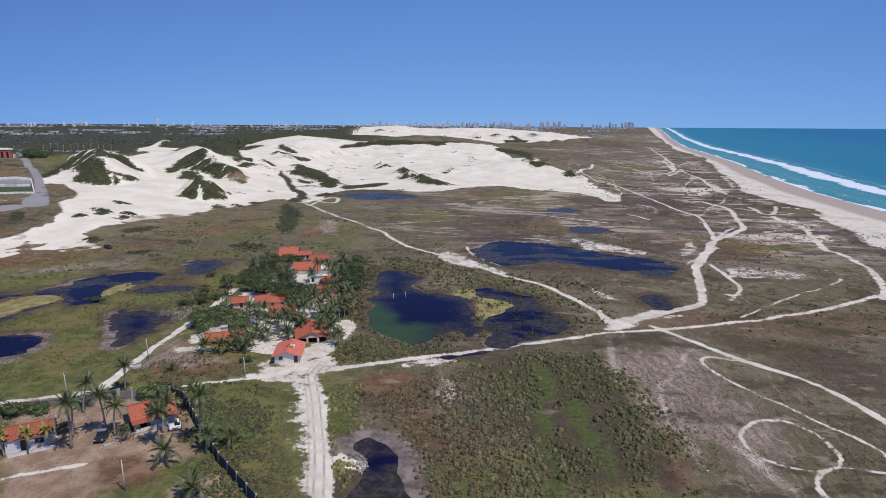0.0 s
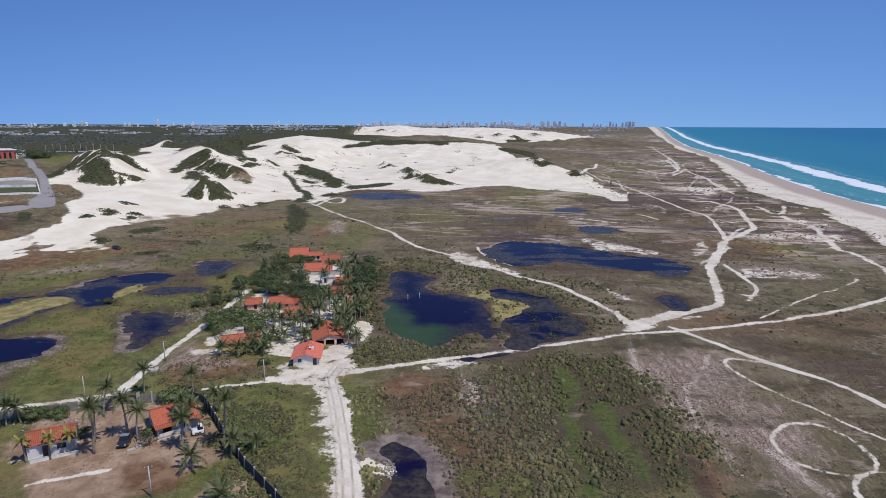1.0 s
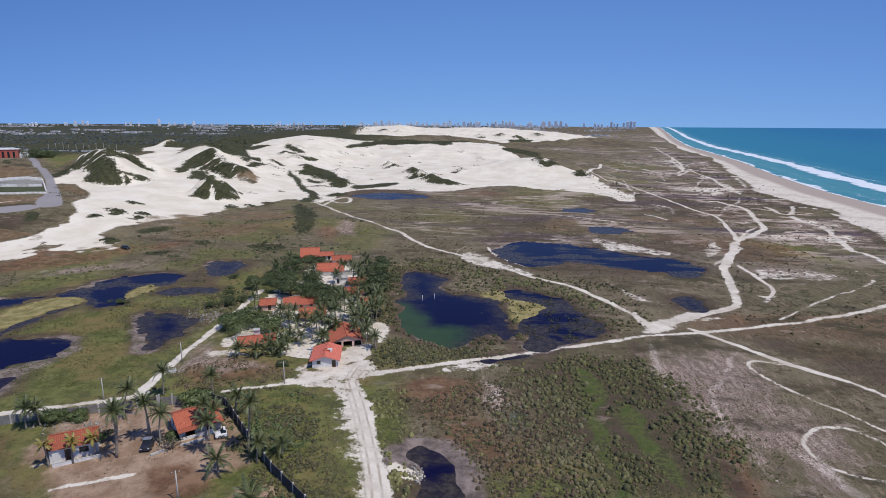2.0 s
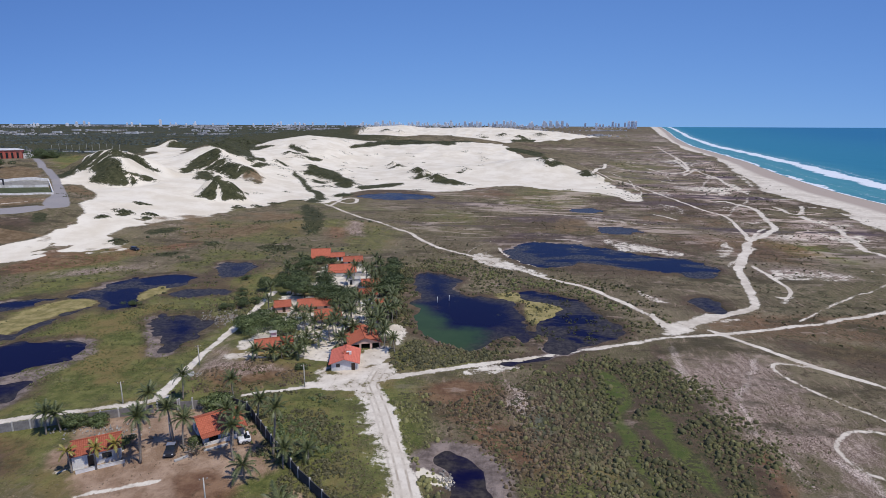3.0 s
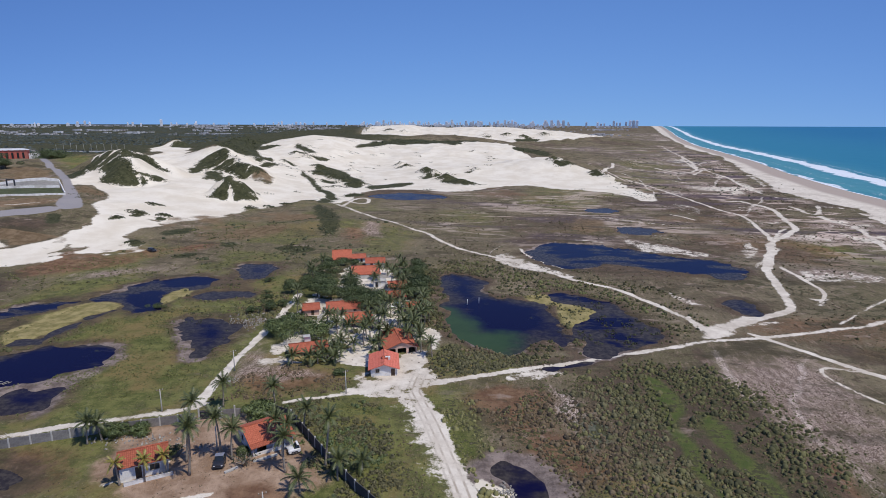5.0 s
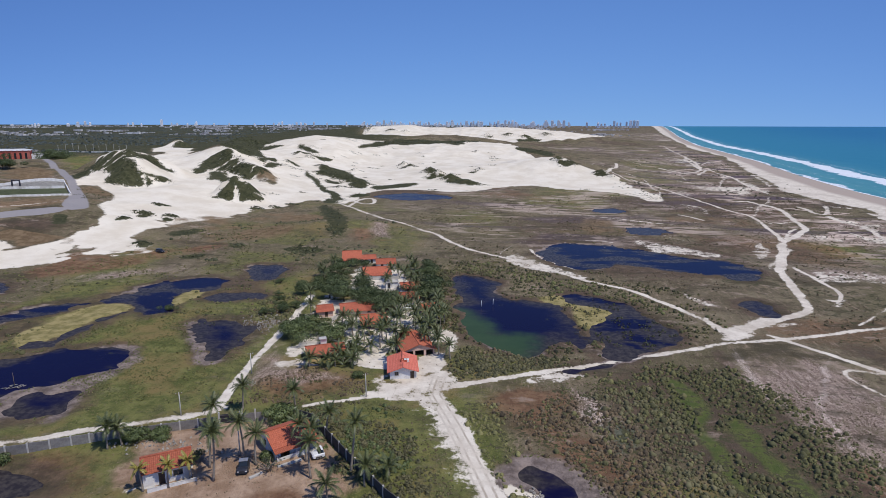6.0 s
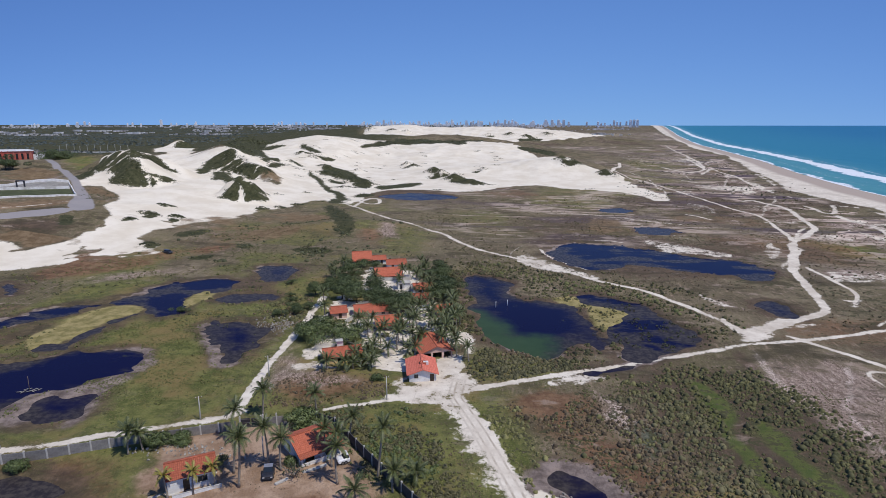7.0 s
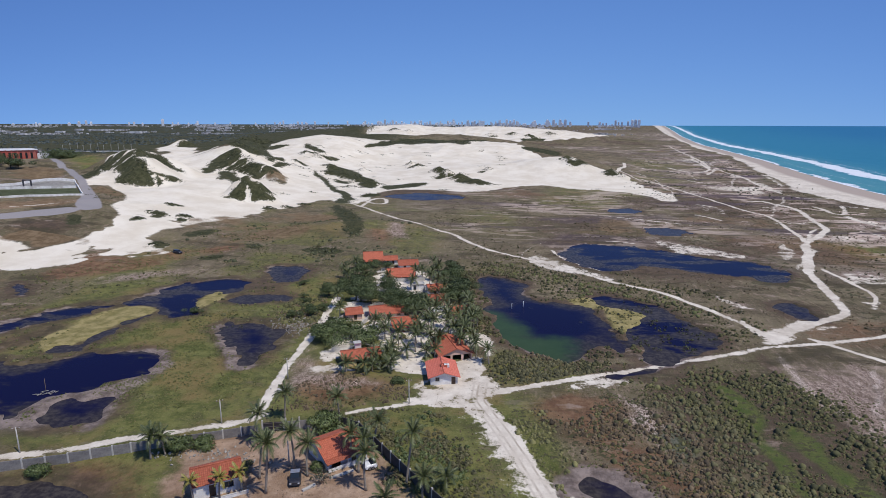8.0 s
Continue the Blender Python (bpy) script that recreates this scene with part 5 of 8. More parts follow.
    value["scrub"] = np.maximum(value["scrub"], 0.75 * smooth(760, 1000, -0.55 * x + 0.83 * y) * smooth(-120, -330, x) * smooth(30, -30, inside(x, y, rounded(covers["far_dune"][1], True))) * smooth(4, -6, np.maximum(inside(wx, wy, rounded(covers["white_peak"][1], True)), inside(wx, wy, rounded(covers["valley"][1], True)))))
    k = (x > -400) & (x < -200) & (y > 350) & (y < 560)
    lee = height(x[k] - 3.5, y[k]) - 2 * height(x[k], y[k]) + height(x[k] + 3.5, y[k])
    value["scrub"][k] = value["scrub"][k] - 0.55 * smooth(0.15, 1.3, lee) + 0.2 * smooth(-0.2, -1.2, lee) * (value["scrub"][k] > 0.3)
    for cx, cy, s, h in HUMMOCKS:
        k = (np.abs(x - cx) < 3 * s) & (np.abs(y - cy) < 3 * s)
        value["scrub"][k] = np.maximum(value["scrub"][k], np.clip(0.5 + (1 - np.hypot((wx[k] - cx) / (s * 1.1), (wy[k] - cy) / (s * 0.7))) * 0.6, 0, 1))
    for name, keys in (("cover_a", ("sand", "green", "scrub")), ("cover_b", ("rust", "pale", "dark")), ("cover_c", ("algae", "beach", "asphalt")), ("cover_d", ("track", "soil", "mud")), ("cover_e", ("lime", "teal", "ochre"))):
        layer = mesh.attributes.new(name, "FLOAT_COLOR", "POINT")
        layer.data.foreach_set("color", np.stack([value[k] for k in keys] + [value["speck"] if name == "cover_e" else plain * (0.55 + 0.45 * strand)], 1).ravel().astype(np.float32))
    layer = mesh.attributes.new("lateral", "FLOAT", "POINT")
    layer.data.foreach_set("value", lateral.astype(np.float32))
    return tagged(new("ground", mesh), "dry sandy coastal plain with scrub, tracks and white dunes", "ground", kind="structure")


def build_sea():
    xs = np.array(list(np.arange(30, 320, 4.0)) + spread(320, 4990, 4.0, 1.04))
    ys = np.array(spread(100, -4900, 30, 1.15)[::-1] + list(np.arange(100, 900, 6.0)) + spread(900, 4980, 6.0, 1.03))
    gx, gy = np.meshgrid(xs, ys)
    x, y = gx.ravel(), gy.ravel()
    z = -0.6 + 0.25 * value_noise(x, y * 0.4, 18, 31) * smooth(0, 30, x - shore(y)) + 34 * smooth(2600, 4900, np.hypot(x, y))
    # keep the sheet under the land
    z = np.where(x < shore(y) - 60, -4, z)
    mesh = sheet("water", xs, ys, z, SEA)
    layer = mesh.attributes.new("shore", "FLOAT", "POINT")
    layer.data.foreach_set("value", ((x - shore(y)) / np.sqrt(1 + np.gradient(shore(np.arange(5000.0)))[np.clip(y, 0, 4999).astype(int)] ** 2)).astype(np.float32))
    tagged(new("water", mesh), "turquoise open sea with white breaking surf", "sea", kind="structure")


build_ground()
build_sea()


def build_pond(ring, lift, thin, cloudy):
    """A still sheet of water that fills one hollow; the hollow's rim gives its shore."""
    pts = np.array(ring, float)
    lo, hi = pts.min(0) - 4, pts.max(0) + 4
    mid = pts.mean(0)
    level = -0.22 if abs(height(mid[:1], mid[1:])[0]) < 3 else float(land(pts[:, 0], pts[:, 1]).min()) + 0.1
    level += lift
    step = max(1.0, (hi - lo).max() / 60)
    xs, ys = np.arange(lo[0], hi[0], step), np.arange(lo[1], hi[1], step)
    gx, gy = np.meshgrid(xs, ys)
    d = inside(gx, gy, ring)
    mesh = sheet("pond", xs, ys, np.where(d > -5, level, level - 1.5), POND)
    layer = mesh.attributes.new("depth", "FLOAT", "POINT")
    layer.data.foreach_set("value", (d - thin).ravel().astype(np.float32))
    murk = mesh.attributes.new("murk", "FLOAT", "POINT")
    murk.data.foreach_set("value", np.full(d.size, cloudy, np.float32))
    weed = mesh.attributes.new("weed", "FLOAT", "POINT")
    weed.data.foreach_set("value", inside(gx, gy, rounded(covers["main_algae"][1], True)).ravel().astype(np.float32))
    tagged(new("pond", mesh), "shallow pond of still dark blue water", "pond", group="ponds on the plain", kind="structure")


thin_ponds = {"pond_toe": 14.0, "pond_plain": 8.0, "pond_plain_b": 9.0, "pond_small": 2.0, "pond_near": -1.0, "pond_lobe": 5.0, "pond_corner": 3.0, "pond_arm": 5.0, "pond_left": 2.0, "pond_east": 3.0, "pond_west": 1.0, "pond_field": -2.5, "pond_blue": 2.0, "pond_channel": 4.0, "pond_field_arm": -2.5}
for number, (name, ring) in enumerate(pond_rings.items()):
    build_pond(ring, 0.006 * (number % 4), thin_ponds.get(name, 0.0), {"pond_east": 1.0, "pond_west": 0.7, "pond_lobe": 0.8, "pond_toe": 1.0, "pond_field": 0.4, "pond_near": 0.3}.get(name, 0.12))


# ---- helpers for things ----
def empty(name, at, turn=0.0, label="", category="", group=""):
    ob = new(name)
    ob.matrix_world = pose(at[0], at[1], at[2], 0, 0, turn)
    return tagged(ob, label, category, group)


def mesh_of(name, bm, mat):
    mesh = bpy.data.meshes.new(name)
    bm.normal_update()
    bm.to_mesh(mesh)
    bm.free()
    for m in mat if isinstance(mat, (list, tuple)) else (mat,):
        mesh.materials.append(m)
    return mesh


def part(name, bm, mat, parent, label="", at=None):
    """One mesh under a thing or a part."""
    ob = new(name, bm if isinstance(bm, bpy.types.Mesh) else mesh_of(name, bm, mat))
    ob.parent = parent
    if at is not None:
        ob.matrix_basis = at
    return tagged(ob, label)


def box(bm, x0, x1, y0, y1, z0, z1):
    v = [bm.verts.new((x, y, z)) for z in (z0, z1) for x, y in ((x0, y0), (x1, y0), (x1, y1), (x0, y1))]
    for f in ((3, 2, 1, 0), (4, 5, 6, 7), (0, 1, 5, 4), (1, 2, 6, 5), (2, 3, 7, 6), (3, 0, 4, 7)):
        bm.faces.new([v[i] for i in f])
    return v


def boxed(*size, bevel=0.0):
    bm = bmesh.new()
    box(bm, *size)
    if bevel:
        bmesh.ops.bevel(bm, geom=bm.edges[:], offset=bevel, segments=2, affect="EDGES", profile=0.6)
    return bm


def tube(bm, path, radii, sides=8, cap=True):
    """A tapered round bar along the path."""
    rings = []
    for i, p in enumerate(path):
        p = Vector(p)
        way = Vector(path[min(i + 1, len(path) - 1)]) - Vector(path[max(i - 1, 0)])
        q = way.to_track_quat("Z", "Y")
        rings.append([bm.verts.new(p + q @ Vector((radii[i] * math.cos(a), radii[i] * math.sin(a), 0))) for a in (k * math.tau / sides for k in range(sides))])
    for a, b in zip(rings, rings[1:]):
        for k in range(sides):
            f = bm.faces.new((a[k], a[(k + 1) % sides], b[(k + 1) % sides], b[k]))
            f.smooth = True
    if cap:
        bm.faces.new(rings[0][::-1])
        bm.faces.new(rings[-1])
    return bm


def ground_at(x, y):
    return float(land(np.array([float(x)]), np.array([float(y)]))[0])


def soup(name, verts, faces, mat):
    mesh = bpy.data.meshes.new(name)
    verts, faces = np.asarray(verts, np.float32).reshape(-1, 3), np.asarray(faces, np.int32)
    n = faces.shape[1]
    mesh.vertices.add(len(verts))
    mesh.vertices.foreach_set("co", verts.ravel())
    mesh.loops.add(faces.size)
    mesh.loops.foreach_set("vertex_index", faces.ravel())
    mesh.polygons.add(len(faces))
    mesh.polygons.foreach_set("loop_start", np.arange(0, faces.size, n, dtype=np.int32))
    mesh.update()
    mesh.materials.append(mat)
    return mesh


def leaf_quads(rng, centres, sizes, up=0.35, thin=0.6, out=None):
    """One small tilted quad at each centre, facing outwards where that is given."""
    n = len(centres)
    nrm = rng.normal(size=(n, 3))
    if out is None:
        nrm[:, 2] = np.abs(nrm[:, 2]) + up
    else:
        nrm = out + nrm * 0.35
    nrm /= np.linalg.norm(nrm, axis=1)[:, None]
    a = np.cross(nrm, rng.normal(size=(n, 3)))
    a /= np.linalg.norm(a, axis=1)[:, None]
    b = np.cross(nrm, a) * thin
    s = np.asarray(sizes)[:, None]
    v = np.stack([centres - a * s, centres - b * s * 0.8, centres + a * s, centres + b * s], 1)
    return v.reshape(-1, 3), np.arange(4 * n).reshape(-1, 4)


# ---- materials of the things ----
PLASTER = surface("white_plaster", (0.62, 0.60, 0.57), (0.80, 0.79, 0.76), 0.6, 0.9, 0.2, 8, second=(0.50, 0.47, 0.43))
YELLOW_PLASTER = surface("yellow_plaster", (0.58, 0.40, 0.16), (0.70, 0.52, 0.25), 0.6, 0.9, 0.2, 8)
PINK_PLASTER = surface("pink_plaster", (0.55, 0.36, 0.28), (0.68, 0.48, 0.39), 0.6, 0.9, 0.2, 8)
CONCRETE = surface("grey_concrete", (0.15, 0.14, 0.135), (0.25, 0.235, 0.22), 0.5, 0.9, 0.3, 9, second=(0.11, 0.10, 0.095), spread=0.25)
PALE_CONCRETE = surface("pale_concrete", (0.40, 0.38, 0.35), (0.56, 0.54, 0.50), 0.5, 0.9, 0.3, 9)
TIMBER = surface("weathered_timber", (0.13, 0.09, 0.06), (0.24, 0.17, 0.11), 1.5, 0.8, 0.3, 14)
DOOR_PAINT = surface("brown_door_paint", (0.06, 0.035, 0.02), (0.10, 0.06, 0.035), 1.5, 0.6)
TRUNK = surface("palm_trunk", (0.20, 0.17, 0.14), (0.36, 0.315, 0.26), 1.2, 0.9, 0.5, 9)
BARK = surface("bark", (0.07, 0.055, 0.04), (0.14, 0.11, 0.085), 1.2, 0.9, 0.5, 9)
RED_PLASTER = surface("red_painted_plaster", (0.40, 0.075, 0.055), (0.52, 0.12, 0.085), 0.06, 0.85, second=(0.46, 0.16, 0.12))
METAL_ROOF = surface("pale_metal_roof", (0.56, 0.56, 0.56), (0.70, 0.70, 0.70), 0.1, 0.6)
WHITE_PAINT = surface("white_car_paint", (0.70, 0.70, 0.70), (0.80, 0.80, 0.80), 0.5, 0.25)
SILVER_PAINT = surface("silver_car_paint", (0.30, 0.31, 0.35), (0.38, 0.39, 0.43), 0.5, 0.3, metal=0.4)
DARK_PAINT = surface("dark_car_paint", (0.02, 0.022, 0.03), (0.035, 0.036, 0.045), 0.5, 0.3)
RUBBER = surface("rubber", (0.015, 0.015, 0.015), (0.03, 0.03, 0.03), 4, 0.8)
STEEL = surface("dull_steel", (0.25, 0.25, 0.26), (0.36, 0.36, 0.37), 3, 0.4, metal=0.8)
RUBBLE = surface("broken_rubble", (0.22, 0.20, 0.17), (0.50, 0.46, 0.41), 0.9, 0.9, 0.3, spread=0.4)
TOWER = surface("tower_render", (0.66, 0.68, 0.70), (0.82, 0.83, 0.84), 0.02, 0.8, spread=0.3)
GLASS, glass_tree, glass_bsdf = material("window_glass")
glass_bsdf.inputs["Base Color"].default_value = (0.02, 0.025, 0.03, 1)
glass_bsdf.inputs["Roughness"].default_value = 0.08
glass_bsdf.inputs["Specular IOR Level"].default_value = 0.6


def clay_tile(name, dark, light):
    m, tree, bsdf = material(name)
    coord = tree.nodes.new("ShaderNodeTexCoord").outputs["Object"]
    big, small = noise_node(tree, coord, 0.5, 5), noise_node(tree, coord, 3.5, 4)
    c = mixed(tree, band(tree, small, 0.3, 0.7), dark, light)
    c = mixed(tree, maths(tree, "MULTIPLY", band(tree, big, 0.50, 0.72), 0.6), c, (0.27, 0.070, 0.036))
    courses = tree.nodes.new("ShaderNodeTexWave")
    courses.wave_type, courses.bands_direction = "BANDS", "Y"
    courses.inputs["Scale"].default_value, courses.inputs["Distortion"].default_value = 0.9, 0.4
    tree.links.new(coord, courses.inputs["Vector"])
    c = mixed(tree, maths(tree, "MULTIPLY", band(tree, courses.outputs["Fac"], 0.75, 0.98), 0.35), c, (0.22, 0.055, 0.03))
    info = tree.nodes.new("ShaderNodeObjectInfo").outputs["Random"]
    hsv = tree.nodes.new("ShaderNodeHueSaturation")
    tree.links.new(maths(tree, "ADD", maths(tree, "MULTIPLY", info, 0.35), 0.78), hsv.inputs["Value"])
    tree.links.new(c, hsv.inputs["Color"])
    tree.links.new(hsv.outputs["Color"], bsdf.inputs["Base Color"])
    bsdf.inputs["Roughness"].default_value = 0.85
    return m


TILE = clay_tile("clay_roof_tile", (0.38, 0.098, 0.050), (0.53, 0.158, 0.088))
ROSE_TILE = clay_tile("rose_clay_roof_tile", (0.52, 0.125, 0.085), (0.66, 0.200, 0.140))
# dark tone carries the shade on the side wall's near face
SHADED_CONCRETE = surface("shaded_concrete", (0.045, 0.044, 0.046), (0.085, 0.082, 0.082), 0.6, 0.9, 0.3, 9)
# low dark ends of the shrub leaves put shadow inside the bushes
OLIVE_LEAF = foliage("olive_shrub_leaf", (0.026, 0.029, 0.011), (0.255, 0.240, 0.086), 0.85)
BROWN_LEAF = foliage("brown_shrub_leaf", (0.026, 0.020, 0.011), (0.255, 0.188, 0.100), 0.9)
GREY_LEAF = foliage("grey_green_leaf", (0.050, 0.050, 0.020), (0.195, 0.176, 0.078), 0.85)
DUNE_GREEN = foliage("dune_green_leaf", (0.038, 0.045, 0.018), (0.140, 0.142, 0.060), 0.8)
FROND = foliage("palm_frond", (0.036, 0.052, 0.016), (0.160, 0.178, 0.056), 0.5)
YELLOW_FROND = foliage("yellowing_palm_frond", (0.17, 0.15, 0.03), (0.36, 0.30, 0.06), 0.5)
LEAF = foliage("broad_leaf", (0.022, 0.040, 0.013), (0.115, 0.145, 0.042), 0.6)
LIGHT_LEAF = foliage("light_leaf", (0.026, 0.044, 0.012), (0.165, 0.205, 0.062), 0.6)
GRASS = foliage("grass_tuft", (0.072, 0.090, 0.025), (0.205, 0.208, 0.070), 0.85)
DRY_GRASS = foliage("dry_tuft", (0.070, 0.052, 0.030), (0.260, 0.200, 0.115), 0.9)
SHRUB = foliage("shrub_leaf", (0.026, 0.034, 0.014), (0.092, 0.100, 0.042), 0.8)
# distance haze is put into these leaves' colour, paler and bluer
HAZED_LEAF = foliage("hazed_far_leaf", (0.070, 0.090, 0.080), (0.145, 0.170, 0.148), 0.9)
PALE_GRASS = foliage("pale_grass", (0.100, 0.098, 0.034), (0.250, 0.225, 0.085), 0.85)
# dark end painted as shadow in the bushes, light end as sunlit tops
DUNE_LEAF = foliage("dune_shrub_leaf", (0.019, 0.022, 0.009), (0.160, 0.152, 0.052), 0.85)


# ---- houses ----
def wall_mesh(length, high, thick, holes=(), gable=0.0):
    """A wall along x from 0 to length, its face at y 0, with openings (x0, x1, z0, z1) through it."""
    bm = bmesh.new()
    xs = sorted({0.0, length, *(h[0] for h in holes), *(h[1] for h in holes)})
    zs = sorted({0.0, high, *(h[2] for h in holes), *(h[3] for h in holes)})
    for x0, x1 in zip(xs, xs[1:]):
        for z0, z1 in zip(zs, zs[1:]):
            cx, cz = (x0 + x1) / 2, (z0 + z1) / 2
            if not any(h[0] < cx < h[1] and h[2] < cz < h[3] for h in holes):
                box(bm, x0, x1, 0, thick, z0, z1)
    if gable:
        a = [bm.verts.new((x, y, z)) for y in (0, thick) for x, z in ((0, high), (length, high), (length / 2, high + gable))]
        for f in ((0, 1, 2), (5, 4, 3), (0, 3, 4, 1), (1, 4, 5, 2), (2, 5, 3, 0)):
            bm.faces.new([a[i] for i in f])
    bmesh.ops.remove_doubles(bm, verts=bm.verts[:], dist=0.0005)
    inner = [f for f in bm.faces if sum(1 for g in bm.faces if g is not f and set(g.verts) == set(f.verts)) > 0] if len(bm.faces) < 200 else []
    bmesh.ops.delete(bm, geom=inner, context="FACES_ONLY")
    return bm


def slope_mesh(length, run, drop, pitch=0.28, thick=0.10):
    """A tiled roof slope: x along the ridge, y down the slope from 0 to run, rows of barrel tiles."""
    bm = bmesh.new()
    n = max(4, int(length / pitch) * 4)
    rows = max(3, int(run / 0.9))
    top = []
    for j in range(rows + 1):
        y = run * j / rows
        sag = -0.03 * math.sin(math.pi * j / rows)
        top.append([bm.verts.new((length * i / n - length / 2, -y, -drop * j / rows + sag + 0.035 * math.cos(i * math.pi / 2))) for i in range(n + 1)])
    for a, b in zip(top, top[1:]):
        for i in range(n):
            bm.faces.new((a[i + 1], a[i], b[i], b[i + 1]))
    low = [bm.verts.new((s * length / 2, -y, z - thick)) for s, y, z in ((-1, 0, 0), (1, 0, 0), (1, run, -drop), (-1, run, -drop))]
    bm.faces.new(low)
    eave = top[-1]
    bm.faces.new([low[3], low[2]] + eave[::-1])
    bm.faces.new([low[0], low[3]] + [r[0] for r in top[::-1]])
    bm.faces.new([low[2], low[1]] + [r[-1] for r in top])
    return bm


def fit_window(parent, x0, x1, z0, z1, at):
    """Frame and pane set into an opening of the wall."""
    frame_bm = bmesh.new()
    t = 0.06
    for a in ((x0, x1, 0.05, 0.13, z0, z0 + t), (x0, x1, 0.05, 0.13, z1 - t, z1), (x0, x0 + t, 0.05, 0.13, z0 + t, z1 - t), (x1 - t, x1, 0.05, 0.13, z0 + t, z1 - t)):
        box(frame_bm, *a)
    mid = (x0 + x1) / 2
    box(frame_bm, mid - 0.025, mid + 0.025, 0.06, 0.12, z0 + t, z1 - t)
    w = part("window", frame_bm, TIMBER, parent, "dark timber window", at)
    part("pane", boxed(x0 + t, x1 - t, 0.085, 0.095, z0 + t, z1 - t), GLASS, w)
    part("sill", boxed(x0 - 0.05, x1 + 0.05, -0.06, 0.04, z0 - 0.06, z0), PALE_CONCRETE, w)


def fit_door(parent, x0, x1, z1, at):
    d = part("door", boxed(x0, x1, 0.06, 0.11, 0.0, z1, bevel=0.008), DOOR_PAINT, parent, "dark brown painted door", at)
    part("handle", boxed(x1 - 0.14, x1 - 0.10, 0.02, 0.06, 0.98, 1.10, bevel=0.008), STEEL, d)


def house(at, turn, wide, deep, eave, rise, along_x, wall_mat, label, front=(), left=(), right=(), porch=0.0, rail=None, tank=False, over=0.45, tile=None):
    """A one-storey house; its front looks to -y. Openings: ("door" or "window" or "gap", centre, width)."""
    z = ground_at(*at)
    tile = tile or TILE
    h = empty("house", (at[0], at[1], z - 0.05), turn, label, "house", "red-roofed houses")
    t = 0.18
    w2, d2 = wide / 2, deep / 2

    def openings(rows):
        out = []
        for kind, c, w in rows:
            lo, hi = {"door": (0.0, 2.05), "window": (0.95, 1.95), "gap": (0.0, 2.15)}[kind]
            out.append((c - w / 2, c + w / 2, lo, min(hi, eave - 0.15)))
        return out
    sides = (("front", pose(-w2, -d2, 0), wide, front, not along_x), ("back", pose(w2, d2, 0, 0, 0, 180), wide, (), not along_x),
             ("left", pose(-w2, d2 - t, 0, 0, 0, -90), deep - 2 * t, left, along_x), ("right", pose(w2, -d2 + t, 0, 0, 0, 90), deep - 2 * t, right, along_x))
    for _, m, length, rows, has_gable in sides:
        holes = openings(rows)
        part("wall", wall_mesh(length, eave, t, holes, rise * 0.97 if has_gable else 0.0), wall_mat, h, at=m)
        for (kind, _, _), hole in zip(rows, holes):
            if kind == "window":
                fit_window(h, *hole, m)
            elif kind == "door":
                fit_door(h, hole[0], hole[1], hole[3], m)
    part("floor_slab", boxed(-w2 - 0.25, w2 + 0.25, -d2 - 0.25 - porch, d2 + 0.25, -0.3, 0.06), PALE_CONCRETE, h)
    span, length = (deep, wide) if along_x else (wide, deep)
    run = span / 2 + over
    drop = rise * run / (span / 2)
    slope = slope_mesh(length + 2 * over, run, drop)
    mesh = mesh_of("roof_slope", slope, tile)
    quarter = 0 if along_x else -90
    for k in (0, 180):
        part("roof_slope", mesh, None, h, at=pose(0, 0, eave + rise + 0.10, 0, 0, quarter + k))
    cap = bmesh.new()
    half = (length + 2 * over) / 2
    tube(cap, [(-half, 0, 0), (0, 0, 0.02), (half, 0, 0)], [0.13, 0.13, 0.13], 8)
    part("ridge_cap", cap, tile, h, at=pose(0, 0, eave + rise + 0.10, 0, 0, quarter))
    if porch:
        slab = slope_mesh(wide + 2 * over, porch + 0.3, 0.22 * (porch + 0.3))
        part("porch_roof", slab, TILE, h, at=pose(0, -d2 - over * 0.55, eave - 0.10, 0, 0, 0))
        count = max(3, int(wide / 2.4) + 1)
        for i in range(count):
            x = -w2 + 0.1 + (wide - 0.2) * i / (count - 1)
            part("post", boxed(x - 0.08, x + 0.08, -d2 - porch + 0.05, -d2 - porch + 0.21, 0.06, eave - 0.42), PLASTER, h)
        if rail:
            part("porch_wall", boxed(-w2, w2 - 1.4, -d2 - porch + 0.07, -d2 - porch + 0.19, 0.06, 0.75), rail, h)
    if tank:
        b = bmesh.new()
        for a in ((-0.7, 0.7, -0.6, -0.5, 0, 0.5), (-0.7, 0.7, 0.5, 0.6, 0, 0.5), (-0.7, -0.6, -0.5, 0.5, 0, 0.5), (0.6, 0.7, -0.5, 0.5, 0, 0.5)):
            box(b, *a)
        part("roof_hatch", b, TILE, h, "square raised hatch on the roof", pose(0.3, -0.6, eave + rise - 0.15))
        part("water_tank", boxed(0.0, 1.15, -0.45, 0.4, -0.1, 0.55, bevel=0.05), PLASTER, h, "white box beside the hatch", pose(0.35, -0.6, eave + rise - 0.2))
    return h


house((-54.9, 129.0), 14, 5.9, 8.0, 2.0, 1.0, False, PLASTER, "white house with an orange clay tile gable roof", front=(("window", 1.5, 0.9), ("door", 5.0, 0.9)), left=(("window", 2.5, 1.0),), right=(("window", 4.0, 1.0),), tank=True, tile=ROSE_TILE, over=0.6)
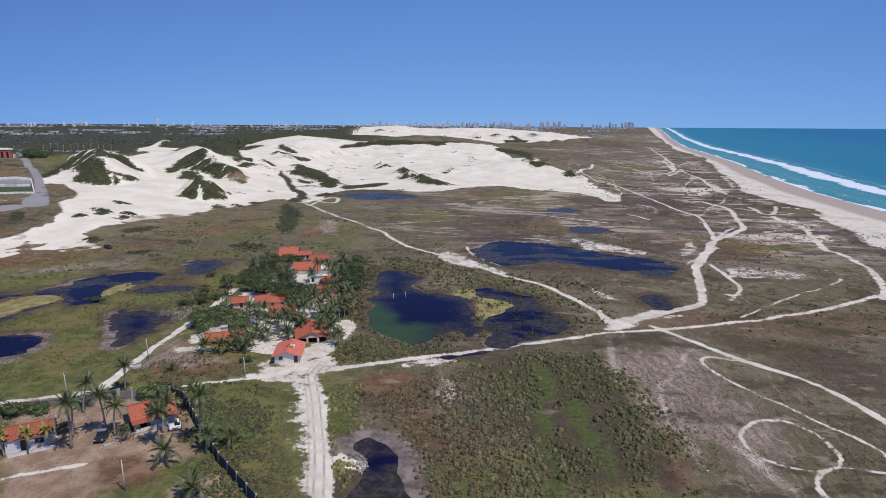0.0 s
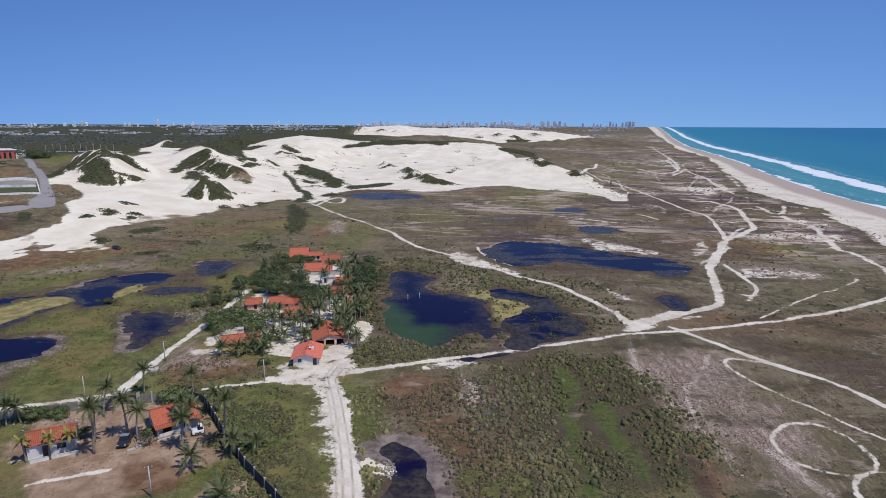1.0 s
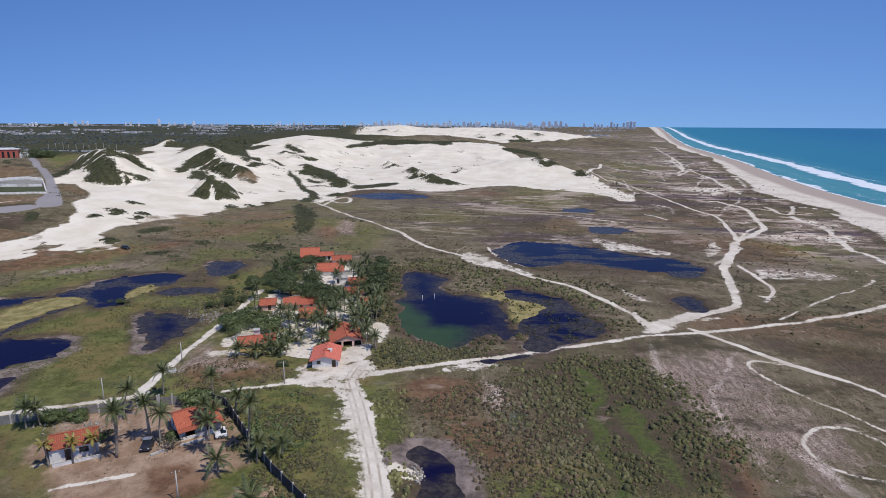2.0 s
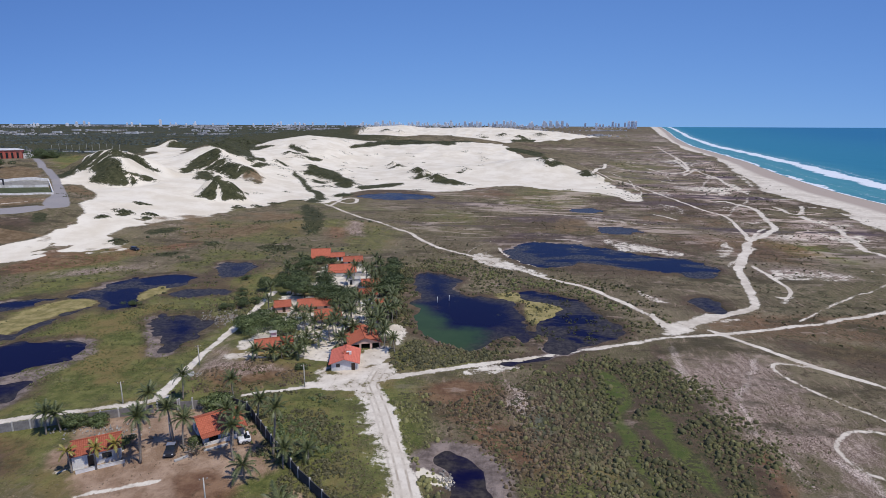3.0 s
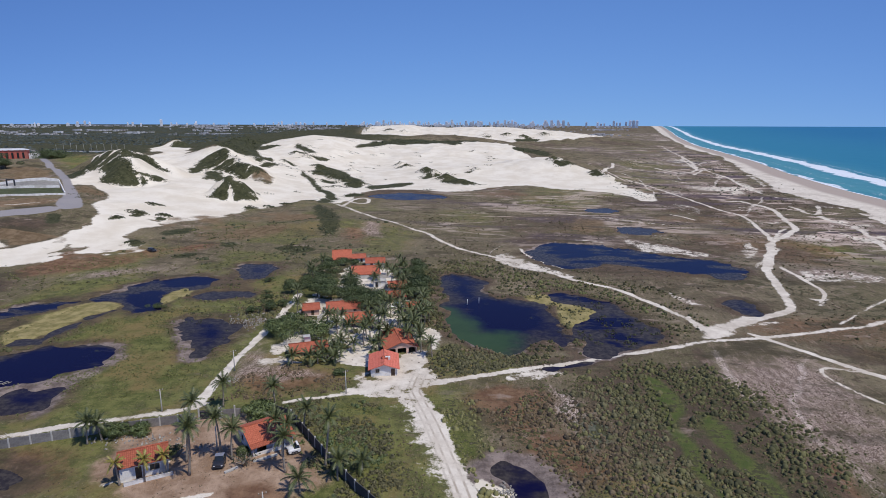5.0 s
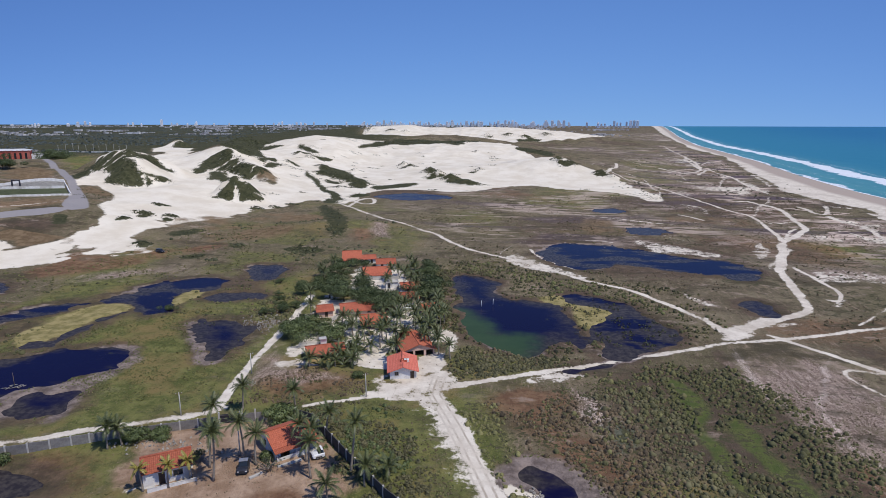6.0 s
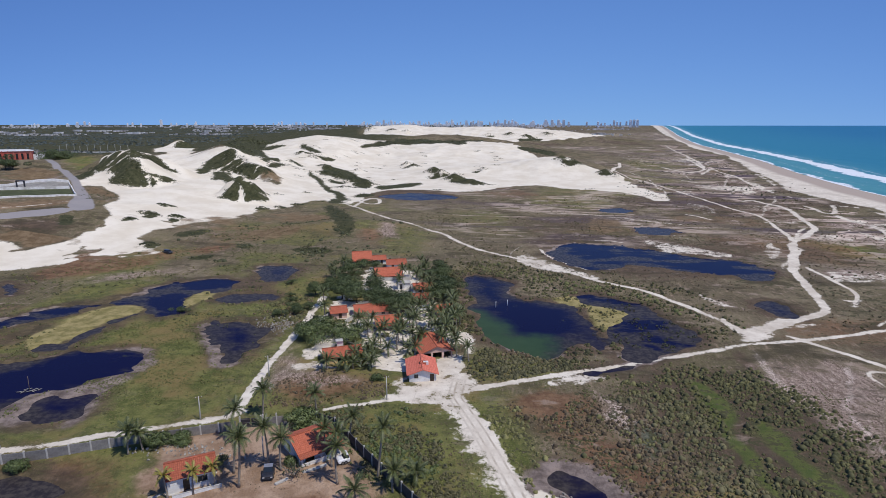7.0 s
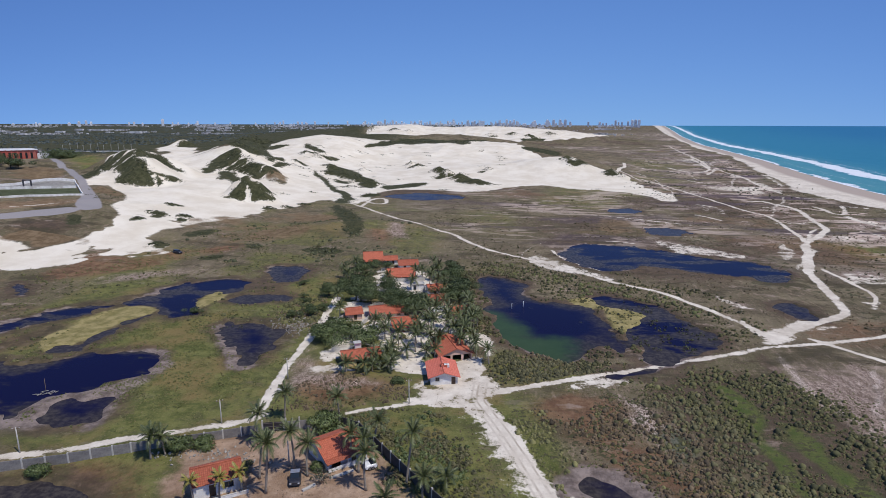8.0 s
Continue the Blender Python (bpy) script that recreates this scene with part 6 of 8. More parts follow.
house((-55.0, 143.8), 24, 7.8, 10.5, 1.75, 1.5, False, PINK_PLASTER, "large open-fronted house with an orange tile roof", front=(("gap", 1.5, 1.8), ("gap", 4.0, 2.2), ("gap", 6.6, 1.8)), left=(("window", 3.0, 1.2), ("window", 7.0, 1.2)), right=(("gap", 3.0, 1.8),))
house((-75.6, 135.4), 25, 8.6, 5.4, 2.0, 1.1, True, YELLOW_PLASTER, "long yellow house under a red tile roof", front=(("window", 1.5, 0.9), ("gap", 3.6, 1.3), ("window", 6.6, 0.9)))
house((-86.6, 166.0), 25, 4.4, 5.6, 1.9, 1.0, True, PINK_PLASTER, "small pink house with an orange roof", front=(("door", 2.5, 0.9),))
house((-77.4, 169.0), 22, 9.6, 7.0, 1.9, 1.3, True, PINK_PLASTER, "long low house with a worn red roof", front=(("window", 2.0, 1.0), ("door", 5.0, 0.9), ("window", 8.0, 1.0)), left=(("gap", 2.5, 1.2),))
house((-70.0, 159.8), 22, 7.0, 5.0, 1.9, 1.1, True, PLASTER, "house with a dark red roof beside a sandy yard", front=(("gap", 2.0, 1.4), ("window", 5.0, 1.0)), porch=1.4)
house((-98.2, 232.5), 18, 7.2, 9.0, 1.9, 2.7, True, PINK_PLASTER, "house with a tall orange tile roof at the village edge", front=(("gap", 2.0, 2.2), ("gap", 5.8, 2.2)), right=(("window", 3.0, 1.0),))
house((-91.2, 232.6), 18, 5.4, 5.6, 1.9, 1.0, True, PLASTER, "low red-roofed wing beside the tall house", front=(("window", 1.6, 1.0), ("door", 3.8, 0.9)))
house((-82.4, 226.0), 18, 7.2, 6.6, 2.1, 1.2, True, PLASTER, "red-roofed house with white walls among palms", front=(("window", 2.0, 1.0), ("gap", 5.0, 1.4)))
house((-82.6, 212.6), 18, 9.8, 7.0, 2.0, 1.3, True, PLASTER, "long red-roofed house with a white porch", front=(("window", 1.6, 1.0), ("gap", 4.6, 1.6), ("window", 8.0, 1.0)), porch=1.8, rail=PLASTER)
house((-66.0, 193.0), 20, 5.8, 6.4, 2.1, 1.2, True, PLASTER, "small white house with a red roof", front=(("door", 1.8, 0.9), ("window", 4.2, 1.0)))
house((-64.0, 181.5), 20, 5.4, 5.6, 2.0, 1.1, True, PINK_PLASTER, "small pink house with a faded red roof", front=(("gap", 2.6, 1.6),))
house((-55.8, 171.5), 24, 5.0, 5.6, 1.9, 1.1, True, PINK_PLASTER, "small house with a dull red roof under palms", front=(("window", 1.6, 0.9), ("door", 4.0, 0.9)))
house((-83.3, 83.6), 34, 6.8, 5.2, 2.5, 1.2, True, PLASTER, "white cottage with an orange tile roof and porch", front=(("door", 2.6, 0.9), ("window", 4.9, 1.4)), left=(("window", 2.2, 1.0),), over=0.3)
house((-67.8, 94.2), 45, 7.0, 6.6, 2.4, 1.35, True, PLASTER, "white cottage with an orange roof beside a shaded wall", front=(("gap", 1.8, 1.6), ("door", 5.0, 0.9)), left=(("window", 2.0, 1.0),), porch=0.9, rail=PLASTER, over=0.4)


def yard_wall(x0, y0, x1, y1, high, mat, label):
    """A low garden wall with a coping."""
    length = math.hypot(x1 - x0, y1 - y0)
    z = min(ground_at(x0, y0), ground_at(x1, y1)) - 0.15
    w = empty("garden_wall", (x0, y0, z), math.degrees(math.atan2(y1 - y0, x1 - x0)), label, "wall", "garden walls")
    part("wall_body", boxed(0, length, -0.08, 0.08, 0, high + 0.15), mat, w)
    part("coping", boxed(-0.03, length + 0.03, -0.11, 0.11, high + 0.15, high + 0.21, bevel=0.01), PALE_CONCRETE, w)


for a in ((-90.5, 157.0, -88.0, 168.0), (-82.0, 158.5, -81.0, 169.0), (-86.5, 204.0, -72.5, 208.0), (-71.5, 188.0, -70.0, 199.0), (-74.0, 186.0, -66.0, 188.6)):
    yard_wall(*a, 1.3, PALE_CONCRETE, "pale plastered garden wall round a sandy yard")


def flat_hut(at, turn, wide, deep, high, label):
    h = empty("hut", (at[0], at[1], ground_at(*at) - 0.05), turn, label, "hut")
    for m, length, holes in ((pose(-wide / 2, -deep / 2, 0), wide, ((0.6, 1.5, 0, 2.0),)), (pose(wide / 2, deep / 2, 0, 0, 0, 180), wide, ()), (pose(-wide / 2, deep / 2 - 0.15, 0, 0, 0, -90), deep - 0.3, ()), (pose(wide / 2, -deep / 2 + 0.15, 0, 0, 0, 90), deep - 0.3, ())):
        part("wall", wall_mesh(length, high, 0.15, holes), PLASTER, h, at=m)
    part("roof", boxed(-wide / 2 - 0.3, wide / 2 + 0.3, -deep / 2 - 0.3, deep / 2 + 0.3, high, high + 0.16, bevel=0.02), PALE_CONCRETE, h)


flat_hut((-77.4, 139.0), 25, 1.2, 1.2, 3.2, "slim white water tower behind the yellow house")
flat_hut((-73.3, 196.9), 20, 4.2, 3.0, 2.2, "low white flat-roofed hut between the village houses")
flat_hut((-83.1, 213.3), 18, 6.0, 2.6, 1.9, "long pale flat-roofed shed before the red-roofed houses")
flat_hut((-88.9, 182.7), 24, 3.0, 3.2, 2.1, "small pale flat-roofed hut beside the lane")


# ---- compound wall and fence ----
def panel_wall(way, step, high, mat, post_mat, post_high, name, label):
    """Panels between posts, each resting on the ground."""
    pts = []
    for (ax, ay), (bx, by) in zip(way, way[1:]):
        n = max(1, round(math.hypot(bx - ax, by - ay) / step))
        pts += [(ax + (bx - ax) * i / n, ay + (by - ay) * i / n) for i in range(n)]
    pts.append(way[-1])
    w = empty(name, (pts[0][0], pts[0][1], ground_at(*pts[0])), 0, label, "wall")
    inv = w.matrix_world.inverted()
    post = mesh_of("post", boxed(-0.13, 0.13, -0.13, 0.13, -0.4, post_high, bevel=0.015), post_mat)
    for (ax, ay), (bx, by) in zip(pts, pts[1:]):
        length, turn = math.hypot(bx - ax, by - ay), math.degrees(math.atan2(by - ay, bx - ax))
        z = (ground_at(ax, ay) + ground_at(bx, by)) / 2
        part("panel", boxed(0.13, length - 0.13, -0.06, 0.06, -0.4, high), mat, w, at=inv @ pose(ax, ay, z, 0, 0, turn))
        part("post", post, None, w, at=inv @ pose(ax, ay, ground_at(ax, ay), 0, 0, turn))
    return w


panel_wall([(-150.0, 71.0), (-121.3, 83.5), (-105.7, 89.8), (-95.2, 94.3), (-84.0, 99.4)], 3.1, 1.7, CONCRETE, PALE_CONCRETE, 1.85, "boundary_wall", "grey concrete panel wall with square posts")
panel_wall([(-79.6, 101.0), (-75.0, 102.4)], 2.4, 1.8, CONCRETE, PALE_CONCRETE, 2.5, "gate_wall", "short grey wall with tall pale posts beside the gateway")
panel_wall([(-70.5, 104.2), (-66.4, 102.6), (-56.4, 91.6), (-48.1, 83.2), (-39.7, 76.3), (-24.0, 63.0)], 3.2, 1.9, SHADED_CONCRETE, PALE_CONCRETE, 2.1, "side_wall", "concrete boundary wall, dark with painted shade, with pale post tops")

yard_wall(-83.4, 78.6, -77.6, 82.4, 0.7, PLASTER, "low white wall before the cottage")


def field_gate(x0, y0, x1, y1):
    """A dark sheet-metal double gate between the wall's ends."""
    length = math.hypot(x1 - x0, y1 - y0)
    g = empty("yard_gate", (x0, y0, ground_at(x0, y0)), math.degrees(math.atan2(y1 - y0, x1 - x0)), "dark metal double gate in the boundary wall", "gate")
    for k in (0, 1):
        a = 0.15 + k * length / 2
        leaf = part("gate_leaf", boxed(a, a + length / 2 - 0.2, -0.03, 0.03, 0.12, 1.85), DARK_PAINT, g)
        for z in (0.3, 1.0, 1.7):
            part("rail", boxed(a, a + length / 2 - 0.2, -0.06, -0.03, z - 0.04, z + 0.04), STEEL, leaf)
    for x in (0.0, length):
        part("gate_post", boxed(x - 0.14, x + 0.14, -0.14, 0.14, -0.3, 2.3, bevel=0.02), PALE_CONCRETE, g)


field_gate(-83.6, 99.9, -80.0, 101.0)


# ---- palms and trees ----
def frond_mesh(rng, length, droop, mat):
    """A feathered leaf: an arched rib with leaflets on both sides."""
    bm = bmesh.new()
    n = 9
    path = [Vector((length * (s - 0.12 * s ** 3), 0, length * (0.42 * s - droop * s * s))) for s in (i / n for i in range(n + 1))]
    tube(bm, path, [0.05 * (1 - 0.8 * i / n) for i in range(n + 1)], 3, False)
    for k in range(4, 34):
        s = k / 34
        i = min(int(s * n), n - 1)
        p = path[i].lerp(path[i + 1], s * n - i)
        way = (path[i + 1] - path[i]).normalized()
        reach = length * 0.235 * (math.sin(math.pi * (0.12 + 0.86 * s)) ** 0.7) * rng.uniform(0.85, 1.15)
        for side in (-1, 1):
            tip = p + way * reach * 0.55 + Vector((0, side * reach * 0.8, -reach * rng.uniform(0.25, 0.55)))
            a, b = p - way * 0.03, p + way * 0.06
            bm.faces.new([bm.verts.new(v) for v in (a, b, tip)])
    return mesh_of("frond", bm, mat)


frond_rng = random.Random(5)
FRONDS = [frond_mesh(frond_rng, 2.9, d, FROND) for d in (0.18, 0.36, 0.58, 0.85)]
YELLOW_FRONDS = [frond_mesh(frond_rng, 2.0, d, YELLOW_FROND) for d in (0.30, 0.5, 0.8)]


def palm(at, high, lean, seed, label, size=1.0, yellow=False, count=20):
    rng = random.Random(seed)
    z = ground_at(*at)
    p = empty("palm_tree", (at[0], at[1], z - 0.1), rng.uniform(0, 360), label, "palm tree", "coconut palms")
    bend = lean
    path = [(bend * (s ** 1.6) * high * 0.12, 0.03 * high * math.sin(3 * s), s * high) for s in (i / 8 for i in range(9))]
    r = 0.17 * (0.8 + 0.03 * high)
    bm = tube(bmesh.new(), path, [r * (1.5 if i == 0 else 1.12 - 0.055 * i + (0.03 if i % 2 else 0)) for i in range(9)], 8)
    part("trunk", bm, TRUNK, p)
    top = Vector(path[-1])
    kinds = YELLOW_FRONDS if yellow else FRONDS
    for i in range(count):
        t = i / count
        tilt = -64 + 92 * t + rng.uniform(-8, 8)
        mesh = kinds[min(len(kinds) - 1, int(t * len(kinds)))]
        m = Matrix.Translation(top) @ pose(0, 0, 0, 0, 0, i * 137.5 + rng.uniform(-15, 15)) @ pose(0, 0, 0, 0, tilt * 0.75, 0) @ Matrix.Diagonal((*[size * rng.uniform(0.85, 1.12)] * 3, 1))
        part("frond", mesh, None, p, at=m)
    if not yellow and high > 3:
        nuts = bmesh.new()
        for k in range(6):
            a = k * 1.05
            bmesh.ops.create_icosphere(nuts, subdivisions=1, radius=0.13, matrix=Matrix.Translation(top + Vector((0.24 * math.cos(a), 0.24 * math.sin(a), -0.18 - 0.08 * (k % 2)))))
        part("coconut_bunch", nuts, YELLOW_FROND if seed % 3 == 0 else LEAF, p)
    return p


# palms of the walled yard: place, height
yard_palms = [(-98.3, 89.2, 4.2), (-96.6, 90.6, 3.6), (-82.8, 94.9, 6.0), (-81.9, 105.6, 5.4), (-77.6, 86.0, 7.0), (-75.0, 82.6, 9.2), (-72.9, 88.4, 7.4), (-70.3, 87.5, 5.4),
              (-62.8, 90.0, 5.6), (-60.4, 85.7, 6.3), (-54.7, 88.4, 9.4), (-65.2, 93.2, 5.6), (-71.4, 106.8, 4.8), (-62.5, 98.8, 4.8), (-51.6, 85.4, 3.4)]
for i, (x, y, h) in enumerate(yard_palms):
    palm((x, y), h, 0.6 + 0.5 * (i % 3), 100 + i, "coconut palm with a pale trunk in the walled yard", 0.88, count=23)
for i, (x, y, h) in enumerate([(-48.6, 88.6, 2.0), (-56.3, 81.4, 2.6), (-47.9, 74.6, 2.4), (-46.4, 72.6, 3.0)]):
    palm((x, y), h, 0.4, 150 + i, "young coconut palm with long low fronds", 1.05, count=16)
for i, (x, y, h) in enumerate([(-84.4, 79.0, 4.0), (-81.0, 80.2, 4.0), (-78.6, 82.3, 3.6)]):
    palm((x, y), h, -0.6, 160 + i, "young palm with yellowing fronds before the white cottage", 0.9, True, 15)

village_rng = random.Random(11)
village_palms = [(-102.6, 207.4), (-82.2, 191.3), (-69.8, 208.8), (-71, 220.6), (-74, 212.5), (-64.2, 199.5), (-89.5, 162.3), (-76.6, 157.9), (-73.1, 150.2), (-65.4, 155.5), (-64.5, 148.6), (-62.7, 154.6), (-60.1, 152.6), (-52.1, 149.6), (-53.8, 155.1), (-52.7, 161.8), (-52.8, 169.4), (-51.4, 165.8), (-50.9, 156.2), (-48.3, 140.6), (-49.3, 145.3), (-57.3, 134.7), (-60.3, 140.4), (-71.2, 129.9), (-70.3, 133.1), (-69.3, 136.3), (-69.3, 140.9), (-77, 128.6), (-55.2, 153.3), (-58.4, 160.1)]
village_palms += [(-56.3, 174.1), (-58.6, 168.2), (-78, 140.9), (-68.4, 144.6), (-62.5, 145.4), (-63.6, 142.8), (-65, 138.9), (-57.8, 146.1), (-60.6, 147), (-52.2, 143.1), (-51, 150.8), (-50.7, 159.5), (-49.8, 162.3), (-52.1, 161.5), (-54.5, 158.8), (-60.6, 173.2), (-66, 175.6), (-67.7, 172.9), (-72.9, 153.6), (-76, 150.8), (-67, 161.1), (-72.1, 138.1), (-67.3, 134.8), (-72, 134.7), (-45, 138), (-67.3, 130.8), (-72.8, 129.2), (-74.9, 203.7), (-67.9, 214.4), (-66.2, 193.2)]
village_palms += [(-52.4, 153.2), (-53.4, 164.6), (-53.2, 171.8), (-55.6, 163), (-52.8, 146.4), (-61.8, 164.8), (-64.2, 168.4), (-63, 159.8), (-57.2, 156.6), (-53.8, 175.2), (-62.6, 186.2), (-69.2, 198.8), (-74.6, 196.2), (-100.4, 214.6), (-98.8, 200.4), (-84, 199), (-93, 172.4), (-69, 151.6)]
for i, (x, y) in enumerate(village_palms):
    low = y < 141 and x < -58
    palm((x, y), village_rng.uniform(1.4, 2.6) if low else village_rng.uniform(3.0, 5.4), village_rng.uniform(-1, 1.2), 200 + i, "coconut palm among the village houses", village_rng.uniform(0.85, 1.08), count=17)


def crown_points(rng, radius, high, count):
    """Leaf places on a few uneven lobes, with gaps."""
    lobes = [(rng.normal(0, 0.42, 3) * (radius, radius, high * 0.45), rng.uniform(0.38, 0.62)) for _ in range(9)]
    out, way = [], []
    for c, r in lobes:
        d = rng.normal(size=(count // 9, 3))
        d /= np.linalg.norm(d, axis=1)[:, None]
        shell = rng.uniform(0.72, 1.06, (count // 9, 1))
        out.append(c + d * shell * r * (radius, radius, high * 0.62))
        way.append(d)
    pts, way = np.concatenate(out), np.concatenate(way)
    keep = pts[:, 2] > -high * 0.55
    return pts[keep], way[keep]


def tree_kind(seed, radius, high, trunk, mat, leaf):
    rng = np.random.default_rng(seed)
    pts, facing = crown_points(rng, radius, high, 3600)
    crown = soup("crown", *leaf_quads(rng, pts, rng.uniform(leaf * 0.5, leaf * 1.1, len(pts)), 0.5, 0.7, facing), mat)
    bm = bmesh.new()
    tube(bm, [(0, 0, 0), (0.1, 0.05, trunk * 0.5), (0.05, 0.1, trunk)], [0.34, 0.26, 0.22], 8)
    for k in range(6):
        a = k * 1.047 + rng.uniform(-0.3, 0.3)
        q = Vector((math.cos(a) * radius * 0.6, math.sin(a) * radius * 0.6, trunk + high * rng.uniform(0.2, 0.6)))
        s = Vector((0.05, 0.1, trunk * 0.9))
        tube(bm, [s, s.lerp(q, 0.5) + Vector((0, 0, 0.3)), q], [0.16, 0.10, 0.04], 6)
    return crown, mesh_of("trunk", bm, BARK), trunk + high * 0.45


TREES = {"dark": [tree_kind(s, 4.6, 3.6, 1.6, LEAF, 0.23) for s in (1, 2, 3)], "light": [tree_kind(s, 5.0, 3.2, 1.4, LIGHT_LEAF, 0.23) for s in (4, 5)], "low": [tree_kind(s, 3.0, 2.2, 0.5, LIGHT_LEAF, 0.20) for s in (6, 7)]}


def tree(at, kind, k, size, turn, label):
    crown, trunk, lift = TREES[kind][k % len(TREES[kind])]
    t = empty("tree", (at[0], at[1], ground_at(*at) - 0.1), turn, label, "tree", "broad-leaved trees")
    t.scale = (size, size, size)
    part("trunk", trunk, None, t)
    part("crown", crown, None, t, at=pose(0, 0, lift))


dark_trees = [(-97.7, 190.8), (-94.7, 196.5), (-86.4, 184.7), (-82.3, 190.3), (-90.4, 181.8), (-74.3, 176.8), (-77.5, 181.3), (-67.7, 168.9), (-69.7, 173.6), (-60.1, 188.4),
              (-58.1, 194.5), (-95.0, 208.6), (-100.3, 184.5), (-90.0, 190.0), (-64.0, 218.0), (-61.0, 206.0), (-72.0, 170.5), (-78.5, 176.0), (-70.5, 178.5), (-60.5, 183.0), (-56.5, 188.5), (-84.5, 178.5)]
for i, p in enumerate(dark_trees):
    tree(p, "dark", i, 0.85 + 0.05 * (i % 6), i * 77, "dense dark green broad-leaved tree beside the houses")
for i, p in enumerate([(-450, 411), (-438, 412), (-456, 420), (-430, 411), (-560, 592), (-545, 578), (-528, 560), (-512, 545), (-500, 532), (-486, 520), (-578, 612), (-600, 632), (-624, 660), (-536, 582), (-508, 552)]):
    tree(p, "dark", i, 1.5 + 0.2 * (i % 3), i * 61, "dark tree beside the inland road")
for i, p in enumerate([(-95.0, 224.0), (-90.5, 222.5), (-100.5, 222.0), (-70.0, 222.5), (-66.0, 212.0)]):
    tree(p, "dark", i, 0.62 + 0.06 * (i % 3), i * 41, "small dark green tree before the red-roofed houses")
for i, p in enumerate([(-86.0, 145.2), (-82.6, 150.3), (-77.6, 147.6), (-88.5, 150.5)]):
    tree(p, "light", i, 1.0 + 0.1 * (i % 2), i * 63, "broad bright green shade tree beside the lane")
for i, (x, y, s) in enumerate([(-72.6, 101.6, 1.1), (-69.9, 100.8, 0.9), (-95.0, 92.4, 0.9), (-92.2, 93.6, 0.85), (-128.0, 79.4, 0.9), (-69.2, 89.2, 0.55), (-64.4, 124.5, 0.5), (-114.0, 84.2, 0.8)]):
    tree((x, y), "low", i, s, i * 50, "leafy green bush beside the boundary wall")
for i, (x, y, s) in enumerate([(-99.0, 165.0, 0.9), (-101.5, 168.5, 0.8), (-96.5, 169.5, 0.8), (-104.0, 163.0, 0.7), (-113.5, 196.0, 0.6), (-135.5, 163.5, 0.7), (-105.0, 176.0, 0.6), (-108.0, 182.0, 0.5)]):
    tree((x, y), "dark", i, s * 0.6, i * 50, "low dark bush on the open plain")


def bare_tree(at):
    """A fallen-looking half-bare tree with crooked limbs."""
    rng = random.Random(3)
    t = empty("bare_tree", (at[0], at[1], ground_at(*at) - 0.05), 20, "half-bare grey tree with crooked limbs in the yard", "tree")
    bm = bmesh.new()
    for k in range(9):
        a = k * 0.7
        q = Vector((math.cos(a) * rng.uniform(1.2, 2.4), math.sin(a) * rng.uniform(1.2, 2.4), rng.uniform(0.8, 2.4)))
        tube(bm, [(0, 0, 0), q * 0.4 + Vector((0, 0, 0.5)), q], [0.12, 0.08, 0.03], 6)
    part("trunk", bm, TRUNK, t)
    g = np.random.default_rng(9)
    pts = g.normal(0, 0.9, (220, 3)) * (1.0, 1.0, 0.4) + (0, 0, 1.7)
    part("crown", soup("crown", *leaf_quads(g, pts, g.uniform(0.10, 0.22, 220)), SHRUB), None, t)


bare_tree((-67.6, 86.2))
# tree added to fill the dark, shadowy patch behind the cottage
tree((-81.1, 86.8), "dark", 1, 0.42, 35, "low dark tree added for the shadowy patch behind the white cottage")


# ---- poles, vehicles and loose things ----
def pole(at, high, label, arm=True):
    p = empty("utility_pole", (at[0], at[1], ground_at(*at) - 0.3), 30, label, "pole", "utility poles")
    part("mast", tube(bmesh.new(), [(0, 0, 0), (0, 0, high * 0.5), (0, 0, high + 0.3)], [0.13, 0.11, 0.085], 8), PALE_CONCRETE, p)
    if arm:
        part("cross_arm", boxed(-0.6, 0.6, -0.05, 0.05, high, high + 0.1), TIMBER, p)
        for k in (-0.5, 0.5):
            part("insulator", tube(bmesh.new(), [(k, 0, high + 0.1), (k, 0, high + 0.16), (k, 0, high + 0.24)], [0.05, 0.06, 0.03], 8), WHITE_PAINT, p)


pole((-92.9, 102.3), 4.8, "grey concrete pole beside the wall lane")
pole((-88.5, 122.8), 5.0, "thin concrete pole beside the sandy lane")
pole((-59.7, 115.4), 5.2, "concrete pole beside the gate path")
pole((-122.4, 88.6), 4.8, "grey concrete pole outside the boundary wall")
pole((-58.4, 73.9), 5.2, "pale lamp pole on the bare yard")
pole((-74.4, 90.0), 4.4, "thin pale pole in the walled yard", False)


def wheel(parent, x, y, r):
    bm = tube(bmesh.new(), [(x - 0.1, y, r), (x - 0.07, y, r), (x + 0.07, y, r), (x + 0.1, y, r)], [r * 0.9, r, r, r * 0.9], 16)
    w = part("wheel", bm, RUBBER, parent)
    part("rim", tube(bmesh.new(), [(x - 0.11, y, r), (x, y, r), (x + 0.11, y, r)], [r * 0.55] * 3, 12), STEEL, w)


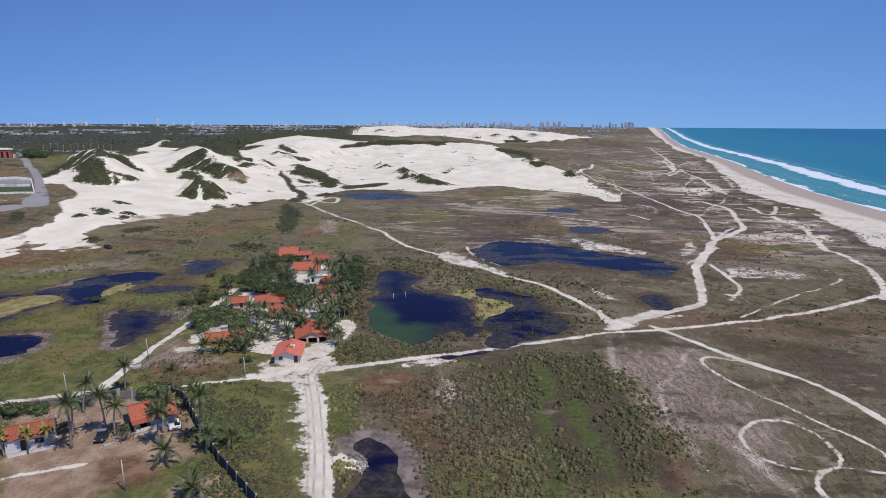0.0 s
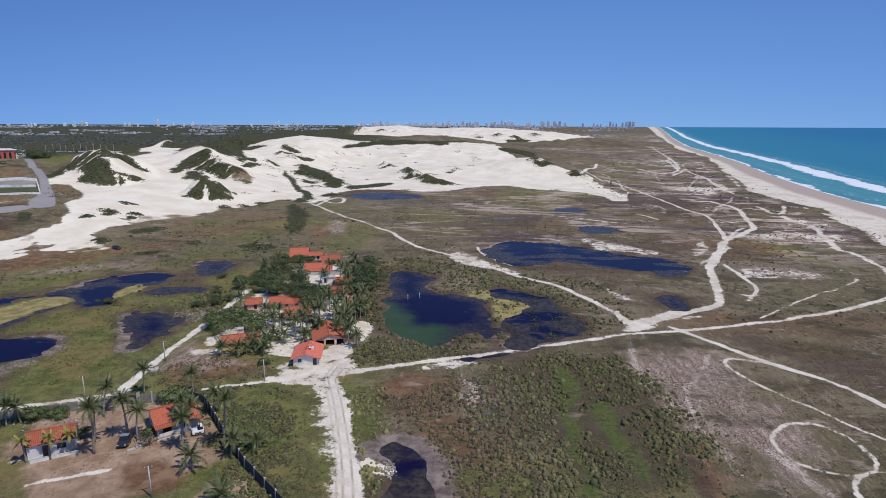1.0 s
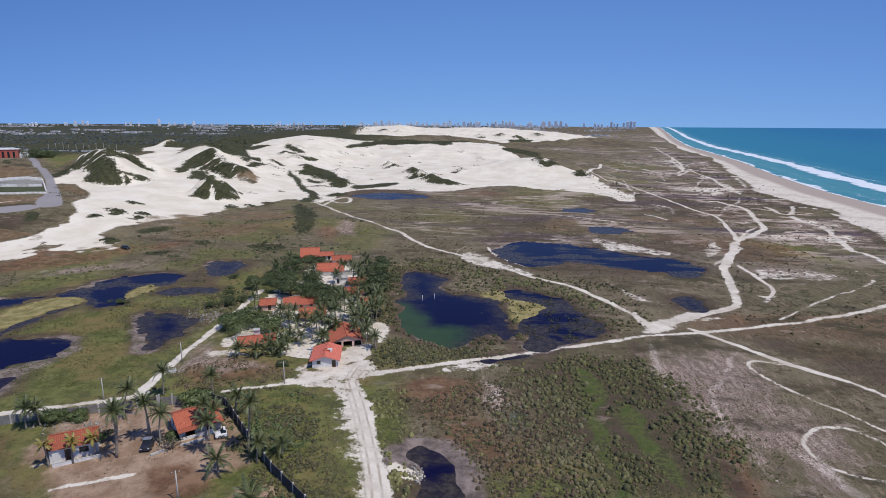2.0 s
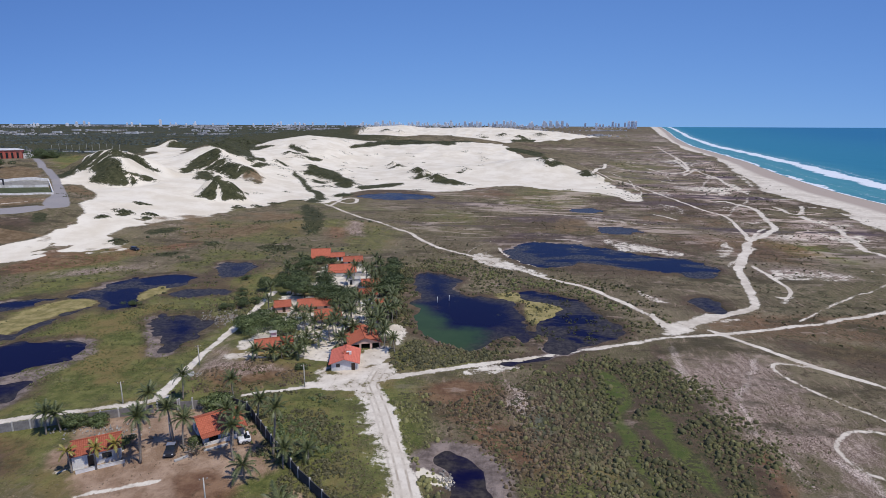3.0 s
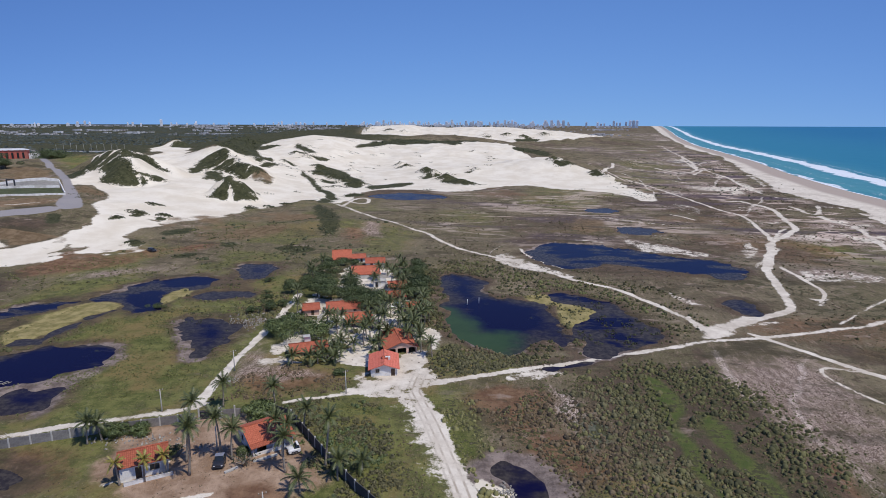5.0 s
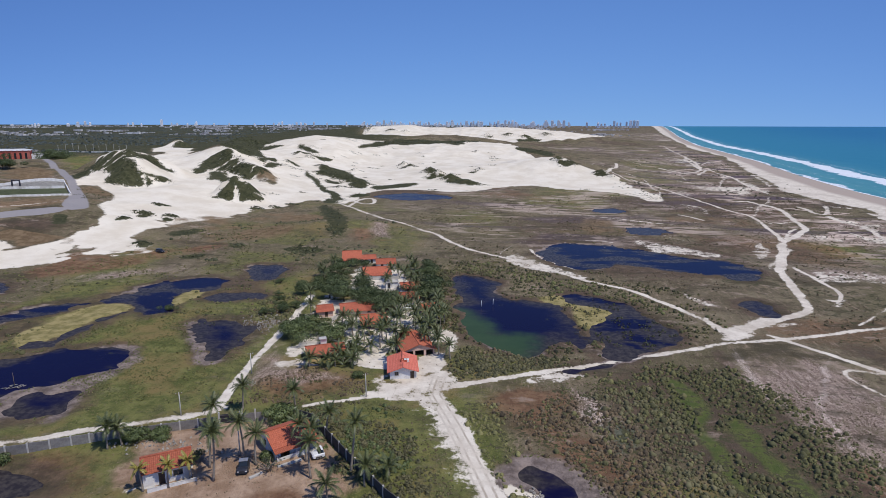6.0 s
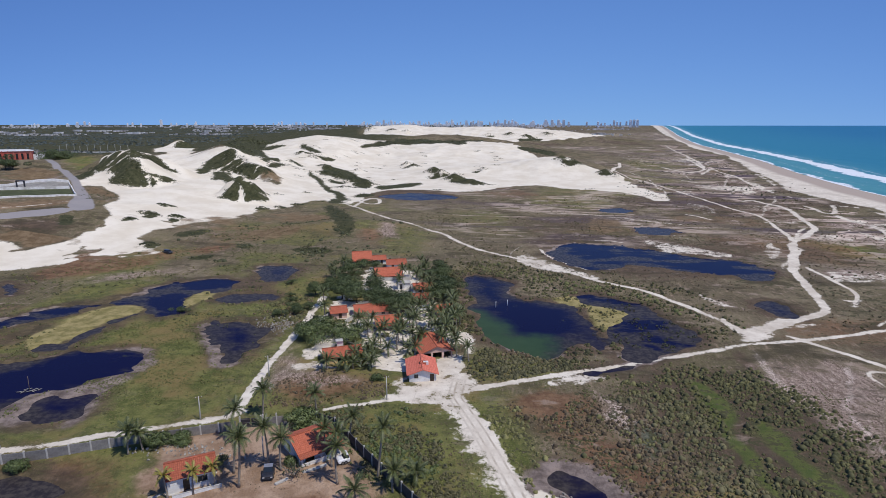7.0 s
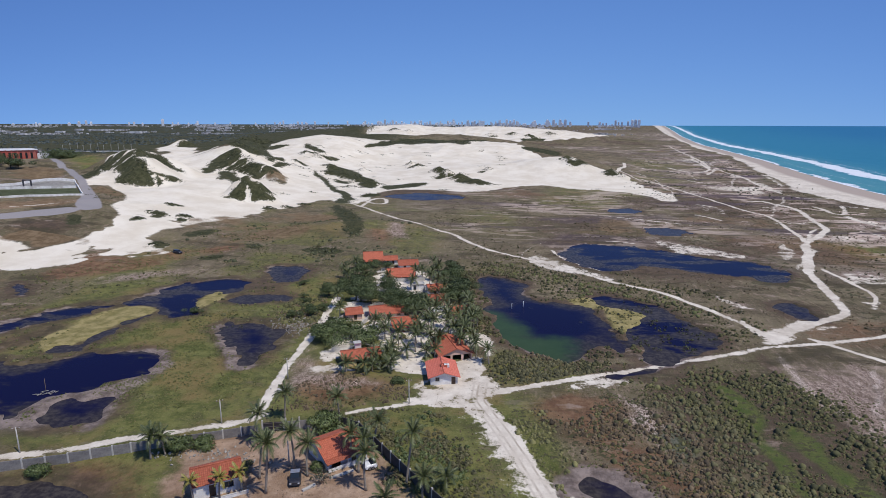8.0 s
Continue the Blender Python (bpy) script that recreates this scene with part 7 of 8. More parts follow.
def shell(sections):
    """A closed body from cross sections (y, half width, low, high, shoulder)."""
    bm = bmesh.new()
    rings = []
    for y, w, lo, hi, sh in sections:
        rings.append([bm.verts.new(p) for p in ((-w, y, lo), (-w, y, sh), (-w * 0.86, y, hi), (w * 0.86, y, hi), (w, y, sh), (w, y, lo))])
    for a, b in zip(rings, rings[1:]):
        for k in range(6):
            bm.faces.new((a[k], a[(k + 1) % 6], b[(k + 1) % 6], b[k]))
    bm.faces.new(rings[0])
    bm.faces.new(rings[-1][::-1])
    bmesh.ops.recalc_face_normals(bm, faces=bm.faces[:])
    bmesh.ops.bevel(bm, geom=bm.edges[:], offset=0.04, segments=2, affect="EDGES", profile=0.6)
    return bm


def car(at, turn, body_mat, roof_mat, label, length=4.0, box_back=True):
    c = empty("car", (at[0], at[1], ground_at(*at)), turn, label, "car", "parked cars")
    h = length / 2
    part("body", shell(((-h, 0.76, 0.4, 0.78, 0.66), (-h + 0.2, 0.85, 0.32, 0.92, 0.78), (-h + 1.1, 0.87, 0.3, 1.0, 0.85), (h - 0.25, 0.87, 0.3, 1.02, 0.86), (h, 0.82, 0.4, 0.95, 0.8))), body_mat, c)
    part("cabin", shell(((-h + 0.95, 0.74, 0.95, 1.0, 0.97), (-h + 1.5, 0.76, 0.95, 1.55, 1.2), (h - (0.25 if box_back else 1.0), 0.76, 0.95, 1.56, 1.2), (h - 0.1, 0.74, 0.95, 1.05, 1.0))), GLASS, c, "dark glazed cabin")
    part("roof", boxed(-0.7, 0.7, -h + 1.45, h - (0.2 if box_back else 1.0), 1.54, 1.62, bevel=0.03), roof_mat, c)
    for x in (-0.78, 0.78):
        for y in (-h + 0.75, h - 0.75):
            wheel(c, x, y, 0.33)
    for x in (-0.6, 0.6):
        part("headlight", boxed(x - 0.14, x + 0.14, -h - 0.03, -h + 0.1, 0.6, 0.74, bevel=0.02), WHITE_PAINT, c)
    part("bumper", boxed(-0.78, 0.78, -h - 0.1, -h + 0.06, 0.36, 0.52, bevel=0.03), DARK_PAINT, c)
    part("rear_bumper", boxed(-0.78, 0.78, h - 0.06, h + 0.1, 0.36, 0.52, bevel=0.03), DARK_PAINT, c)


car((-71.6, 85.7), 18, DARK_PAINT, SILVER_PAINT, "dark off-road car with a silver roof on the bare yard", 2.6)
car((-61.4, 91.6), -55, WHITE_PAINT, WHITE_PAINT, "white car parked beside the cottage", 2.0)
car((-62.2, 173.4), -60, WHITE_PAINT, WHITE_PAINT, "white car parked between the village houses")
car((-185.8, 234.5), 70, DARK_PAINT, DARK_PAINT, "dark off-road car at the edge of the sand", 4.2)


def plank(at, turn, length, label):
    p = empty("plank", (at[0], at[1], ground_at(*at) + 0.02), turn, label, "plank")
    part("board", boxed(-length / 2, length / 2, -0.22, 0.22, 0, 0.3, bevel=0.03), PALE_CONCRETE, p)


plank((-69.0, 84.6), 52, 2.2, "pale concrete beam lying in the yard")
plank((-65.2, 88.8), 40, 4.0, "long pale concrete beam beside the porch")


def rubble(at, spread_x, spread_y, count, seed, label):
    g = random.Random(seed)
    bm = bmesh.new()
    for _ in range(count):
        x, y = at[0] + g.gauss(0, spread_x), at[1] + g.gauss(0, spread_y)
        s = g.uniform(0.12, 0.42)
        m = Matrix.Translation((x, y, ground_at(x, y) + s * 0.25)) @ Euler((g.uniform(0, 3), g.uniform(0, 3), g.uniform(0, 3))).to_matrix().to_4x4() @ Matrix.Diagonal((s, s * g.uniform(0.5, 1), s * g.uniform(0.4, 0.9), 1))
        bmesh.ops.create_cube(bm, size=1.0, matrix=m)
    tagged(new("rubble", mesh_of("rubble", bm, RUBBLE)), label, "rubble", kind="stuff")


rubble((-99.5, 157.5), 4.2, 4.0, 560, 1, "heap of broken white and grey rubble beside the lane")
rubble((-86.8, 117.6), 0.9, 0.7, 60, 2, "small pale rubble heap beside the lane")
rubble((-88.0, 91.5), 5.0, 1.6, 160, 3, "scattered pale stones behind the cottage")
rubble((-25.2, 87.5), 0.9, 1.2, 90, 4, "white stones beside the small dark pond")
block = empty("concrete_block", (-87.4, 117.0, ground_at(-87.4, 117.0)), 25, "pale concrete block beside the lane", "block")
part("slab", boxed(-0.9, 0.9, -0.6, 0.6, -0.05, 0.5, bevel=0.04), PALE_CONCRETE, block)


def stake_raft(at):
    """A stake with a pale drift of boards in the pond."""
    r = empty("stake", (at[0], at[1], -0.9), 20, "thin stake with pale driftwood standing in the pond", "stake")
    part("mast", tube(bmesh.new(), [(0, 0, 0), (0.02, 0, 2), (0.05, 0, 4.0)], [0.06, 0.05, 0.04], 6), TIMBER, r)
    rng = random.Random(5)
    for k in range(9):
        x, y, a, l = rng.uniform(-1.6, 2.2), rng.uniform(-0.9, 0.6), rng.uniform(-40, 70), rng.uniform(0.7, 1.9)
        part("driftwood", tube(bmesh.new(), [(-l / 2, 0, 0), (0, 0.05, 0.04), (l / 2, 0, 0)], [0.05, 0.09, 0.04], 6), RUBBLE, r, at=pose(x, y, 0.70 + 0.02 * k, 0, 0, a))


stake_raft((-137.0, 110.2))


def pond_post(x, y):
    """A pale post that stands out of the water."""
    p = empty("post", (x, y, -0.9), 0, "slim pale post standing in the village pond", "post", "posts in the pond")
    part("shaft", tube(bmesh.new(), [(0, 0, 0), (0.03, 0, 1.4), (0.05, 0.02, 2.6)], [0.10, 0.09, 0.08], 8), WHITE_PAINT, p)


pond_post(-40.7, 180.9)
pond_post(-37.2, 183.3)


# ---- far buildings inland ----
def walled_court():
    """Two long courts, one paved and one of turf, between low white walls."""
    z = ground_at(-322, 322)
    s = empty("walled_court", (-322.0, 322.0, z), 0, "long paved court and turf strip between white walls", "sports court")
    back, middle, front = ((-372.0, 303.0), (-326.1, 345.5)), ((-345.0, 270.0), (-311.1, 328.3)), ((-330.0, 250.0), (-291.7, 310.2))

    def local_to(p, h):
        return (p[0] + 322, p[1] - 322, ground_at(*p) - z + h)
    for (a, b), high in ((back, 1.9), (middle, 1.8), (front, 1.0), ((back[1], front[1]), 1.4)):
        bm = bmesh.new()
        span = 8
        ends = [(a[0] + (b[0] - a[0]) * k / span, a[1] + (b[1] - a[1]) * k / span) for k in range(span + 1)]
        nx, ny = -(b[1] - a[1]), b[0] - a[0]
        n = math.hypot(nx, ny)
        nx, ny = 0.3 * nx / n, 0.3 * ny / n
        rows = [[bm.verts.new(local_to((p[0] + s1 * nx, p[1] + s1 * ny), h)) for s1, h in ((-1, -1.0), (-1, high), (1, high), (1, -1.0))] for p in ends]
        for r0, r1 in zip(rows, rows[1:]):
            for k in range(4):
                bm.faces.new((r0[k], r1[k], r1[(k + 1) % 4], r0[(k + 1) % 4]))
        bm.faces.new(rows[0])
        bm.faces.new(rows[-1][::-1])
        bmesh.ops.recalc_face_normals(bm, faces=bm.faces[:])
        part("wall", bm, PLASTER, s)
    for name, (a, b), (c, d), mat in (("paving", middle, back, PALE_CONCRETE), ("turf", front, middle, TURF)):
        bm = bmesh.new()
        grid = []
        for i in range(9):
            p, q = [(u[0] + (v[0] - u[0]) * i / 8, u[1] + (v[1] - u[1]) * i / 8) for u, v in ((a, b), (c, d))]
            grid.append([bm.verts.new(local_to((p[0] + (q[0] - p[0]) * j / 6, p[1] + (q[1] - p[1]) * j / 6), 0.35)) for j in range(7)])
        for g0, g1 in zip(grid, grid[1:]):
            for j in range(6):
                bm.faces.new((g0[j], g1[j], g1[j + 1], g0[j + 1]))
        bmesh.ops.solidify(bm, geom=bm.faces[:], thickness=0.6)
        bmesh.ops.recalc_face_normals(bm, faces=bm.faces[:])
        part(name, bm, mat, s)
    for k in (-2.6, 2.6):
        part("frame_post", boxed(-6 + k - 0.3, -6 + k + 0.3, -11.2, -10.6, 0, 5.6), DARK_PAINT, s, "black square frame")
    for h in (0.5, 5.2):
        part("frame_bar", boxed(-8.6, -3.4, -11.2, -10.6, h, h + 0.6), DARK_PAINT, s)


TURF = surface("short_turf", (0.115, 0.140, 0.066), (0.180, 0.200, 0.100), 0.2, 0.9)
walled_court()


def red_hall():
    s = empty("hall", (-622.0, 596.0, ground_at(-622, 596) - 1), 38, "large red hall with tall bays and a pale roof", "hall")
    s.scale = (0.85, 0.85, 0.85)
    for m, l in ((pose(-32, -14, 0), 64), (pose(32, 14, 0, 0, 0, 180), 64), (pose(-32, 13.5, 0, 0, 0, -90), 27), (pose(32, -13.5, 0, 0, 0, 90), 27)):
        holes = [(k, k + 2.6, 3.0, 11.0) for k in range(4, int(l) - 5, 6)]
        part("wall", wall_mesh(l, 14, 0.5, holes), RED_PLASTER, s, at=m)
        for h in holes:
            part("window", boxed(h[0], h[1], 0.3, 0.4, h[2], h[3]), GLASS, s, at=m)
    for k in range(11):
        part("pillar", boxed(-32 + k * 6.2, -31 + k * 6.2, -14.9, -14, 0, 14.4), RED_PLASTER, s)
    roof = bmesh.new()
    v = [roof.verts.new(p) for p in ((-33, -15.2, 14), (33, -15.2, 14), (33, 15, 14), (-33, 15, 14), (-26, 0, 16.2), (26, 0, 16.2))]
    for f in ((0, 1, 5, 4), (1, 2, 5), (2, 3, 4, 5), (3, 0, 4), (3, 2, 1, 0)):
        roof.faces.new([v[i] for i in f])
    part("roof", roof, METAL_ROOF, s)
    part("annex", boxed(33, 52, -12, 6, 0, 9), PLASTER, s, "pale annex")


red_hall()


def far_post(at, high):
    p = empty("floodlight_pole", (at[0], at[1], ground_at(*at) - 0.5), 40, "tall thin pole beside the inland playing field", "pole", "field poles")
    part("mast", tube(bmesh.new(), [(0, 0, 0), (0, 0, high * 0.5), (0, 0, high)], [0.22, 0.18, 0.15], 6), PALE_CONCRETE, p)
    part("lamp_frame", boxed(-0.6, 0.6, -0.2, 0.2, high - 0.2, high + 0.4), PALE_CONCRETE, p)


for k in range(11):
    far_post((-720.6 + 9.8 * k + (k % 3), 788.7 + 1.75 * k), 10 + (k % 3) * 1.5)
yard_wall(-730.0, 788.0, -610.0, 808.0, 1.6, PLASTER, "low white wall round the inland playing field")

# the town on the horizon
tower_rng = random.Random(21)
tower_meshes = []
for w, h in ((14, 34), (18, 44), (22, 30), (16, 52), (26, 24), (20, 60)):
    bm = bmesh.new()
    box(bm, -w / 2, w / 2, -w / 2, w / 2, -30, h)
    box(bm, -w / 4, w / 4, -w / 4, w / 4, h, h + 4)
    for k in range(int(h / 3.2)):
        box(bm, -w / 2 - 0.5, w / 2 + 0.5, -w / 2 - 0.5, w / 2 + 0.5, k * 3.2 + 2.4, k * 3.2 + 3.0)
    tower_meshes.append(mesh_of("tower_body", bm, TOWER))


def town_tower(angle, distance, kind, scale):
    x, y = -distance * math.sin(radians(angle)), distance * math.cos(radians(angle))
    t = empty("tower_block", (x, y, ground_at(x, y) - 6), angle, "pale high-rise block on the hazy horizon", "tower block", "town towers")
    t.scale = (scale, scale, scale)
    part("tower_body", tower_meshes[kind], None, t)


for i in range(288):
    a = tower_rng.choice((tower_rng.uniform(-9, 24), tower_rng.uniform(-3, 17), tower_rng.uniform(-3, 17), tower_rng.uniform(-9, 45)))
    town_tower(a, tower_rng.uniform(4100, 4600), tower_rng.randrange(6), tower_rng.uniform(0.35, 0.85))
for a in (-9.6, -9.9, -9.3, -3.2, -2.7, -2.1, -1.5):
    town_tower(a, 4150, 5, 0.9)


# ---- grass, scrub and far woods ----
def scatter(rng, ring, count, keep_off=1.0):
    """Places inside a ring, off the tracks, the ponds and the houses' yards."""
    p = np.array(ring, float)
    lo, hi = p.min(0), p.max(0)
    x, y = rng.uniform(lo[0], hi[0], count), rng.uniform(lo[1], hi[1], count)
    ok = inside(x, y, ring) > 0
    x, y = x[ok], y[ok]
    for wide, way in track_ways.values():
        ok = along(x, y, way) > wide * 0.45 + 0.3 * keep_off
        x, y = x[ok], y[ok]
    ok = pond_depth(x, y) < -0.5
    return x[ok], y[ok]


def dome_of(rng, x, y, z, s, flat):
    """Lumpy rounded bush bodies, one at each place."""
    sides, n = 7, len(x)
    lift, reach = np.array([0.0, 0.42, 0.80]), np.array([0.92, 0.88, 0.55])
    a = np.arange(sides) * math.tau / sides
    lump = rng.uniform(0.72, 1.18, (n, 3, sides))
    vx = x[:, None, None] + s[:, None, None] * 0.72 * reach[None, :, None] * lump * np.cos(a)
    vy = y[:, None, None] + s[:, None, None] * 0.72 * reach[None, :, None] * lump * np.sin(a)
    vz = z[:, None, None] - 0.05 + s[:, None, None] * flat * 1.15 * lift[None, :, None] * lump
    ring = np.stack([vx, vy, vz], 3).reshape(n, -1, 3)
    top = np.stack([x, y, z + s * flat * 1.12], 1)[:, None]
    v = np.concatenate([ring, top], 1)
    f = [(r * sides + k, r * sides + (k + 1) % sides, (r + 1) * sides + (k + 1) % sides, (r + 1) * sides + k) for r in range(2) for k in range(sides)]
    f += [(2 * sides + k, 2 * sides + (k + 1) % sides, 3 * sides, 3 * sides) for k in range(sides)]
    f = np.array(f)[None] + (np.arange(n) * (3 * sides + 1))[:, None, None]
    return v.reshape(-1, 3), f.reshape(-1, 4)


def tufts(name, rng, x, y, size, mat, label, leaves=7, flat=0.55, category="grass", body=False):
    """Low clumps of small leaves, one at each place."""
    n = len(x)
    s = (np.clip(np.exp(rng.normal(-0.42, 0.38, n)), 0.32, 1.45) if body else rng.uniform(0.5, 1.25, n)) * size
    z = np.maximum(land(x, y), -0.25)
    d = rng.normal(size=(n, leaves, 3))
    d /= np.linalg.norm(d, axis=2)[..., None]
    d[..., 2] = np.abs(d[..., 2])
    facing = d.reshape(-1, 3).copy()
    d = d * rng.uniform(0.75 if body else 0.45, 1.0, (n, leaves, 1)) * (0.75, 0.75, flat * (1.15 if body else 1.0))
    c = np.stack([x, y, z], 1)[:, None] + d * s[:, None, None]
    v, f = leaf_quads(rng, c.reshape(-1, 3), np.repeat(s * (0.26 if body else 0.40), leaves) * rng.uniform(0.6, 1.2, n * leaves), 0.6, 0.75, facing)
    if body:
        bv, bf = dome_of(rng, x, y, z, s * (0.78 if leaves > 12 else 1.0), flat)
        bf = bf + len(v)
        v = np.concatenate([v, bv])
        mesh = bpy.data.meshes.new(name)
        quads, caps = bf[bf[:, 2] != bf[:, 3]], bf[bf[:, 2] == bf[:, 3]][:, :3]
        mesh.from_pydata(v.tolist(), [], np.concatenate([f, quads]).tolist() + caps.tolist())
        mesh.polygons.foreach_set("use_smooth", np.concatenate([np.zeros(len(f), bool), np.ones(len(quads) + len(caps), bool)]))
        mesh.materials.append(mat)
    else:
        mesh = soup(name, v, f, mat)
    tagged(new(name, mesh), label, category, kind="stuff")


tuft_rng = np.random.default_rng(4)


def patchy(rng, ring, count, fade, size, low, seed, wet=False):
    """Places that thin out over the ring's edge and gather in patches."""
    p = np.array(ring, float)
    lo, hi = p.min(0) - fade, p.max(0) + fade
    x, y = rng.uniform(lo[0], hi[0], count), rng.uniform(lo[1], hi[1], count)
    chance = smooth(-fade, fade, inside(x, y, ring)) * smooth(low, low + 0.5, value_noise(x, y, size, seed) * 0.7 + value_noise(x, y, size * 0.35, seed + 1) * 0.5)
    ok = rng.uniform(size=count) < chance
    x, y = x[ok], y[ok]
    for wide, way in track_ways.values():
        ok = along(x, y, way) > wide * 0.5 + 0.2
        x, y = x[ok], y[ok]
    for name in ("west_algae", "village", "junction", "cross", "shoulder", "shoulder_scrub", "mud_near", "near_heap", "red_dark", "lime_stripe", "lime_right", "bright", "road_white", "strip", "cross_side"):
        ok = inside(x, y, covers[name][1]) < rng.uniform(-1.5, 0.8, len(x))
        x, y = x[ok], y[ok]
    ok = (pond_depth(x, y) < -0.4) | wet
    return x[ok], y[ok]


near_field = [(-40, 72), (-44, 112), (-28, 126), (-5, 134), (20, 144), (32, 128), (36, 104), (36, 72)]
shrub_field = [(-14, 131), (6, 142), (19, 140), (26, 126), (30, 107), (27, 84), (24, 72), (4, 72), (0, 96), (-6, 116)]
track_belt = [(-42, 116), (-34, 116), (-28, 96), (-22, 84), (-21, 72), (-30, 72), (-34, 86)]
brown_field = [(-34, 118), (-14, 122), (-2, 108), (4, 90), (8, 72), (-14, 72), (-12, 84), (-22, 96)]
middle_field = [(-12, 124), (-2, 128), (2, 112), (8, 92), (12, 78), (0, 84), (-6, 104)]
for ring, count, fade, clump, low, seed, size, mat, label in (
        (shrub_field, 7500, 4, 12, -0.25, 71, 0.72, DUNE_LEAF, "rounded dark shrubs on the damp field"),
        (shrub_field, 7000, 4, 12, -0.1, 171, 0.64, OLIVE_LEAF, "olive shrubs on the damp field"),
        (track_belt, 2400, 2, 6, -0.4, 173, 0.64, OLIVE_LEAF, "olive shrubs beside the sandy track"),
        (brown_field, 6600, 3, 7, -0.5, 175, 0.56, BROWN_LEAF, "brown dry shrubs on the damp field"),
        (brown_field, 1600, 3, 8, -0.2, 177, 0.58, OLIVE_LEAF, "olive shrubs among the dry ones"),
        (middle_field, 3400, 3, 7, -0.4, 179, 0.66, GREY_LEAF, "grey-green shrubs in the damp hollow")):
    tufts("shrubs", tuft_rng, *patchy(tuft_rng, ring, count, fade, clump, low, seed), size, mat, label, 6, 0.75, "shrubs", True)
tufts("grass", tuft_rng, *patchy(tuft_rng, near_field, 9000, 6, 10, -0.25, 73), 0.36, GRASS, "green tussocks between the shrubs", 8)
tufts("grass", tuft_rng, *patchy(tuft_rng, near_field, 5000, 6, 9, -0.1, 76), 0.32, DRY_GRASS, "dry brown grass on the damp field", 8)
side_field = [(-72, 107), (-63, 113), (-52, 116), (-49, 106), (-42, 88), (-38, 72), (-44, 68), (-50, 78)]
tufts("shrubs", tuft_rng, *patchy(tuft_rng, side_field, 7000, 2, 6, -0.3, 77), 0.62, GREY_LEAF, "thick green scrub beside the sandy track", 18, 0.75, "shrubs", True)
tufts("shrubs", tuft_rng, *patchy(tuft_rng, side_field, 3600, 2, 7, -0.2, 181), 0.68, LIGHT_LEAF, "grey-green scrub beside the sandy track", 18, 0.75, "shrubs", True)
tufts("grass", tuft_rng, *patchy(tuft_rng, side_field, 3600, 2, 7, -0.2, 79), 0.42, GRASS, "green tussocks beside the sandy track")
verge = [(-50, 112), (-46, 112), (-33, 80), (-30, 70), (-38, 70), (-42, 88)]
tufts("grass", tuft_rng, *patchy(tuft_rng, verge, 2600, 2, 7, -0.3, 80), 0.30, DRY_GRASS, "dry grass beside the sandy track")
meadow = [(-150, 90), (-98, 104), (-92, 132), (-110, 152), (-122, 166), (-160, 160), (-165, 120)]
tufts("grass", tuft_rng, *patchy(tuft_rng, meadow, 16000, 4, 6, -0.2, 81), 0.36, GRASS, "short green grass of the wet meadow")
tufts("grass", tuft_rng, *patchy(tuft_rng, meadow, 6000, 4, 8, -0.1, 83), 0.28, PALE_GRASS, "pale grass of the wet meadow")
tufts("grass", tuft_rng, *patchy(tuft_rng, [(-125, 78), (-70, 108), (-40, 76), (-60, 60), (-120, 66)], 2600, 3, 8, 0.0, 84), 0.22, DRY_GRASS, "sparse dry grass of the bare yard")
dry = [(30, 72), (36, 110), (28, 140), (45, 158), (90, 170), (110, 130), (95, 72)]
tufts("dry_grass", tuft_rng, *patchy(tuft_rng, dry, 15000, 4, 12, -0.4, 85), 0.24, DRY_GRASS, "dry brown grass tufts on the near plain")
ring_wide = [(-58, 148), (-64, 240), (-30, 252), (24, 205), (30, 172), (-10, 140), (-46, 126)]
tufts("reeds", tuft_rng, *patchy(tuft_rng, ring_wide, 9000, 4, 11, -0.45, 87), 0.72, DUNE_LEAF, "dark reed clumps round the village pond", 7, 0.7, "reeds", True)
tufts("reeds", tuft_rng, *patchy(tuft_rng, ring_wide, 6500, 4, 8, -0.1, 89), 0.66, PALE_GRASS, "pale reed clumps round the village pond", 8, 0.7)
lobe = pond_shapes["pond_lobe"]
tufts("reeds", tuft_rng, *patchy(tuft_rng, lobe, 2600, 2, 5, 0.0, 105, True), 0.5, SHRUB, "dark reeds standing in the shallow water", 8, 0.8)
tufts("reeds", tuft_rng, *patchy(tuft_rng, pond_shapes["pond_lane"], 700, 1, 4, 0.2, 107, True), 0.4, SHRUB, "dark reeds standing in the small pond", 8, 0.8)
rim = [(-46, 222), (-30, 206), (-8, 192), (6, 190), (20, 176), (26, 160), (34, 166), (22, 188), (4, 204), (-18, 216), (-38, 236), (-62, 240)]
tufts("shrubs", tuft_rng, *patchy(tuft_rng, rim, 1800, 2, 7, -0.4, 109), 0.85, GRASS, "olive shrubs in a belt beside the pond", 7, 0.7, "shrubs", True)
bank = [(-50, 122), (-46, 131), (-43, 145), (-30, 146), (-22, 141), (-20, 136), (-30, 131), (-44, 123)]
for count, clump, low, seed, size, mat, label in (
        (3600, 6, -0.5, 201, 0.62, GREY_LEAF, "thick olive shrubs between the road and the pond"),
        (2600, 7, -0.3, 203, 0.70, DUNE_LEAF, "dark shrubs between the road and the pond"),
        (1500, 5, -0.2, 205, 0.50, BROWN_LEAF, "dry brown shrubs between the road and the pond")):
    tufts("shrubs", tuft_rng, *patchy(tuft_rng, bank, count, 2, clump, low, seed), size, mat, label, 7, 0.75, "shrubs", True)
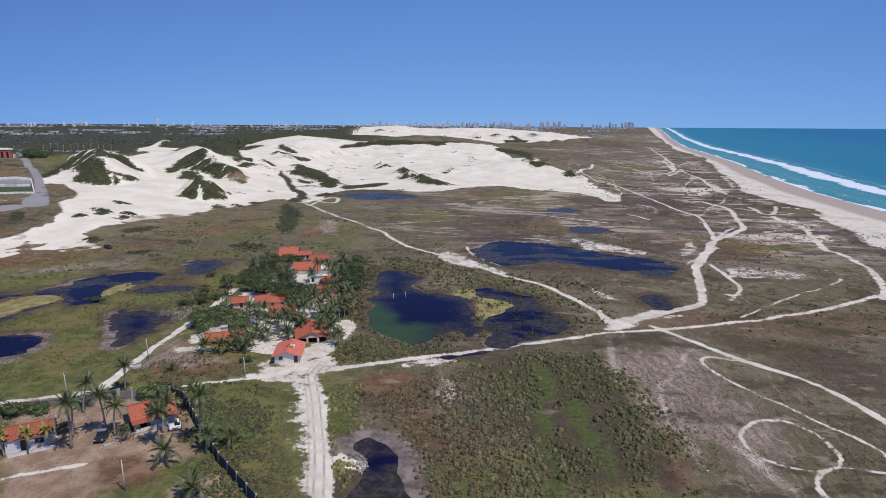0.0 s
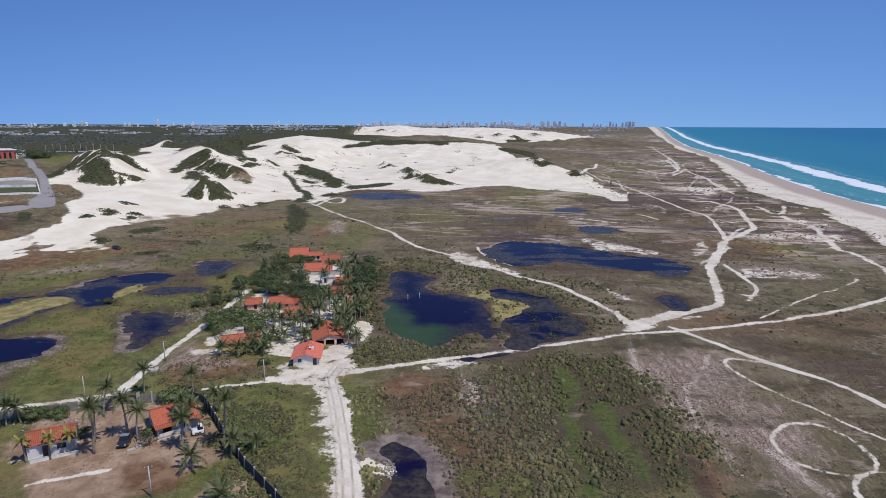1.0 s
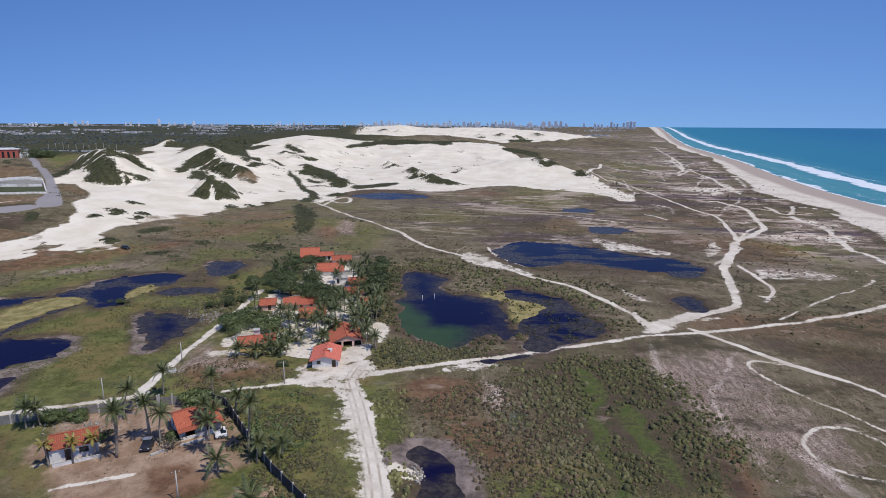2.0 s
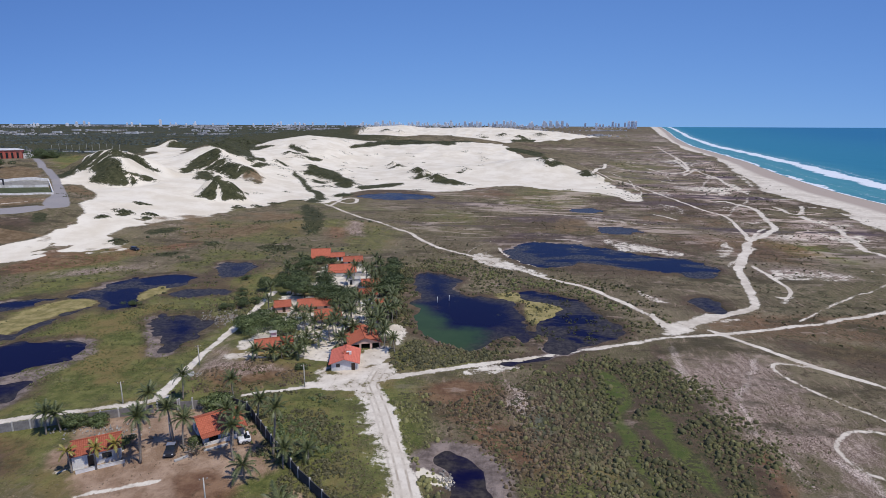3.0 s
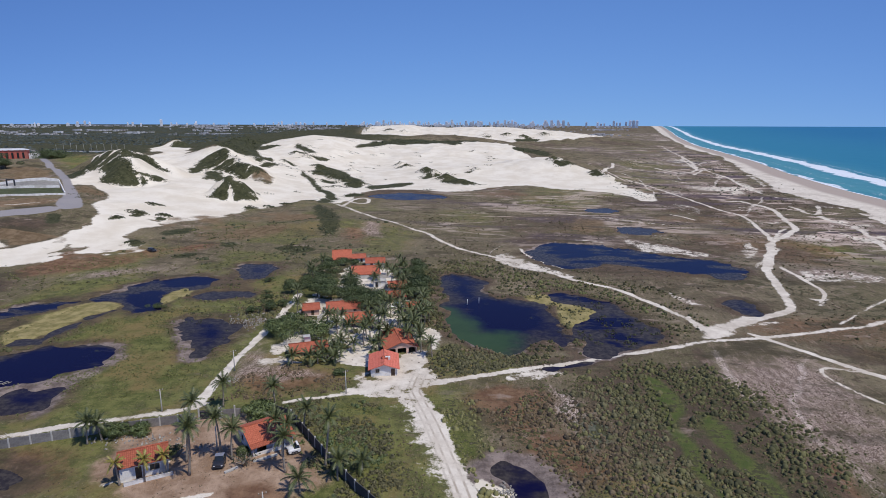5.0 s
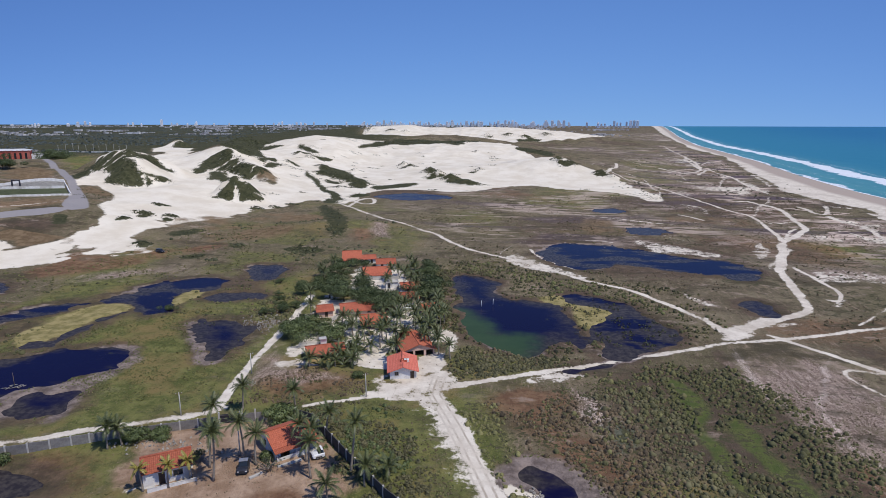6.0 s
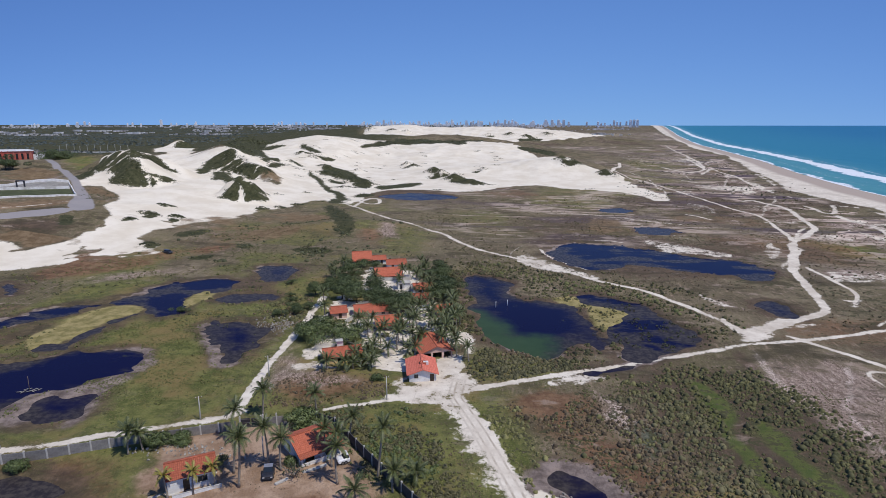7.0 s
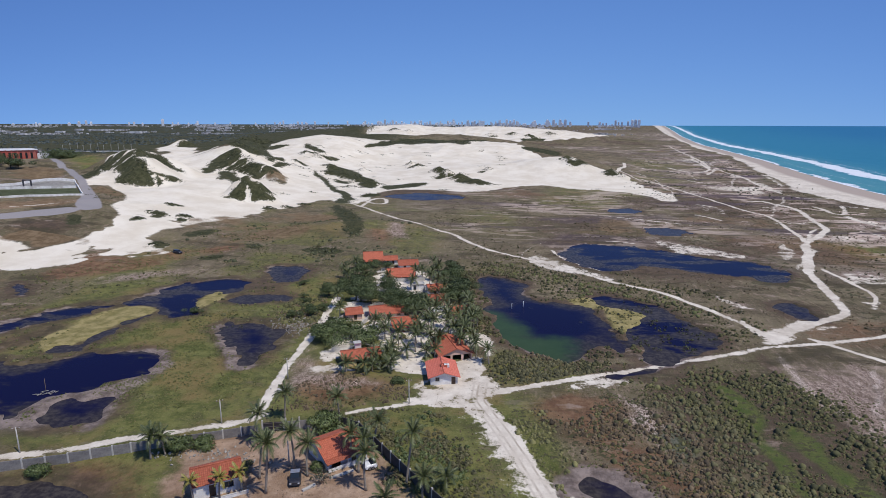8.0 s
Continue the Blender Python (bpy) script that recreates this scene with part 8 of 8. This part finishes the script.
belt = [(-66, 206), (-58, 226), (-44, 228), (-36, 216), (-52, 214), (-54, 196), (-52, 180), (-46, 162), (-40, 148), (-47, 146), (-52, 160), (-57, 182), (-58, 198)]
tufts("reeds", tuft_rng, *patchy(tuft_rng, belt, 4200, 2, 6, -0.4, 207), 0.8, DUNE_LEAF, "dark reed belt on the village side of the pond", 7, 0.8, "reeds", True)
tufts("reeds", tuft_rng, *patchy(tuft_rng, belt, 2600, 2, 6, -0.2, 209), 0.7, BROWN_LEAF, "brown reeds on the village side of the pond", 7, 0.8, "reeds", True)
thicket = [(-111.3, 165), (-111.6, 180.4), (-104.7, 185), (-97.5, 177.6), (-93.9, 163), (-94.5, 151), (-102.3, 154.8)]
tufts("shrubs", tuft_rng, *patchy(tuft_rng, thicket, 900, 2, 5, -0.4, 211), 0.95, DUNE_LEAF, "dark thicket between the small pond and the lane", 7, 0.7, "shrubs", True)
tufts("shrubs", tuft_rng, *patchy(tuft_rng, thicket, 900, 3, 5, -0.3, 213), 0.6, BROWN_LEAF, "dry brown scrub between the small pond and the lane", 7, 0.7, "shrubs", True)
edge = [(-86, 119), (-78, 129), (-62, 127), (-60, 117), (-72, 110), (-86, 108)]
tufts("dry_grass", tuft_rng, *patchy(tuft_rng, edge, 2600, 1, 5, -0.4, 111), 0.42, BROWN_LEAF, "dry scrub between the lane and the village", 6, 0.7, "scrub", True)
tufts("shrubs", tuft_rng, *patchy(tuft_rng, edge, 500, 1, 6, 0.0, 113), 0.5, DUNE_LEAF, "low shrubs between the lane and the village", 11, 0.6, "shrubs")
west = [(-225, 200), (-185, 235), (-200, 290), (-120, 290), (-70, 250), (-100, 180), (-94, 120), (-150, 100), (-190, 140)]
tufts("scrub", tuft_rng, *patchy(tuft_rng, west, 9000, 6, 14, -0.1, 91), 0.55, GRASS, "low scrub on the western plain")
tufts("scrub", tuft_rng, *patchy(tuft_rng, west, 3600, 6, 18, 0.05, 93), 0.8, DUNE_LEAF, "dark low bushes on the western plain", 6, 0.6, "shrubs", True)
tufts("scrub", tuft_rng, *patchy(tuft_rng, west, 6000, 6, 12, 0.0, 95), 0.5, PALE_GRASS, "pale dry grass on the western plain")
inner = [(-195, 245), (-190, 320), (-120, 345), (-85, 300), (-100, 232), (-160, 215)]
tufts("shrubs", tuft_rng, *patchy(tuft_rng, inner, 2200, 6, 15, 0.15, 183), 1.15, DUNE_GREEN, "dark green bushes on the brown plain", 7, 0.6, "shrubs", True)
tufts("scrub", tuft_rng, *patchy(tuft_rng, inner, 3000, 6, 12, -0.1, 185), 0.6, OLIVE_LEAF, "olive scrub on the brown plain", 6, 0.6, "scrub")
east = [(-60, 240), (-120, 400), (60, 490), (190, 480), (185, 260), (110, 150), (50, 165), (-20, 240)]
tufts("scrub", tuft_rng, *patchy(tuft_rng, east, 16000, 6, 18, -0.2, 97), 0.6, DRY_GRASS, "dry low scrub on the eastern plain")
tufts("scrub", tuft_rng, *patchy(tuft_rng, east, 7000, 6, 22, 0.1, 99), 0.75, DUNE_LEAF, "dark low bushes on the eastern plain", 8, 0.6, "shrubs")
beyond = [(60, 480), (80, 760), (220, 1100), (300, 1050), (200, 600), (190, 470)]
tufts("scrub", tuft_rng, *patchy(tuft_rng, beyond, 6000, 20, 40, 0.0, 101), 1.3, SHRUB, "dark scrub on the plain behind the beach", 6, 0.5, "shrubs")

# litter and weeds over the village's sandy yards
yard_x, yard_y = scatter(tuft_rng, covers["village"][1], 1300, 2.0)
tufts("weeds", tuft_rng, yard_x[::3], yard_y[::3], 0.26, BROWN_LEAF, "dry weeds and fallen fronds on the sandy yards", 6, 0.5, "weeds")
tufts("weeds", tuft_rng, yard_x[1::6], yard_y[1::6], 0.36, DRY_GRASS, "low dry grass on the sandy yards", 8, 0.5, "weeds")

# bushes that hold the dunes
for cover, count, size in (("left_crown", 1100, 1.1), ("left_back", 420, 0.9), ("left_low", 60, 0.7), ("left_foot", 110, 0.8), ("mid_dune", 1500, 1.2), ("mid_streak", 110, 0.7), ("bump_l", 90, 0.7), ("bump_r", 110, 0.7), ("bump_side", 50, 0.7),
                           ("crest_a", 160, 1.1), ("crest_b", 60, 1.0), ("crest_c", 120, 1.0), ("crest_d", 160, 1.1), ("crest_e", 110, 0.9), ("crest_g", 620, 1.1), ("crest_h", 420, 0.9), ("crest_i", 110, 0.8), ("crest_j", 90, 0.8), ("crest_k", 90, 0.9),
                           ("toe_a", 90, 1.0), ("toe_b", 160, 1.0), ("toe_c", 110, 0.7), ("right_a", 60, 1.1), ("right_b", 60, 1.0), ("right_c", 240, 1.2), ("far_right", 80, 1.8), ("greenhill", 280, 1.0), ("mid_mass", 2600, 1.8), ("lot_b", 160, 0.7), ("fardark", 700, 1.8), ("mid_back", 1300, 1.5), ("bush_a", 70, 0.8), ("bush_b", 120, 0.8), ("bush_c", 260, 0.9), ("west_band", 160, 0.7), ("peak_side", 90, 1.0), ("west_dots", 60, 0.7), ("west_dots_b", 40, 0.6), ("west_dots_c", 50, 0.6)):
    tufts("dune_scrub", tuft_rng, *patchy(tuft_rng, covers[cover][1], count * 2, 3, 14, -0.2, 103), size, DUNE_GREEN, "dark green scrub growing over the dune", 8, 0.7, "scrub")
dune_ring = [(-220, 250), (-200, 300), (-160, 390), (-140, 470), (-60, 510), (40, 510), (0, 640), (-60, 840), (-300, 860), (-330, 640), (-240, 480), (-230, 390), (-240, 300)]
x, y = scatter(tuft_rng, dune_ring, 260)
spot = np.repeat(np.arange(len(x)), 14)
sx, sy = x[spot] + tuft_rng.normal(0, 2.2, len(spot)), y[spot] + tuft_rng.normal(0, 1.4, len(spot))
keep = tuft_rng.uniform(size=len(x))[spot] < 0.45
for cx, cy, s, h in HUMMOCKS:
    n = int(26 + s * 5)
    a, q = tuft_rng.uniform(0, math.tau, n), np.sqrt(tuft_rng.uniform(0, 1, n))
    sx, sy, keep = np.append(sx, cx + s * 1.2 * q * np.cos(a)), np.append(sy, cy + s * 0.8 * q * np.sin(a)), np.append(keep, np.ones(n, bool))
tufts("dune_scrub", tuft_rng, sx[keep], sy[keep], 0.8, SHRUB, "scattered dark bushes on the white sand", 8, 0.6, "scrub")

# woods between the dunes and the town
wood_rng = np.random.default_rng(8)
a, r = radians(1) * wood_rng.uniform(-6, 50, 23000), 700 + 3600 * wood_rng.uniform(0, 1, 23000) ** 1.1
x, y = -r * np.sin(a), r * np.cos(a)
ok = (value_noise(x, y, 160, 41) > -0.35) & ~((x > -640) & (y < 1250)) & (x < -120) & (np.hypot(x + 627, y - 950) > 130) & ~((np.abs(x + 200) < 520) & (y > 1150) & (y < 2000))
x, y = x[ok], y[ok]
tufts("far_woods", wood_rng, x, y, 4.5, HAZED_LEAF, "dark belt of woods before the town, haze in its colour", 6, 0.5, "woods")
# low houses gathered in quarters, a few larger sheds among them
quarter_a, quarter_r = wood_rng.uniform(-8, 48, 70), 2300 + 2200 * wood_rng.uniform(0, 1, 70) ** 0.6
pick = wood_rng.integers(0, 70, 1500)
a, r = radians(1) * (quarter_a[pick] + wood_rng.normal(0, 1.1, 1500)), quarter_r[pick] + wood_rng.normal(0, 60, 1500)
hx, hy = -r * np.sin(a), r * np.cos(a)
hz = land(hx, hy)
houses = bmesh.new()
for px, py, pz in zip(hx, hy, hz):
    large = wood_rng.uniform() < 0.03
    w, d, h = (wood_rng.uniform(25, 60), 12, wood_rng.uniform(6, 9)) if large else (wood_rng.uniform(5, 15), wood_rng.uniform(5, 9), wood_rng.uniform(2.5, 6))
    box(houses, px - w / 2, px + w / 2, py - d / 2, py + d / 2, pz - 2, pz + h)
tagged(new("far_houses", mesh_of("far_houses", houses, surface("far_walls", (0.22, 0.20, 0.19), (0.80, 0.78, 0.76), 0.012, 0.9))), "low pale houses of the distant town", "houses", kind="stuff")
